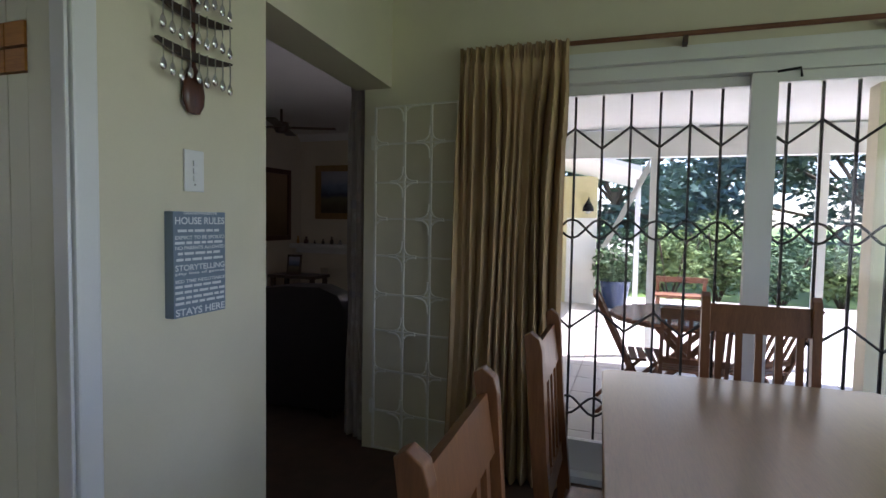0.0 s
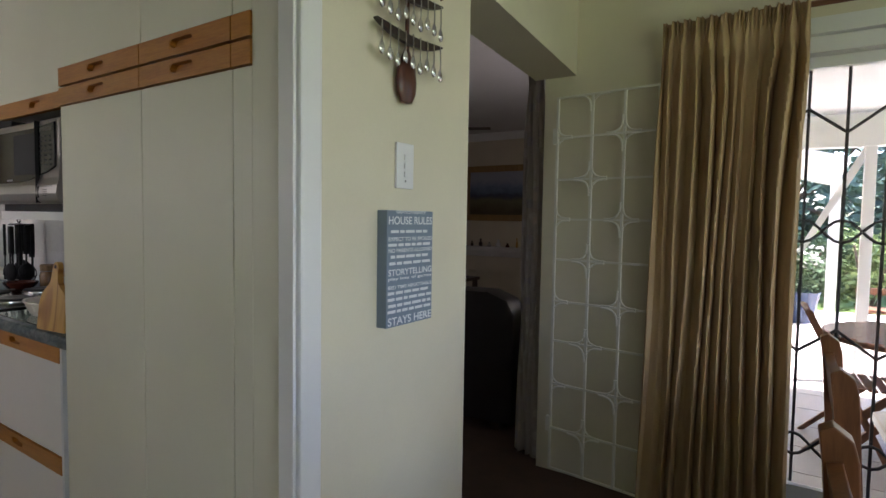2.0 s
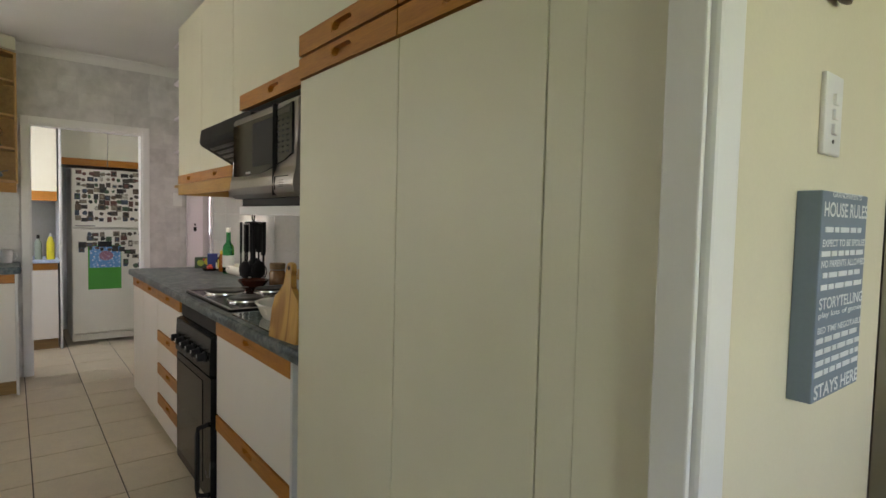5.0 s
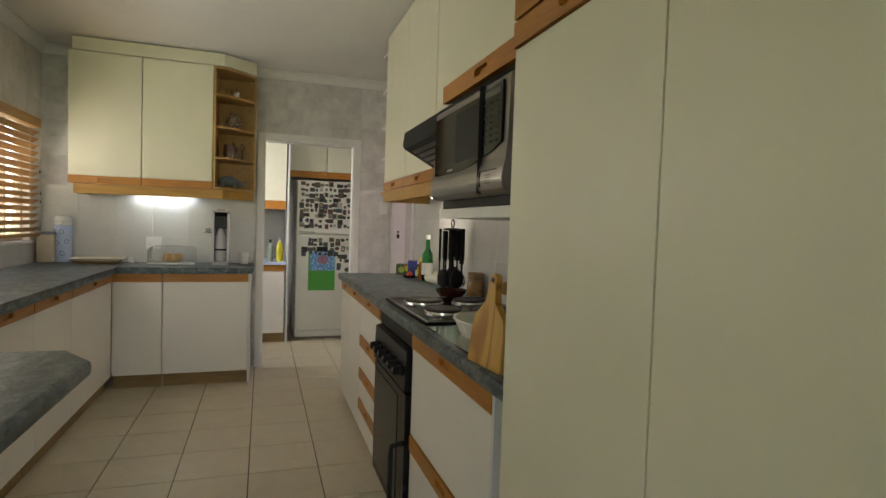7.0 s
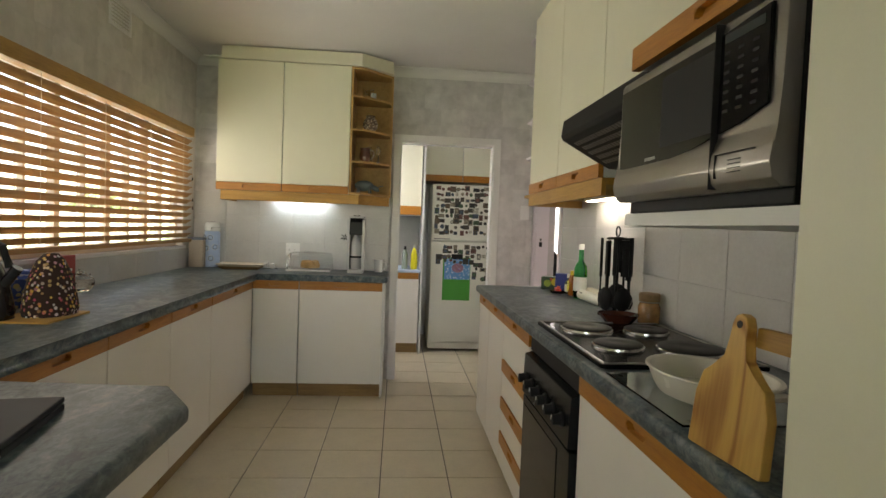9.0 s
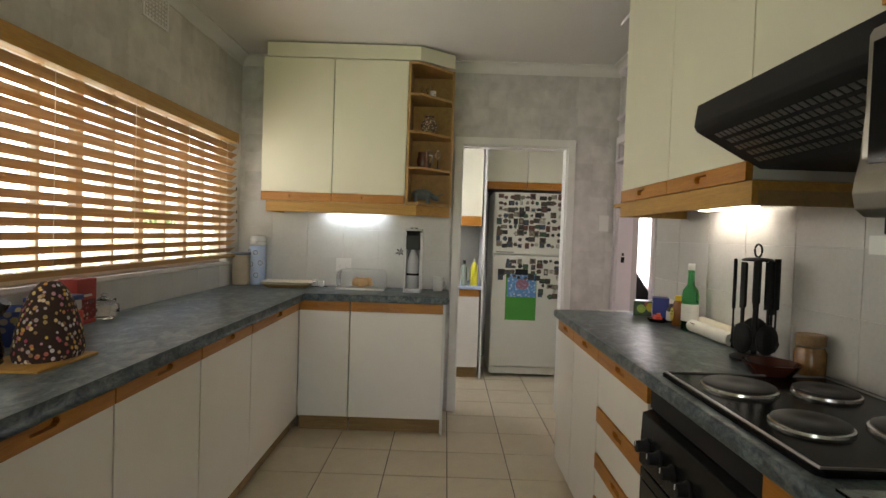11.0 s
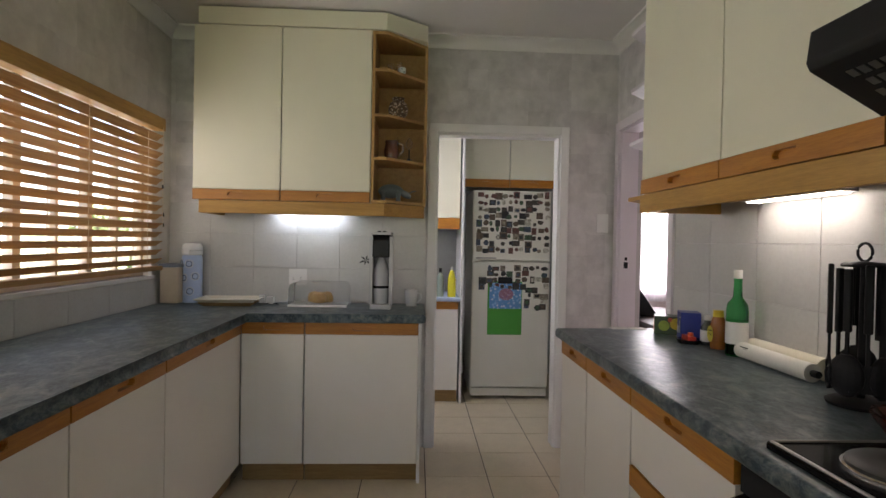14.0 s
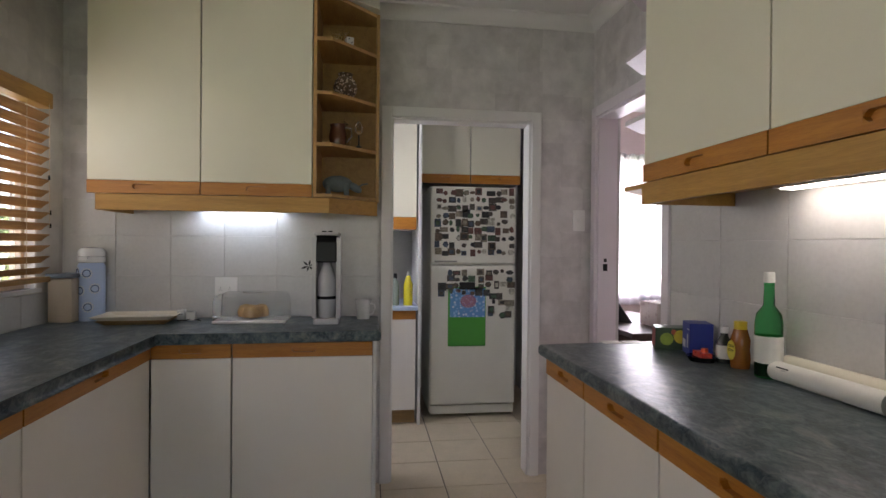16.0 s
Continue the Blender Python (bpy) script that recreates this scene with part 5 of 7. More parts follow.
part("body", lathe([(0, 0), (0.035, 0), (0.045, 0.05), (0.036, 0.1), (0.04, 0.115), (0.036, 0.115), (0.03, 0.1), (0, 0.09)], 22), AMBER, jg, smooth=True)
part("handle", tube([(0.01, 0.036, 0.10), (0.01, 0.065, 0.095), (0.01, 0.07, 0.06), (0.01, 0.045, 0.025)], 0.006, 8), CHROME, jg, smooth=True)
dc = thing("glass_decanter", pose(-6.17, 0.16, 1.7915), "clear glass decanter with a stopper", "decanter")
part("body", lathe([(0, 0), (0.03, 0), (0.03, 0.1), (0.012, 0.125), (0.018, 0.135), (0, 0.155)], 16), GL, dc, smooth=True)
wg2 = thing("wine_stopper", pose(-6.06, 0.235, 1.7915), "small glass figure on a dark stem", "ornament")
part("stem", lathe([(0, 0), (0.018, 0), (0.004, 0.01), (0.004, 0.06), (0, 0.06)], 12), BLACK_MATT, wg2, smooth=True)
part("head", lathe([(0, 0.06), (0.018, 0.075), (0.02, 0.1), (0.008, 0.125), (0, 0.13)], 14), GL, wg2, smooth=True)
# a stone animal figure as one plain shape
bm = bmesh.new()
bmesh.ops.create_uvsphere(bm, u_segments=20, v_segments=12, radius=1, matrix=Matrix.Translation((0, 0, 0.062)) @ Matrix.Diagonal((0.033, 0.075, 0.042, 1)))
bmesh.ops.create_uvsphere(bm, u_segments=14, v_segments=10, radius=1, matrix=Matrix.Translation((0, 0.085, 0.045)) @ Matrix.Rotation(radians(-30), 4, "X") @ Matrix.Diagonal((0.018, 0.04, 0.02, 1)))
for x in (-0.018, 0.018):
    for y in (-0.045, 0.045):
        lathe([(0, 0), (0.014, 0), (0.012, 0.03), (0.017, 0.06), (0, 0.065)], 10, bm, (x, y, 0))
tube([(0, 0.105, 0.05), (0, 0.125, 0.062), (0, 0.15, 0.066)], 0.004, 6, bm)
an = tagged(mesh_ob("animal_figurine", bm, plain("grey_stone", (0.15, 0.18, 0.19), 0.5, vary=0.2, scale=25), True), "grey carved stone animal figurine on the shelf", "figurine")
an.matrix_world = pose(-6.1, 0.13, 1.5485)

# ---- things on the right-hand worktop ----
GREENG = glassy("green_bottle_glass", (0.10, 0.62, 0.20), 0.03, 1.3)
bt = bottle(pose(-4.795, 1.475, W), "green glass whisky bottle with a white label", [(0, 0), (0.036, 0), (0.038, 0.006), (0.038, 0.165), (0.034, 0.19), (0.016, 0.215), (0.014, 0.27), (0.015, 0.285), (0, 0.285)],
            GREENG, [(0, 0.284), (0.0155, 0.284), (0.0155, 0.312), (0.014, 0.315), (0, 0.315)], WHITE_LABEL, (0.0382, 0.045, 0.125, WHITE_LABEL))
part("liquid", lathe([(0, 0.006), (0.033, 0.006), (0.033, 0.1), (0, 0.1)], 20), plain("dark_liquor", (0.02, 0.018, 0.008), 0.1), bt, smooth=True)
HONEY = plain("honey", (0.30, 0.10, 0.02), 0.12, vary=0.15)
hb = bottle(pose(-4.92, 1.475, W), "squeeze bottle of honey with a yellow cap", [(0, 0), (0.028, 0), (0.031, 0.03), (0.028, 0.06), (0.03, 0.09), (0.02, 0.125), (0, 0.125)], HONEY, [(0, 0.125), (0.02, 0.125), (0.019, 0.15), (0, 0.152)], plain("yellow_cap", (0.7, 0.5, 0.02), 0.4))
YEL = plain("yellow_label", (0.72, 0.6, 0.06), 0.5)
bm = prism([(0.02 * math.cos(k * 0.524), 0.058 + 0.032 * math.sin(k * 0.524)) for k in range(12)], -0.033, -0.0315, "y")
lb = part("oval_label", bm, YEL, hb, "yellow oval paper label")
for text, z in (("PURE", 0.072), ("HONEY", 0.058)):
    lettering("lettering", text, lb, BLACK_MATT, 0.0, -0.0335, z, 0.028, 0.008, 0)
sb = bottle(pose(-5.0, 1.475, W), "small dark glass medicine bottle with a white cap", [(0, 0), (0.024, 0), (0.025, 0.07), (0.012, 0.09), (0.012, 0.1), (0, 0.1)], plain("dark_bottle", (0.03, 0.035, 0.03), 0.15), [(0, 0.1), (0.014, 0.1), (0.014, 0.122), (0, 0.122)], CUP_WHITE, (0.0255, 0.015, 0.06, WHITE_LABEL))
bx = thing("food_box", pose(-5.15, 1.475, W, 0, 0, -18), "blue cardboard box of sachets", "box")
part("carton", box(-0.05, 0.05, -0.04, 0.04, 0, 0.115, r=0.002), plain("royal_blue_card", (0.02, 0.035, 0.24), 0.4, vary=0.1), bx)
part("print_band", boxes((-0.04, -0.005, -0.0412, -0.04, 0.02, 0.05), (0.018, 0.042, -0.0412, -0.04, 0.09, 0.094)), WHITE_LABEL, bx)
lettering("lettering", "1", bx, WHITE_LABEL, 0.025, -0.0413, 0.05, 0.016, 0.05, 0)
fb = thing("juice_box", pose(-5.27, 1.44, W, 0, 0, 68), "juice carton lying down with printed fruit", "carton")
part("carton", box(-0.06, 0.06, -0.045, 0.045, 0, 0.082, r=0.002), plain("dark_green_card", (0.035, 0.07, 0.03), 0.35, vary=0.2, scale=20), fb)
part("red_end", box(-0.0612, -0.0602, -0.04, 0.04, 0.008, 0.076), plain("red_card", (0.35, 0.04, 0.03), 0.4), fb)
for x, z, r, c in ((-0.02, 0.04, 0.024, (0.3, 0.4, 0.05)), (0.03, 0.05, 0.026, (0.65, 0.5, 0.04)), (0.005, 0.067, 0.01, (0.5, 0.1, 0.05))):
    part("fruit_print", prism([(x + r * math.cos(k * 0.524), z + r * math.sin(k * 0.524)) for k in range(12)], -0.0462, -0.045, "y"), plain("fruit_ink", c, 0.4, vary=0.2, scale=40), fb)
rd = thing("snack_packet", pose(-5.03, 1.415, W), "small red and orange snack packet in a dark dish", "packet")
part("dish", lathe([(0, 0), (0.04, 0), (0.052, 0.018), (0.048, 0.018), (0, 0.006)], 20), BLACK, rd, smooth=True)
part("packet", prism([(-0.04, -0.012), (0.03, -0.018), (0.042, 0.01), (-0.03, 0.018)], 0.012, 0.032, r=0.004), plain("red_foil", (0.55, 0.05, 0.03), 0.3, vary=0.4, scale=60), rd)
part("cap", lathe([(0, 0.03), (0.012, 0.03), (0.011, 0.045), (0, 0.046)], 12, None, (0.012, 0.0, 0)), plain("orange_cap", (0.75, 0.12, 0.04), 0.4), rd, smooth=True)
pp = thing("paper_slips", pose(-5.40, 1.31, W), "loose white paper slips at the worktop end", "paper")
part("slip", box(-0.035, 0.03, -0.09, -0.01, 0, 0.0012), WHITE_LABEL, pp)
part("slip", box(-0.03, 0.03, 0.0, 0.08, 0, 0.0012), WHITE_LABEL, pp)

for (x0, y0, z0), r, lab in (((-4.765, 1.475, W), 0.028, "white"), ((-4.78, 1.528, W), 0.034, "cream")):
    rl = thing("paper_roll", pose(x0, y0, z0), f"{lab} roll of kitchen paper lying along the wall", "paper roll", "rolls on the worktop")
    bm = bmesh.new()
    lathe([(0, 0), (r * 0.35, 0), (r * 0.35, 0.004), (r, 0.0), (r, 0.36), (r * 0.35, 0.356), (0, 0.356)], 24, bm)
    bmesh.ops.transform(bm, matrix=pose(0, 0, r, 0, 90, 0), verts=bm.verts)
    part("roll", bm, plain(lab + "_paper", (0.70, 0.68, 0.62) if lab == "white" else (0.62, 0.58, 0.46), 0.6, vary=0.04), rl, smooth=True)
    if lab == "white":
        part("print", boxes((0.03, 0.075, -0.0238, -0.022, 0.042, 0.046), (0.05, 0.07, -0.0258, -0.0245, 0.036, 0.039)), BLACK_MATT, rl)
        bm = tube([(0.36, 0, r), (0.385, 0, r)], 0.011, 10)
        part("end_cap", bm, BLACK_MATT, rl, smooth=True)

ut = thing("utensil_stand", pose(-4.18, 1.434, W), "black carousel of hanging kitchen utensils", "utensil stand")
part("base", lathe([(0, 0), (0.075, 0), (0.078, 0.008), (0.06, 0.016), (0.012, 0.02), (0, 0.02)], 28), BLACK_MATT, ut, smooth=True)
part("column", lathe([(0, 0.02), (0.01, 0.02), (0.009, 0.36), (0, 0.36)], 12), BLACK_MATT, ut, smooth=True)
part("carousel", lathe([(0, 0.355), (0.05, 0.355), (0.052, 0.36), (0.045, 0.366), (0, 0.37)], 24), BLACK_MATT, ut, smooth=True)
part("ring_handle", tube([(0.023 * math.cos(k * 0.2618), 0, 0.393 + 0.023 * math.sin(k * 0.2618)) for k in range(24)], 0.0036, 8, closed=True), BLACK_MATT, ut, smooth=True)
for k in range(8):
    a = math.radians(k * 45 + 15)
    c, s = math.cos(a), math.sin(a)
    bm = bmesh.new()
    m = pose((0.054 + 0.008 * (k % 3)) * c, (0.054 + 0.008 * (k % 3)) * s, 0.012 * (k % 2), 0, 0, math.degrees(a) + 90)
    box(-0.0095, 0.0095, -0.006, 0.006, 0.19 - 0.012 * (k % 3), 0.35, bm=bm, r=0.004, m=m)
    box(-0.004, 0.004, -0.003, 0.003, 0.10, 0.215, bm=bm, m=m)
    if k % 3 == 0:
        bmesh.ops.create_uvsphere(bm, u_segments=16, v_segments=10, radius=1, matrix=m @ Matrix.Translation((0, 0, 0.08)) @ Matrix.Diagonal((0.046, 0.022, 0.055, 1)))
    elif k % 3 == 1:
        prism([(-0.012, 0.10), (-0.035, 0.085), (-0.036, 0.03), (0.036, 0.03), (0.035, 0.085), (0.012, 0.10)], -0.002, 0.002, "y", bm)
        for v in bm.verts[-12:]:
            v.co = m @ v.co
    else:
        lp = tube([(0.0, 0.0, 0.11), (0.03, 0, 0.085), (0.036, 0, 0.06), (0.02, 0, 0.03), (-0.02, 0, 0.03), (-0.036, 0, 0.06), (-0.03, 0, 0.085)], 0.004, 6, closed=True)
        bmesh.ops.transform(lp, matrix=m, verts=lp.verts)
        tmp = bpy.data.meshes.new("loop")
        lp.to_mesh(tmp)
        bm.from_mesh(tmp)
        lp.free()
        bpy.data.meshes.remove(tmp)
    part("utensil", bm, BLACK_MATT, ut, "black nylon kitchen utensil")

TERRA = plain("brown_glaze", (0.07, 0.02, 0.013), 0.15, vary=0.2)
bp = thing("brown_dish", pose(-3.93, 1.35, W), "glazed brown earthenware dish by the hob", "dish")
part("bowl", lathe([(0, 0), (0.05, 0), (0.078, 0.036), (0.084, 0.048), (0.078, 0.048), (0.045, 0.01), (0, 0.01)], 28), TERRA, bp, smooth=True)
part("grip", tube([(-0.075, -0.02, 0.04), (-0.1, -0.012, 0.04), (-0.1, 0.012, 0.04), (-0.075, 0.02, 0.04)], 0.006, 8), TERRA, bp, smooth=True)
jr = thing("storage_jar", pose(-3.99, 1.51, W) @ Matrix.Diagonal((0.9, 0.9, 1, 1)), "amber glass jar with a cork lid", "jar")
part("jar", lathe([(0, 0), (0.05, 0), (0.052, 0.07), (0.04, 0.095), (0, 0.095)], 24), plain("jar_contents", (0.26, 0.13, 0.045), 0.2, vary=0.3, scale=40), jr, smooth=True)
part("lid", lathe([(0, 0.095), (0.048, 0.095), (0.05, 0.125), (0.046, 0.13), (0, 0.13)], 24), plain("cork", (0.25, 0.16, 0.08), 0.8, vary=0.2, scale=60), jr, smooth=True)
part("collar", tube([(0.043 * math.cos(k * 0.524), 0.043 * math.sin(k * 0.524), 0.093) for k in range(12)], 0.004, 6, closed=True), STEEL, jr)

gb = thing("glass_board", pose(-3.13, 0.985, W), "clear glass worktop saver under the casserole", "glass board")
part("pane", box(0, 0.40, 0, 0.42, 0.002, 0.007, r=0.001), glassy("green_tint_glass", (0.82, 0.93, 0.88), 0.03), gb)
for x in (0.03, 0.37):
    for y in (0.03, 0.39):
        part("foot", lathe([(0, 0), (0.006, 0), (0.006, 0.002), (0, 0.002)], 10, None, (x, y, 0)), BLACK_MATT, gb)
CREAM_GLAZE = plain("cream_glaze", (0.80, 0.76, 0.66), 0.25, vary=0.04)
ca = thing("casserole_dish", pose(-2.93, 1.16, W + 0.007, 0, 0, 10) @ Matrix.Diagonal((1, 1, 0.82, 1)), "white oval ceramic casserole dish", "dish")
part("dish", lathe([(0, 0), (0.13, 0.0), (0.142, 0.02), (0.158, 0.064), (0.165, 0.067), (0.163, 0.072), (0.152, 0.07), (0.134, 0.025), (0.12, 0.012), (0, 0.012)], 40, None, (0, 0, 0), 1.05, 0.8), CREAM_GLAZE, ca, smooth=True)
part("lug", box(0.166, 0.195, -0.04, 0.04, 0.052, 0.066, r=0.004), CREAM_GLAZE, ca)
fp = thing("frying_pan", pose(-2.72, 1.44, W + 0.007), "dark frying pan with a red handle grip", "pan")
part("pan", lathe([(0, 0), (0.1, 0), (0.115, 0.035), (0.11, 0.035), (0.096, 0.006), (0, 0.006)], 30), BLACK, fp, smooth=True)
part("handle", tube([(0.1, -0.03, 0.03), (0.17, -0.09, 0.055), (0.24, -0.13, 0.065)], 0.011, 8), plain("red_grip", (0.5, 0.03, 0.02), 0.4), fp, smooth=True)

BOARD, _bt, _bb = nodes_of("arched_pine_grain", 0.42)
_bv = coords(_bt, (5.0, 5.0, 1.9))
_bn = noise_of(_bt, _bv, 1.0, 2, 0.4, 0.3)
_bs = _bt.nodes.new("ShaderNodeMath")
_bs.operation = "MULTIPLY"
_bs.inputs[1].default_value = 62.0
_bt.links.new(_bn, _bs.inputs[0])
_bw = _bt.nodes.new("ShaderNodeMath")
_bw.operation = "SINE"
_bt.links.new(_bs.outputs[0], _bw.inputs[0])
_bf = noise_of(_bt, coords(_bt, (60, 60, 5)), 2.0, 3)
_bc = ramp(_bt, _bw.outputs[0], [(0.0, (0.62, 0.36, 0.085)), (0.55, (0.56, 0.30, 0.065)), (1.0, (0.33, 0.135, 0.02))])
_bt.links.new(blend(_bt, 0.2, _bc, ramp(_bt, _bf, [(0.35, (0.3, 0.13, 0.02)), (0.65, (0.66, 0.40, 0.1))])), _bb.inputs["Base Color"])
cu = thing("cutting_board", pose(-2.585, 0.974, W + 0.001, -6, 0, 6), "varnished pine cutting board standing on edge", "cutting board")
outline = [(-0.115, 0.004), (-0.11, 0.0), (0.11, 0.0), (0.115, 0.004), (0.112, 0.10), (0.095, 0.145), (0.055, 0.165), (0.03, 0.185), (0.022, 0.215), (0.024, 0.245), (0.016, 0.262), (0.0, 0.268), (-0.016, 0.262), (-0.024, 0.245), (-0.022, 0.215), (-0.03, 0.185), (-0.055, 0.165), (-0.095, 0.145), (-0.112, 0.10)]
outline = [(u * 0.78, v * 0.95) for u, v in outline]
part("board", prism(outline, 0.0, 0.02, "y", r=0.003), BOARD, cu)
# dark disc on the board face; nothing is cut, the hole is painted shade
part("hole", prism([(0.007 * math.cos(k * 0.785), 0.235 + 0.007 * math.sin(k * 0.785)) for k in range(8)], -0.0006, 0.0, "y"), HOLE_SHADE, cu)
part("peg_rail", box(0.015, 0.142, 0.022, 0.045, 0.20, 0.235, r=0.004), PELMET, cu, "plain wooden rail behind the board")

# ---- things on the left-hand worktop and peninsula ----
cz = thing("tea_cosy", pose(-3.84, -0.87, W + 0.008) @ Matrix.Diagonal((0.92, 0.95, 1.0, 1)), "dark tea cosy printed with small coloured owls and flowers", "tea cosy")
bm = bmesh.new()
rnd = random.Random(5)
lathe([(0, 0), (0.115, 0.0), (0.12, 0.02), (0.11, 0.08), (0.088, 0.15), (0.06, 0.20), (0.03, 0.225), (0, 0.228)], 36, bm, (0, 0, 0), 1.0, 0.72)
for v in bm.verts:
    q = noise.noise(v.co * 14) * 0.012
    v.co += Vector((q, q * 0.7, q * 0.4)) if v.co.z > 0.005 else Vector((0, 0, 0))
part("cover", bm, spotted("owl_print", (0.035, 0.015, 0.012), [(0.75, 0.68, 0.55), (0.7, 0.42, 0.05), (0.45, 0.05, 0.12), (0.62, 0.6, 0.62), (0.25, 0.12, 0.06), (0.7, 0.55, 0.2), (0.3, 0.05, 0.2)], 62), cz, smooth=True)
tv = thing("trivet", pose(-3.795, -0.875, W), "thin woven board under the tea cosy", "trivet")
part("board", box(-0.13, 0.13, -0.11, 0.1, 0, 0.008, r=0.002), PELMET, tv)
kt = thing("kettle", pose(-3.70, -1.02, W), "dark electric kettle with a looped handle", "kettle")
part("body", lathe([(0, 0.01), (0.095, 0.01), (0.1, 0.03), (0.085, 0.13), (0.06, 0.2), (0.04, 0.215), (0, 0.22)], 32), plain("gunmetal", (0.05, 0.05, 0.055), 0.22, 0.6), kt, smooth=True)
part("handle", tube([(0, -0.05, 0.2), (0, -0.035, 0.265), (0, 0.02, 0.285), (0, 0.075, 0.26), (0, 0.1, 0.19)], 0.014, 10), BLACK_MATT, kt, smooth=True)
part("base", lathe([(0, 0), (0.098, 0), (0.098, 0.01), (0, 0.01)], 32), BLACK_MATT, kt, smooth=True)
part("spout", tube([(0.0, 0.08, 0.13), (0.0, 0.11, 0.17), (0, 0.125, 0.19)], 0.018, 10), plain("gunmetal_spout", (0.05, 0.05, 0.055), 0.22, 0.6), kt, smooth=True)
rb = thing("tea_box", pose(-4.42, -1.18, W, 0, 0, 0), "tall red food carton against the wall", "carton")
part("carton", box(-0.06, 0.06, -0.04, 0.04, 0, 0.185, r=0.002), plain("deep_red_card", (0.33, 0.03, 0.02), 0.4, vary=0.12), rb)
part("print_panel", boxes((-0.055, 0.055, 0.04, 0.0412, 0.02, 0.10)), spotted("carton_print", (0.16, 0.02, 0.02), [(0.5, 0.4, 0.3), (0.3, 0.05, 0.04), (0.1, 0.08, 0.1)], 60), rb)
part("print_bar", boxes((-0.03, 0.045, 0.04, 0.0414, 0.112, 0.122)), WHITE_LABEL, rb)
tp = thing("glass_teapot", pose(-4.57, -1.165, W), "small clear glass teapot with a glass lid", "teapot")
part("body", lathe([(0, 0), (0.04, 0), (0.062, 0.03), (0.058, 0.06), (0.035, 0.08), (0, 0.082)], 24), GL, tp, smooth=True)
part("lid", lathe([(0, 0.082), (0.034, 0.08), (0.012, 0.095), (0.01, 0.108), (0, 0.11)], 16), GL, tp, smooth=True)
part("spout", tube([(0.05, 0.0, 0.04), (0.08, 0, 0.06), (0.092, 0, 0.08)], 0.008, 8), CHROME, tp, smooth=True)
part("handle", tube([(-0.05, 0, 0.07), (-0.085, 0, 0.075), (-0.09, 0, 0.045), (-0.06, 0, 0.025)], 0.004, 8), BLACK_MATT, tp, smooth=True)
pb = thing("plastic_tub", pose(-4.25, -1.15, W), "red plastic tub stacked with a clear blue-lidded box", "tub")
part("tub", prism([(-0.08, -0.06), (0.08, -0.06), (0.08, 0.06), (-0.08, 0.06)], 0, 0.075, r=0.01), plain("red_plastic", (0.5, 0.04, 0.02), 0.35), pb)
part("box", prism([(-0.075, -0.055), (0.075, -0.055), (0.075, 0.055), (-0.075, 0.055)], 0.075, 0.115, r=0.008), plain("cloudy_plastic", (0.45, 0.42, 0.4), 0.3), pb)
part("lid", prism([(-0.08, -0.06), (0.08, -0.06), (0.08, 0.06), (-0.08, 0.06)], 0.115, 0.135, r=0.006), plain("blue_lid", (0.03, 0.06, 0.22), 0.35), pb)
part("label", box(-0.03, 0.04, 0.0602, 0.0612, 0.03, 0.065), YEL, pb)
bk = thing("wicker_basket", pose(-4.09, -1.03, W), "small woven straw basket", "basket")
STRAW = plain("straw", (0.5, 0.36, 0.15), 0.8, vary=0.25, scale=60)
part("floor", lathe([(0, 0), (0.05, 0), (0.05, 0.005), (0, 0.005)], 20), STRAW, bk)
for k in range(8):
    r = 0.052 + 0.0022 * k
    part("weave", tube([(r * math.cos(a * 0.3142) * (1 + 0.03 * (-1) ** (a + k)), r * math.sin(a * 0.3142) * (1 + 0.03 * (-1) ** (a + k)), 0.006 + 0.0095 * k) for a in range(20)], 0.0055, 6, closed=True), STRAW, bk)
bw = thing("blue_bowl", pose(-4.0, -1.13, W), "blue glazed bowl with a patterned side", "bowl")
part("bowl", lathe([(0, 0), (0.05, 0), (0.09, 0.06), (0.1, 0.12), (0.095, 0.12), (0.085, 0.06), (0, 0.01)], 28), spotted("blue_glaze", (0.05, 0.08, 0.25), [(0.1, 0.15, 0.4), (0.5, 0.4, 0.15), (0.05, 0.07, 0.2)], 35), bw, smooth=True)
lt = thing("laptop", pose(-2.665, -0.375, W, 0, 0, 100), "closed black laptop on the peninsula", "laptop")
part("base", box(-0.17, 0.17, -0.12, 0.12, 0, 0.013, r=0.003), BLACK_MATT, lt)
part("lid", box(-0.17, 0.17, -0.12, 0.12, 0.0145, 0.026, r=0.003), BLACK_MATT, lt)

# ---- living room through the opening ----
PICW = [wood("gilt_wood", (0.20, 0.11, 0.03), (0.36, 0.22, 0.08), 0.35, (30, 30, 3)), wood("red_brown_frame", (0.06, 0.02, 0.01), (0.12, 0.045, 0.02), 0.4, (30, 30, 3))]


def canvas_mat(name, stops):
    m, t, b = nodes_of(name, 0.6)
    c = t.nodes.new("ShaderNodeTexCoord")
    s = t.nodes.new("ShaderNodeSeparateXYZ")
    t.links.new(c.outputs["Generated"], s.inputs[0])
    n = noise_of(t, c.outputs["Generated"], 5, 6, 0.6, 0.4)
    k = t.nodes.new("ShaderNodeMath")
    k.operation = "MULTIPLY_ADD"
    k.inputs[1].default_value = 0.35
    t.links.new(n, k.inputs[0])
    t.links.new(s.outputs[2], k.inputs[2])
    t.links.new(ramp(t, k.outputs[0], stops), b.inputs["Base Color"])
    return m


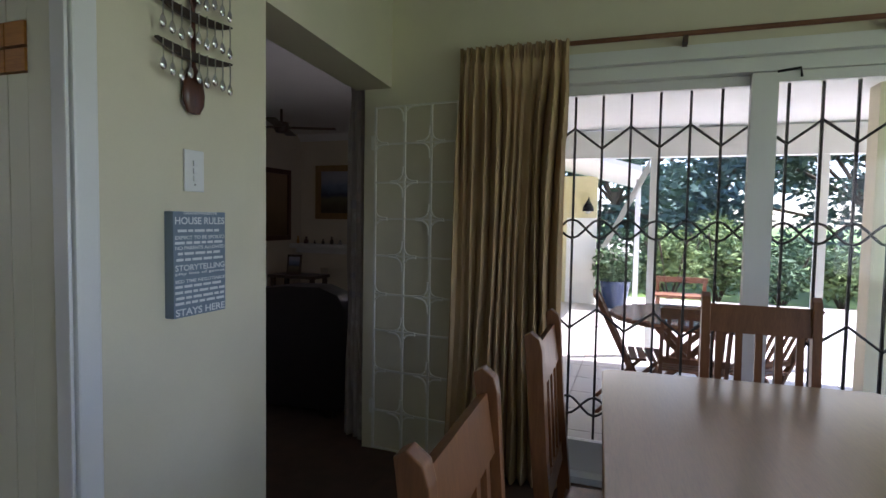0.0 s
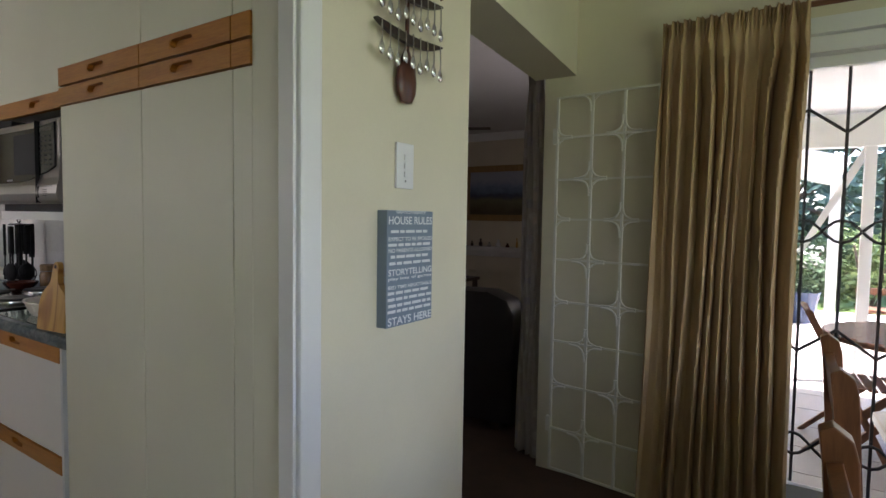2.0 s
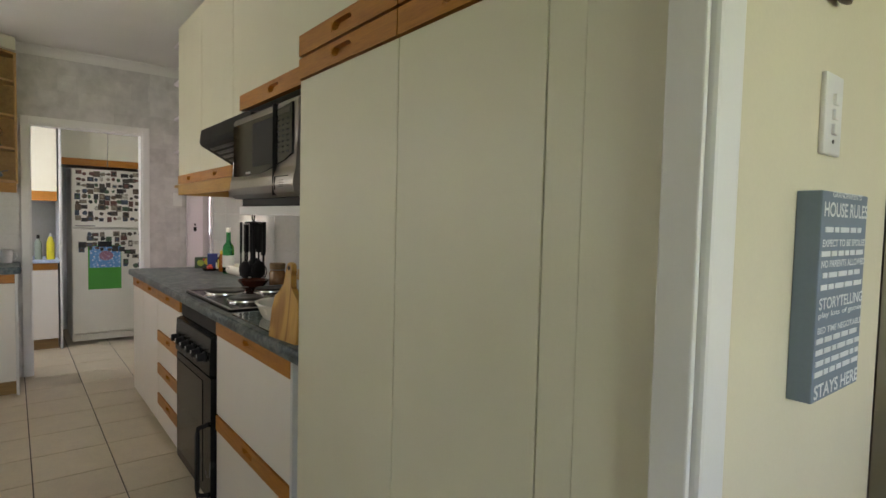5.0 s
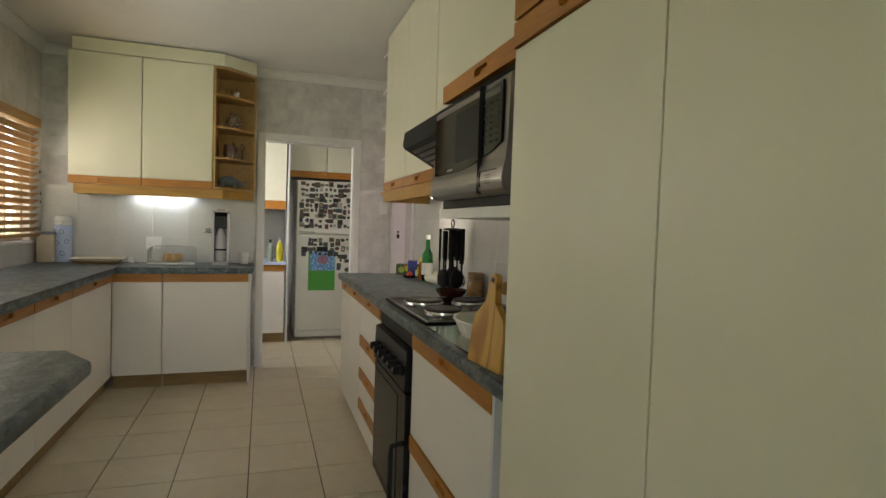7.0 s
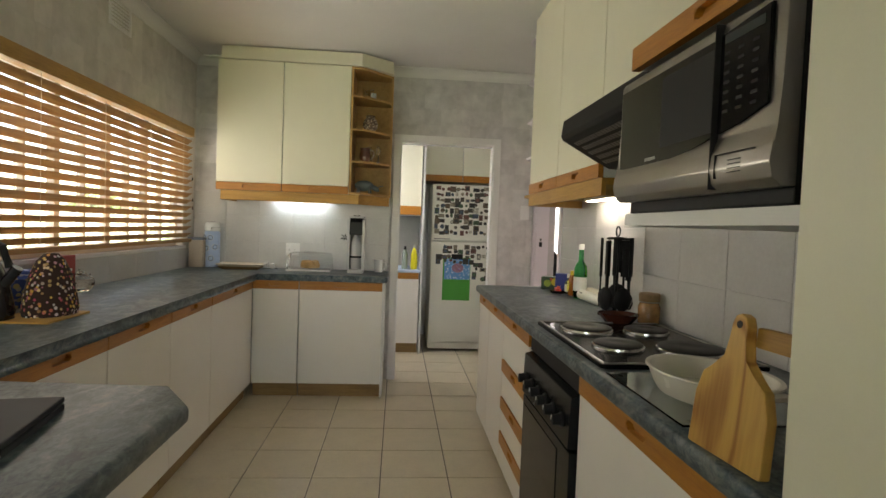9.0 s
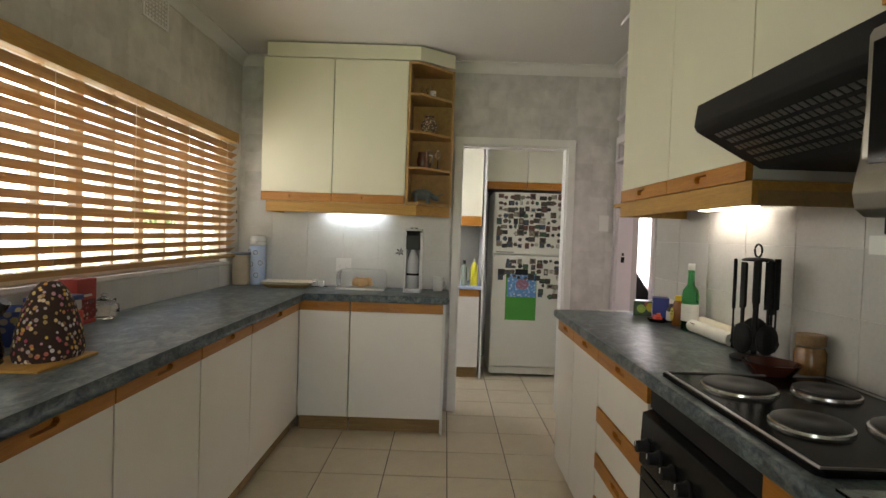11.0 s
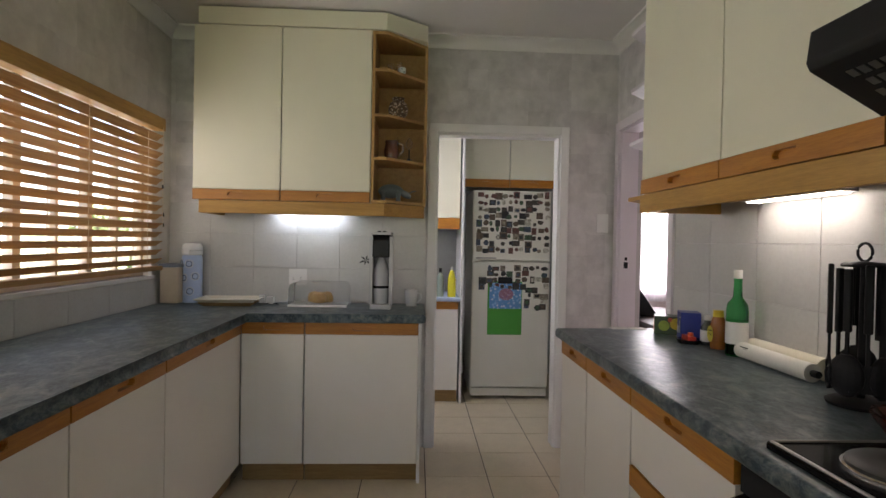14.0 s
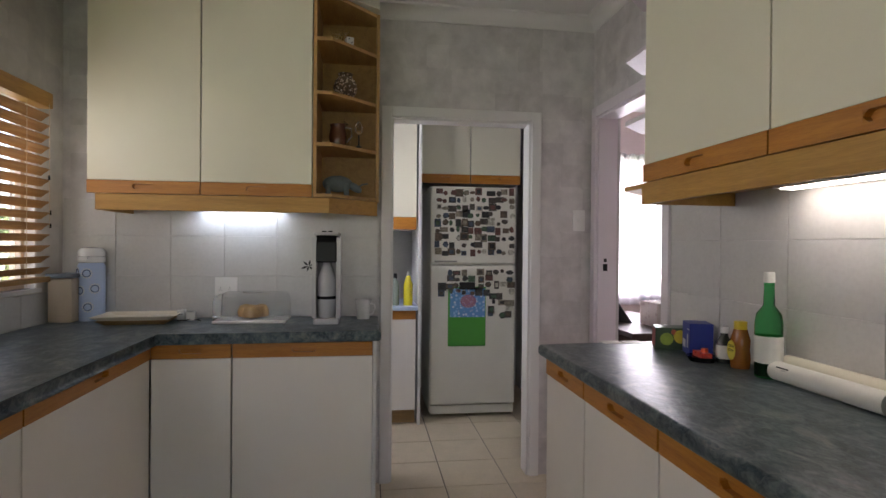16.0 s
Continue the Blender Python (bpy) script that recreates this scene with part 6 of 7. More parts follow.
def picture(m, w, h, label, fmat, cmat, f=0.07):
    ob = thing("framed_picture", m, label, "picture")
    for a in ((0, w, 0, f), (0, w, h - f, h)):
        part("frame_side", box(a[0], a[1], -0.035, -0.002, a[2], a[3], r=0.006), fmat, ob)
    for a in ((0, f), (w - f, w)):
        part("frame_side", box(a[0], a[1], -0.034, -0.002, f, h - f, r=0.006), fmat, ob)
    part("canvas", box(f, w - f, -0.012, -0.004, f, h - f), cmat, ob)
    return ob


SEA = canvas_mat("landscape_canvas", [(0.25, (0.07, 0.055, 0.03)), (0.5, (0.16, 0.14, 0.08)), (0.62, (0.05, 0.06, 0.10)), (0.85, (0.20, 0.25, 0.36)), (1.1, (0.35, 0.35, 0.42))])
WARM = canvas_mat("warm_canvas", [(0.2, (0.12, 0.07, 0.03)), (0.6, (0.22, 0.14, 0.07)), (1.0, (0.3, 0.2, 0.11))])
picture(pose(-4.58, LIV_N, 1.335), 1.15, 0.80, "landscape painting of hills and sky in a gilt frame", PICW[0], SEA, 0.09)
picture(pose(LIV_W, 6.15, 1.02, 0, 0, 90), 0.75, 1.02, "tall dim brown painting in a dark frame", PICW[1], WARM, 0.07)
fpl = thing("fireplace", pose(-4.4, LIV_N, 0), "painted fireplace with a white mantel shelf", "fireplace")
MANT = plain("mantel_white", (0.62, 0.60, 0.56), 0.5)
part("mantel_shelf", box(-0.45, 1.25, -0.30, -0.002, 0.90, 0.965, r=0.008), MANT, fpl)
part("mantel_moulding", box(-0.38, 1.18, -0.24, -0.002, 0.83, 0.90, r=0.01), MANT, fpl)
part("surround", boxes((-0.3, 0.02, -0.2, -0.002, 0, 0.83), (0.78, 1.1, -0.2, -0.002, 0, 0.83), (0.02, 0.78, -0.2, -0.002, 0.62, 0.83)), LIVING_WALL, fpl)
part("hearth", box(-0.3, 1.1, -0.45, -0.2, 0, 0.04), plain("slate_hearth", (0.06, 0.06, 0.06), 0.5), fpl)
rnd = random.Random(3)
for k in range(11):
    x = -4.8 + 0.145 * k
    r, h = rnd.uniform(0.015, 0.035), rnd.uniform(0.05, 0.16)
    o = thing("mantel_ornament", pose(x, LIV_N - 0.15, 0.9652), "small dim ornament on the mantel shelf", "ornament", "ornaments on the mantel")
    part("body", lathe([(0, 0), (r, 0), (r * 1.1, h * 0.4), (r * 0.45, h * 0.7), (r * 0.6, h), (0, h)], 14), rnd.choice([CUP_WHITE, CHROME, PELMET, DARK_WOOD, TERRA]), o, smooth=True)
arm = thing("armchair", pose(-2.36, 3.55, 0, 0, 0, 4), "large dark upholstered armchair seen from behind", "armchair")
UPH = plain("black_brown_leather", (0.016, 0.011, 0.010), 0.5, vary=0.25, scale=10)
part("back", prism([(-0.55, 0.05), (0.55, 0.05), (0.55, 0.76), (0.5, 0.85), (0.36, 0.90), (0.1, 0.89), (-0.25, 0.84), (-0.47, 0.8), (-0.55, 0.7)], -0.42, -0.2, "y", r=0.04), UPH, arm, smooth=True)
part("seat", box(-0.36, 0.36, -0.2, 0.42, 0.12, 0.45, r=0.04), UPH, arm, smooth=True)
for s in (-1, 1):
    part("arm", box(min(s * 0.36, s * 0.52), max(s * 0.36, s * 0.52), -0.2, 0.42, 0.12, 0.62, r=0.05), UPH, arm, smooth=True)
    for y in (-0.36, 0.36):
        part("foot", box(s * 0.42 - 0.03, s * 0.42 + 0.03, y - 0.03, y + 0.03, 0, 0.12), DARK_WOOD, arm)
st = thing("side_table", pose(-4.2, 6.2, 0), "dark side table with a small framed photograph", "side table")
part("top", box(-0.35, 0.35, -0.2, 0.2, 0.56, 0.60, r=0.005), DARK_WOOD, st)
for x in (-0.3, 0.3):
    for y in (-0.15, 0.15):
        part("leg", box(x - 0.025, x + 0.025, y - 0.025, y + 0.025, 0, 0.56), DARK_WOOD, st)
ph = thing("photo_frame", pose(-4.25, 6.15, 0.602, -10, 0, 10), "small dark photo frame on the side table", "photo frame")
part("frame", box(-0.1, 0.1, -0.012, 0.0, 0, 0.26), DARK_WOOD, ph)
part("photo", box(-0.075, 0.075, -0.014, -0.012, 0.03, 0.23), SEA, ph)
fan = thing("ceiling_fan", pose(-3.9, 5.4, 2.6), "dark ceiling fan at rest", "ceiling fan")
part("rod", tube([(0, 0, 0), (0, 0, -0.14)], 0.015, 8), DARK_WOOD, fan)
part("hub", lathe([(0, -0.28), (0.06, -0.27), (0.09, -0.22), (0.08, -0.15), (0, -0.14)], 20), DARK_WOOD, fan, smooth=True)
for k in range(4):
    part("blade", box(0.08, 0.62, -0.06, 0.06, -0.215, -0.205, m=pose(0, 0, 0, 0, 0, 25 + 90 * k)), DARK_WOOD, fan)

# living-room window behind the drape
lw = thing("window_2", pose(-1.442, 3.3, 0.9, 0, 0, 90), "living-room window", "window", kind="structure")
part("window_frame", boxes((0, 1.4, -0.02, 0.02, 0, 0.05), (0, 1.4, -0.02, 0.02, 1.15, 1.2), (0, 0.05, -0.02, 0.02, 0.05, 1.15), (1.35, 1.4, -0.02, 0.02, 0.05, 1.15), (0.68, 0.72, -0.02, 0.02, 0.05, 1.15)), WHITE_PAINT, lw)

# ---- side room seen through the right doorway ----
sw2 = thing("window_3", pose(-8.37, 2.2, 0.85, 0, 0, 90), "bright side-room window with white frame", "window", kind="structure")
part("window_frame", boxes((0, 1.4, 0, 0.04, 0, 0.05), (0, 1.4, 0, 0.04, 1.25, 1.3), (0, 0.05, 0, 0.04, 0.05, 1.25), (1.35, 1.4, 0, 0.04, 0.05, 1.25), (0.68, 0.72, 0, 0.04, 0.05, 1.25)), WHITE_PAINT, sw2)
NET, _nt, _nb = nodes_of("white_net", 0.9)
_tr = _nt.nodes.new("ShaderNodeBsdfTranslucent")
_tr.inputs[0].default_value = (0.9, 0.89, 0.9, 1)
_mx = _nt.nodes.new("ShaderNodeMixShader")
_mx.inputs[0].default_value = 0.7
_nb.inputs["Base Color"].default_value = (0.85, 0.84, 0.85, 1)
_nt.links.new(_nb.outputs[0], _mx.inputs[1])
_nt.links.new(_tr.outputs[0], _mx.inputs[2])
_nt.links.new(_mx.outputs[0], _nt.nodes["Material Output"].inputs[0])
# added sheet glows so the side-room window turns white and backlights the net
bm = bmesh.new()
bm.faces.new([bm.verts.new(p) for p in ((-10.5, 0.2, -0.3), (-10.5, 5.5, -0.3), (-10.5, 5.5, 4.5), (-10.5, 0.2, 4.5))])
solid("backdrop_west", bm, glow("white_backdrop_glow", (0.97, 0.96, 1.0), 1.4), "added glowing white sheet outside the side-room window")
drape("net_curtain", pose(-8.27, 2.15, 0.75, 0, 0, 90), 1.5, 1.45, 16, 0.015, NET, "white net curtain glowing with daylight", seed=9)
dk = thing("desk", pose(-7.3, 2.32, 0), "dark desk in the bright side room", "desk")
part("top", box(-0.6, 0.6, -0.3, 0.3, 0.70, 0.735, r=0.003), DARK_WOOD, dk)
for x in (-0.55, 0.55):
    part("leg", box(x - 0.03, x + 0.03, -0.27, 0.27, 0, 0.70), DARK_WOOD, dk)
sc = thing("desk_screen", pose(-7.25, 2.12, 0.735, 0, 0, 60), "dark folding screen standing on the desk", "screen")
part("panel", prism([(-0.16, 0.0), (0.16, 0.0), (-0.08, 0.36), (-0.16, 0.38)], -0.01, 0.01, "y", r=0.002), BLACK_MATT, sc)
bx2 = thing("paper_box", pose(-7.05, 2.4, 0.735), "white patterned box on the desk", "box")
part("carton", box(-0.12, 0.12, -0.08, 0.08, 0, 0.17, r=0.003), spotted("box_pattern", (0.6, 0.55, 0.52), [(0.7, 0.66, 0.66), (0.45, 0.35, 0.35), (0.65, 0.6, 0.55)], 30), bx2)

# ---- patio and garden ----
PALE = tile_mat("pale_patio_tile", (0.50, 0.46, 0.42), 0.5, 0.1)
solid("ground_patio", boxes((-1.4, 6.0, 2.99, 11.6, -0.3, PATIO - 0.008)), plain("sandy_joint", (0.30, 0.26, 0.22), 0.9, vary=0.15, scale=20), "sandy joints under the patio paving", "structure")
GRASS = plain("lawn_grass", (0.10, 0.17, 0.03), 0.95, vary=0.5, scale=0.8, fine=60, relief=1.0)
bm = bmesh.new()
for a, b, c, d in ((-400, 400, 11.6, 400), (-400, -1.4, 7.3, 11.6), (6.0, 400, 3.0, 11.6), (-400, 400, -400, -6.2), (2.8, 400, -6.2, -2.6), (-400, -16, -6.2, -2.6), (2.8, 400, -2.6, 3.0), (-400, -8.5, -2.6, 7.3)):
    bm.faces.new([bm.verts.new(p) for p in ((a, c, -0.35), (b, c, -0.35), (b, d, -0.35), (a, d, -0.35))])
solid("ground", bm, GRASS, "sunlit lawn reaching to the horizon")
solid("pavement_south", boxes((-16, 2.8, -6.2, -2.52, -0.5, -0.34), (-16, -2.32, -2.52, -1.37, -0.5, -0.34)), plain("pale_concrete", (0.52, 0.49, 0.44), 0.8, vary=0.1, scale=3), "pale sunlit concrete terrace outside the kitchen")
VWHITE = plain("veranda_white", (0.78, 0.78, 0.77), 0.6, vary=0.03)
bm = boxes((-1.48, 4.4, 2.99, 6.62, 2.40, 2.46))
solid("patio_ceiling", bm, VWHITE, "white boarded veranda ceiling")
roof = thing("veranda_frame", pose(0, 6.5, PATIO), "white painted veranda posts and beam", "veranda")
part("beam", box(-1.45, 4.4, -0.07, 0.07, 2.20, 2.50), VWHITE, roof)
for x in (0.18, 1.76, 3.6):
    part("post", box(x - 0.045, x + 0.045, -0.045, 0.045, 0, 2.20, r=0.004), VWHITE, roof)
part("brace", prism([(0.13, 2.2), (0.13, 2.05), (-0.30, 1.2), (-0.36, 1.2)], -0.02, 0.02, "y"), VWHITE, roof)
hw = thing("house_wing", pose(-1.1, 8.0, PATIO), "pale yellow house wing with white eaves beyond the patio", "house")
YW = plain("pale_yellow_plaster", (0.66, 0.60, 0.36), 0.8, vary=0.05)
part("wall", boxes((-1.4, 0.42, 2.2, 2.35, 0, 2.3), (-1.4, -0.3, -0.6, 2.2, 0, 2.3)), YW, hw)
part("white_wall_base", boxes((-0.1, 0.43, 2.19, 2.2, 0, 1.55)), VWHITE, hw)
part("roof", prism([(-0.9, 2.62), (1.15, 2.08), (1.15, 2.14), (-0.9, 2.70)], -1.2, 2.6, "y"), VWHITE, hw)
for y in (0.2, 1.5):
    part("eaves_post", box(1.08, 1.15, y, y + 0.07, 0, 2.1), VWHITE, hw)
wl = thing("wall_lamp", pose(-0.82, 10.18, 1.55), "dark bell-shaped wall lamp on the house wing", "wall lamp")
part("bracket", tube([(0, 0.01, 0.2), (0, -0.06, 0.24), (0, -0.12, 0.2)], 0.012, 8), BLACK_MATT, wl)
part("shade", lathe([(0.1, 0.0), (0.09, 0.08), (0.04, 0.16), (0.02, 0.2), (0, 0.2)], 18, None, (0, -0.12, 0.0)), BLACK_MATT, wl, smooth=True)
part("bulb", lathe([(0, -0.05), (0.05, -0.02), (0.05, 0.03), (0, 0.05)], 14, None, (0, -0.12, 0)), CUP_WHITE, wl, smooth=True)
pw = thing("side_wall", pose(2.05, 4.9, PATIO), "pale plastered veranda wall at the patio side", "wall")
part("plaster", box(-0.42, 1.8, -0.1, 0.1, 0, 2.52), plain("cream_plaster", (0.70, 0.64, 0.48), 0.8, vary=0.05), pw)

# round patio table and folding chairs
pt = thing("patio_table", pose(0.42, 4.85, PATIO), "round slatted teak patio table", "table")
# varnished teak, its colour lightened to stand in for reflected sky
TEAK_SHEEN = wood("varnished_teak_sky_sheen", (0.20, 0.09, 0.05), (0.32, 0.16, 0.09), 0.2, (3, 30, 30))
for k in range(11):
    y = -0.55 + 0.1 * k
    w = math.sqrt(max(0.02, 0.58 ** 2 - (y + 0.045) ** 2))
    part("slat", box(-w, w, y + 0.003, y + 0.097, 0.715, 0.74), TEAK_SHEEN, pt)
part("rim", tube([(0.58 * math.cos(k * 0.2618), 0.58 * math.sin(k * 0.2618), 0.72) for k in range(24)], 0.02, 6, closed=True), TEAK, pt)
for s in (-1, 1):
    part("leg", prism([(-0.42, 0), (-0.36, 0), (0.30, 0.71), (0.24, 0.71)], s * 0.2 - 0.02, s * 0.2 + 0.02, "y"), TEAK, pt)
    part("leg", prism([(0.42, 0), (0.36, 0), (-0.30, 0.71), (-0.24, 0.71)], s * 0.25 - 0.02, s * 0.25 + 0.02, "y"), TEAK, pt)


def patio_chair(m):
    ob = thing("patio_chair", m, "slatted folding teak chair on the patio", "chair", "chairs round the patio table")
    for s in (-0.22, 0.20):
        part("back_post", prism([(0.30, 0), (0.34, 0), (-0.10, 0.92), (-0.14, 0.92)], s, s + 0.025, "y"), TEAK, ob)
        part("front_leg", prism([(-0.12, 0), (-0.08, 0), (0.36, 0.44), (0.32, 0.44)], s + 0.03, s + 0.05, "y"), TEAK, ob)
    part("top_rail", prism([(-0.10, 0.84), (-0.145, 0.92), (-0.12, 0.93), (-0.075, 0.85)], -0.2, 0.2, "y"), TEAK, ob)
    part("low_rail", prism([(0.075, 0.50), (0.055, 0.54), (0.075, 0.55), (0.095, 0.51)], -0.2, 0.2, "y"), TEAK, ob)
    for k in range(6):
        y = -0.17 + 0.068 * k
        part("slat", prism([(0.06, 0.54), (-0.085, 0.85), (-0.075, 0.855), (0.07, 0.545)], y - 0.012, y + 0.012, "y"), TEAK, ob)
    for k in range(5):
        part("seat_slat", box(0.08 + 0.065 * k, 0.13 + 0.065 * k, -0.2, 0.22, 0.44, 0.455), TEAK, ob)
    return ob


pc = patio_chair(pose(0.42, 4.05, PATIO, 0, 0, 88))
copy_thing(pc, pose(-0.15, 4.55, PATIO, 0, 0, 4))
copy_thing(pc, pose(0.95, 4.2, PATIO, 0, 0, 128))
bench = thing("garden_bench", pose(0.30, 8.9, PATIO), "wooden garden bench beyond the patio", "bench")
part("seat", box(0, 0.75, -0.2, 0.2, 0.38, 0.42), TEAK, bench)
part("top_rail", box(0, 0.75, 0.18, 0.22, 0.58, 0.66), TEAK, bench)
for x in (0.02, 0.68):
    part("leg", box(x, x + 0.05, -0.2, -0.15, 0, 0.40), TEAK, bench)
    part("leg", box(x, x + 0.05, 0.17, 0.22, 0, 0.62), TEAK, bench)

# added sheet that glows to whiten the view beyond the kitchen window
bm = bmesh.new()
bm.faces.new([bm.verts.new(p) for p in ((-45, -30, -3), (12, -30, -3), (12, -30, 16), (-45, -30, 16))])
solid("backdrop", bm, glow("pale_backdrop_glow", (1.0, 0.98, 0.9), 0.75), "added glowing sheet that whitens the view outside the kitchen window")
# foliage
# the brightest leaf tone has sunlight put into its colour
LEAFS = [plain("leaf_dark", (0.075, 0.12, 0.10), 0.8, vary=0.4, scale=2), plain("leaf_mid", (0.10, 0.15, 0.08), 0.8, vary=0.4, scale=2), plain("leaf_sunlit_tone", (0.20, 0.26, 0.10), 0.8, vary=0.35, scale=2), plain("leaf_blue", (0.09, 0.145, 0.145), 0.8, vary=0.35, scale=2)]
for one in LEAFS:
    one.node_tree.nodes["Principled BSDF"].inputs["Specular IOR Level"].default_value = 0.15
BARK = plain("bark", (0.09, 0.06, 0.04), 0.9, vary=0.35, scale=12, relief=0.8)


def leaves(bm, c, r, n, size, rnd):
    for _ in range(n):
        d = Vector((rnd.gauss(0, 1), rnd.gauss(0, 1), rnd.gauss(0, 1))).normalized() * (rnd.random() ** 0.45)
        p = Vector(c) + Vector((d.x * r[0], d.y * r[1], d.z * r[2]))
        u = Vector((rnd.gauss(0, 1), rnd.gauss(0, 1), rnd.gauss(0, 0.5))).normalized()
        w = u.cross(Vector((rnd.gauss(0, 1), rnd.gauss(0, 1), rnd.gauss(0, 1)))).normalized()
        s = size * rnd.uniform(0.6, 1.3)
        bm.faces.new([bm.verts.new(p + q) for q in (-u * s, w * s * 0.4, u * s, -w * s * 0.4)])


def tree(x, y, h, spread, mat, seed, label, size=0.15, n=7500):
    rnd = random.Random(seed)
    ob = thing("tree", pose(x, y, -0.35), label, "tree")
    bm = tube([(0, 0, 0), (0.05, 0.02, h * 0.2), (-0.03, 0.05, h * 0.42)], 0.16, 10)
    tips = []
    for k in range(9):
        a, q = k * 0.7 + rnd.uniform(-0.2, 0.2), rnd.uniform(0.45, 1.0)
        tip = (spread * q * math.cos(a), spread * q * math.sin(a), h * rnd.uniform(0.22, 0.95))
        tube([(-0.02, 0.04, h * 0.34), (tip[0] * 0.5, tip[1] * 0.5, (h * 0.36 + tip[2]) / 2), tip], 0.05, 6, bm)
        tips.append(tip)
    part("trunk", bm, BARK, ob)
    bm = bmesh.new()
    for tip in tips + [(0, 0, h * 0.8), (0, 0, h * 0.55)]:
        for _ in range(4):
            c = [tip[0] + rnd.gauss(0, spread * 0.16), tip[1] + rnd.gauss(0, spread * 0.16), tip[2] + rnd.gauss(0, h * 0.07)]
            leaves(bm, c, [spread * rnd.uniform(0.2, 0.38)] * 2 + [h * rnd.uniform(0.07, 0.13)], n // 44, size, rnd)
    me = part("crown", bm, mat, ob)
    return ob


tree(-0.6, 17.0, 6.5, 3.0, LEAFS[0], 1, "large dark-leaved garden tree behind the patio")
tree(2.4, 18.5, 7.0, 3.2, LEAFS[3], 2, "large blue-green garden tree behind the patio")
tree(5.6, 16.5, 6.0, 2.8, LEAFS[0], 3, "large dark-leaved garden tree behind the patio")
tree(9.5, 19.0, 6.5, 3.0, LEAFS[3], 4, "large blue-green garden tree behind the patio")
tree(-5.0, 22.0, 7.0, 3.4, LEAFS[1], 5, "leafy green garden tree in the distance")
tree(13.5, 24.0, 8.0, 4.0, LEAFS[1], 6, "leafy green garden tree in the distance")


def shrub(x, y, r, h, mat, seed, label, n=2600, size=0.07, base=-0.35):
    rnd = random.Random(seed)
    ob = thing("shrub", pose(x, y, base), label, "shrub")
    bm = bmesh.new()
    for k in range(6):
        a = k * 1.05
        tube([(0, 0, 0), (r * 0.3 * math.cos(a), r * 0.3 * math.sin(a), h * 0.4), (r * 0.6 * math.cos(a), r * 0.6 * math.sin(a), h * 0.8)], 0.02, 5, bm)
    part("stems", bm, BARK, ob)
    bm = bmesh.new()
    for k in range(12):
        a, q = rnd.uniform(0, 6.28), rnd.uniform(0, 0.75)
        leaves(bm, (r * q * math.cos(a), r * q * math.sin(a), h * rnd.uniform(0.3, 0.85)), [r * 0.42, r * 0.42, h * 0.24], n // 12, size, rnd)
    part("crown", bm, mat, ob)
    return ob


for k, (x, y, r, h, c) in enumerate(((-0.3, 12.8, 0.9, 1.5, 1), (0.7, 12.4, 0.9, 1.7, 2), (1.7, 13.0, 1.0, 1.9, 2), (2.8, 12.6, 1.0, 1.4, 1), (3.9, 12.9, 1.1, 1.6, 2), (5.2, 12.5, 1.1, 1.5, 2), (-1.6, 12.9, 1.0, 1.9, 1), (6.6, 13.0, 1.2, 1.8, 1))):
    shrub(x, y, r, h, LEAFS[c], 20 + k, "leafy garden shrub with sunlight put into its leaf colour" if c == 2 else "dense green garden shrub")
for k, (x, y, r, h, c) in enumerate(((-8.6, -7.0, 1.3, 1.5, 2), (-6.8, -7.4, 1.0, 1.0, 1), (-10.6, -7.6, 1.4, 2.1, 2), (-5.2, -7.2, 1.2, 1.4, 2), (-13.8, -7.0, 1.2, 1.2, 2), (-17.5, -7.5, 1.6, 2.4, 2), (-3.6, -7.4, 1.2, 1.1, 1))):
    shrub(x, y, r, h, LEAFS[c], 40 + k, "sunlit shrub outside the kitchen window", size=0.09)
po = thing("plant_pot", pose(-0.32, 9.95, PATIO), "dark blue glazed pot with a flowering shrub", "plant pot")
part("pot", lathe([(0, 0), (0.18, 0), (0.27, 0.45), (0.29, 0.47), (0.25, 0.47), (0.2, 0.4), (0, 0.4)], 24), plain("blue_glazed_pot", (0.03, 0.05, 0.11), 0.25), po, smooth=True)
bm = bmesh.new()
leaves(bm, (0, 0, 0.75), (0.42, 0.42, 0.36), 900, 0.06, random.Random(8))
part("foliage", bm, LEAFS[1], po)
bm = bmesh.new()
leaves(bm, (0, 0, 0.95), (0.42, 0.42, 0.25), 120, 0.05, random.Random(9))
part("blossom", bm, plain("white_blossom", (0.75, 0.72, 0.68), 0.6), po)

# ---- tiles ----


def tile_field(parent, mat, w, h, t, places, turn, gap=0.003):
    """One bevelled tile mesh, shared by every place."""
    bm = box(-w / 2 + gap, w / 2 - gap, -h / 2 + gap, h / 2 - gap, 0, t, r=0.0012)
    first = mesh_ob("tile", bm, mat)
    for k, (m, cut) in enumerate(places):
        o = first if k == 0 else first.copy()
        if k:
            scene.collection.objects.link(o)
        o.parent = parent
        o.matrix_local = m @ turn @ Matrix.Diagonal((cut[0], cut[1], 1, 1))


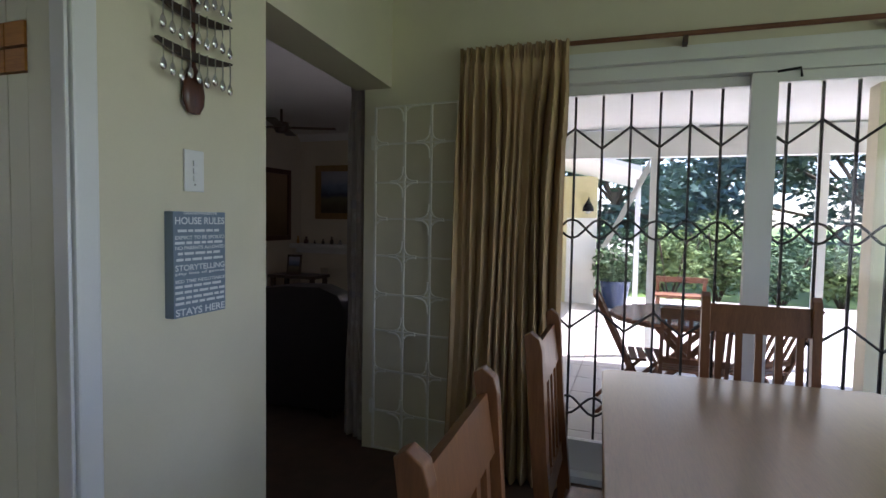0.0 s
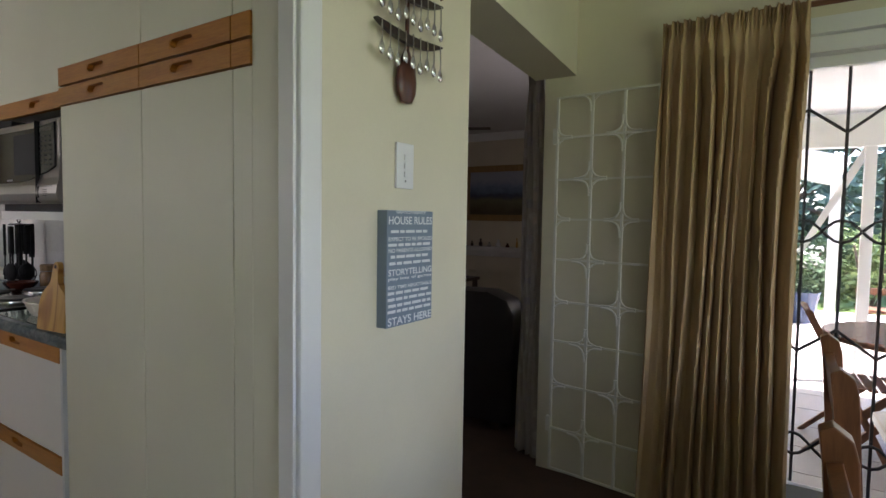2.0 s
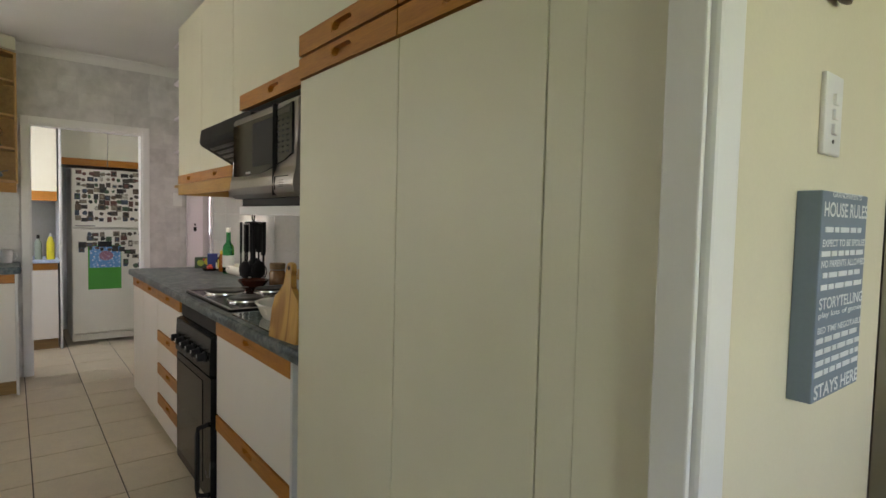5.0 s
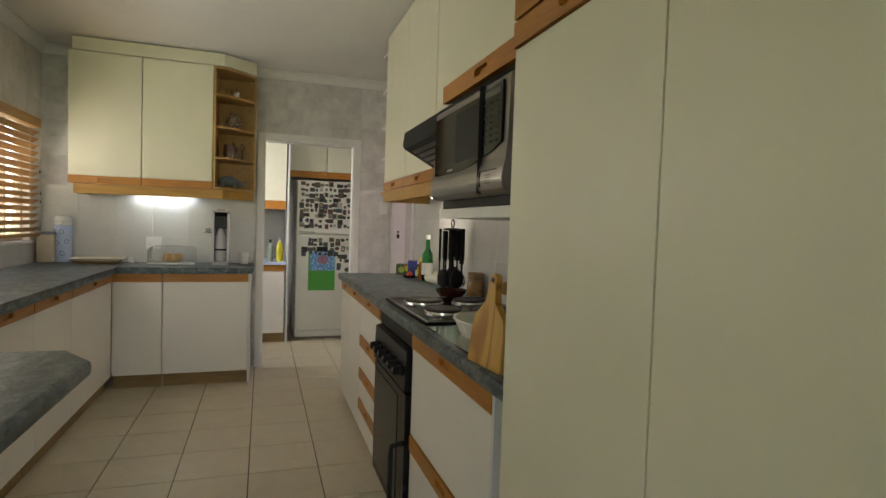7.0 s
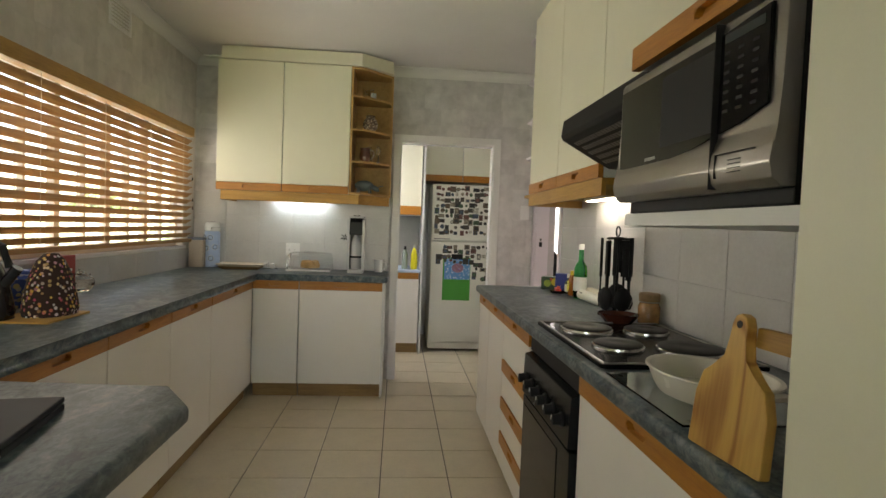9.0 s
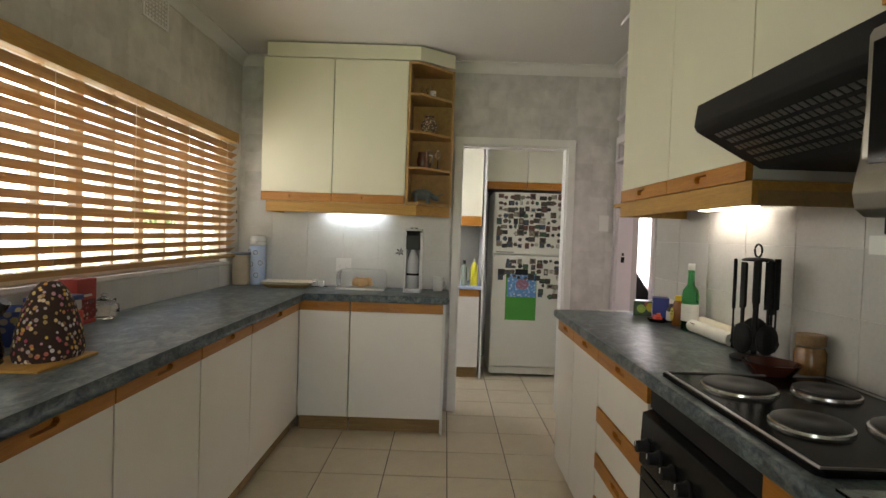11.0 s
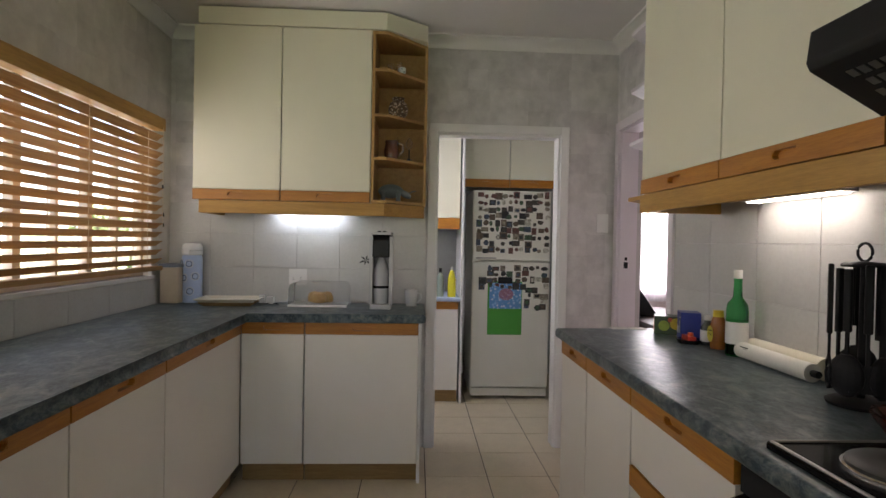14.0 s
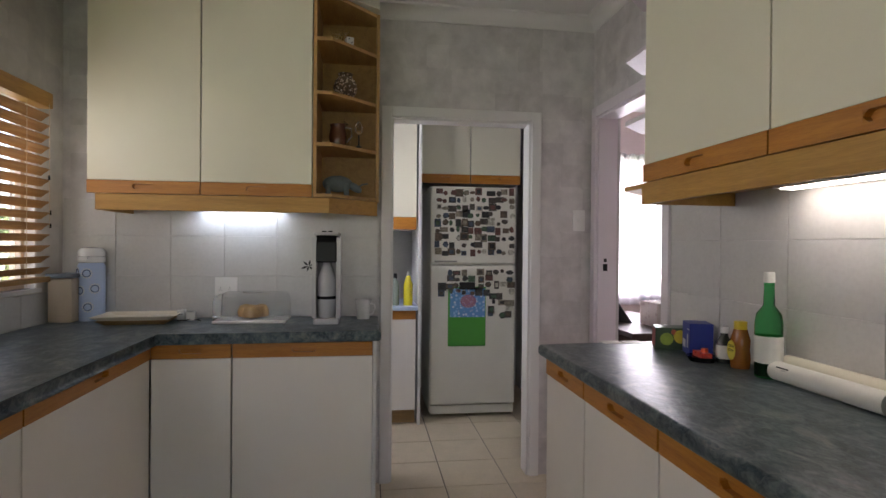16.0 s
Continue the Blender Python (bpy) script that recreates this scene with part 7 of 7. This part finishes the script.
fl_ob = bpy.data.objects["floor_kitchen_bed"]
spots = []
for i in range(18):
    for j in range(8):
        x, y = -2.235 - 0.347 * i, -0.865 + 0.35 * j
        spots.append((pose(x, y, -0.0065, 0, 0, 0), (1, 1)))
tile_field(fl_ob, FLOOR_TILE, 0.347, 0.35, 0.0065, spots, Matrix.Identity(4), 0.0028)


def wall_tiles(wall_ob, along, u0, u1, z0, z1, w, h, off, face, shift):
    """Tiles laid in rows on a wall face; along: the axis they run on."""
    spots = []
    n0, n1 = math.floor((u0 - shift) / w), math.ceil((u1 - shift) / w)
    for k in range(n0, n1):
        a, b = max(u0, shift + k * w), min(u1, shift + (k + 1) * w)
        if b - a < 0.03:
            continue
        for lo, hi in rows_of:
            c, d = max(z0, lo), min(z1, hi)
            if d - c > 0.02:
                m = pose(off, (a + b) / 2, (c + d) / 2) if along == "y" else pose((a + b) / 2, off, (c + d) / 2)
                spots.append((m, ((b - a) / w, (d - c) / h)))
    tile_field(wall_ob, WALL_TILE, w, h, 0.006, spots, face, 0.0014)


rows_of = [(0.925, 1.137), (1.137, 1.345), (1.345, 1.553)]
FACE_EAST = Matrix(((0, 0, 1, 0), (1, 0, 0, 0), (0, 1, 0, 0), (0, 0, 0, 1)))
FACE_SOUTH = Matrix(((1, 0, 0, 0), (0, 0, -1, 0), (0, 1, 0, 0), (0, 0, 0, 1)))
FACE_NORTH = Matrix(((-1, 0, 0, 0), (0, 0, 1, 0), (0, 1, 0, 0), (0, 0, 0, 1)))
wall_tiles(WALL_WEST, "y", SOUTH + 0.007, 0.352, 0.916, 1.53, 0.267, 0.208, FAR, FACE_EAST, -0.995)
rows_of = [(0.91, 1.12), (1.12, 1.333), (1.333, 1.546)]
wall_tiles(WALL_NORTH, "x", -5.515, -2.45, 0.916, 1.53, 0.325, 0.212, NORTH, FACE_SOUTH, -5.155)
rows_of = [(0.916, 1.066)]
wall_tiles(WALL_SOUTH, "x", FAR + 0.007, -3.02, 0.916, 1.066, 0.325, 0.15, SOUTH, FACE_NORTH, -6.3)

pat = bpy.data.objects["ground_patio"]
spots = [(pose(-1.17 + 0.46 * i, 3.25 + 0.46 * j, PATIO - 0.008), (1, 1)) for i in range(12) for j in range(18)]
tile_field(pat, PALE, 0.46, 0.46, 0.008, spots, Matrix.Identity(4), 0.004)
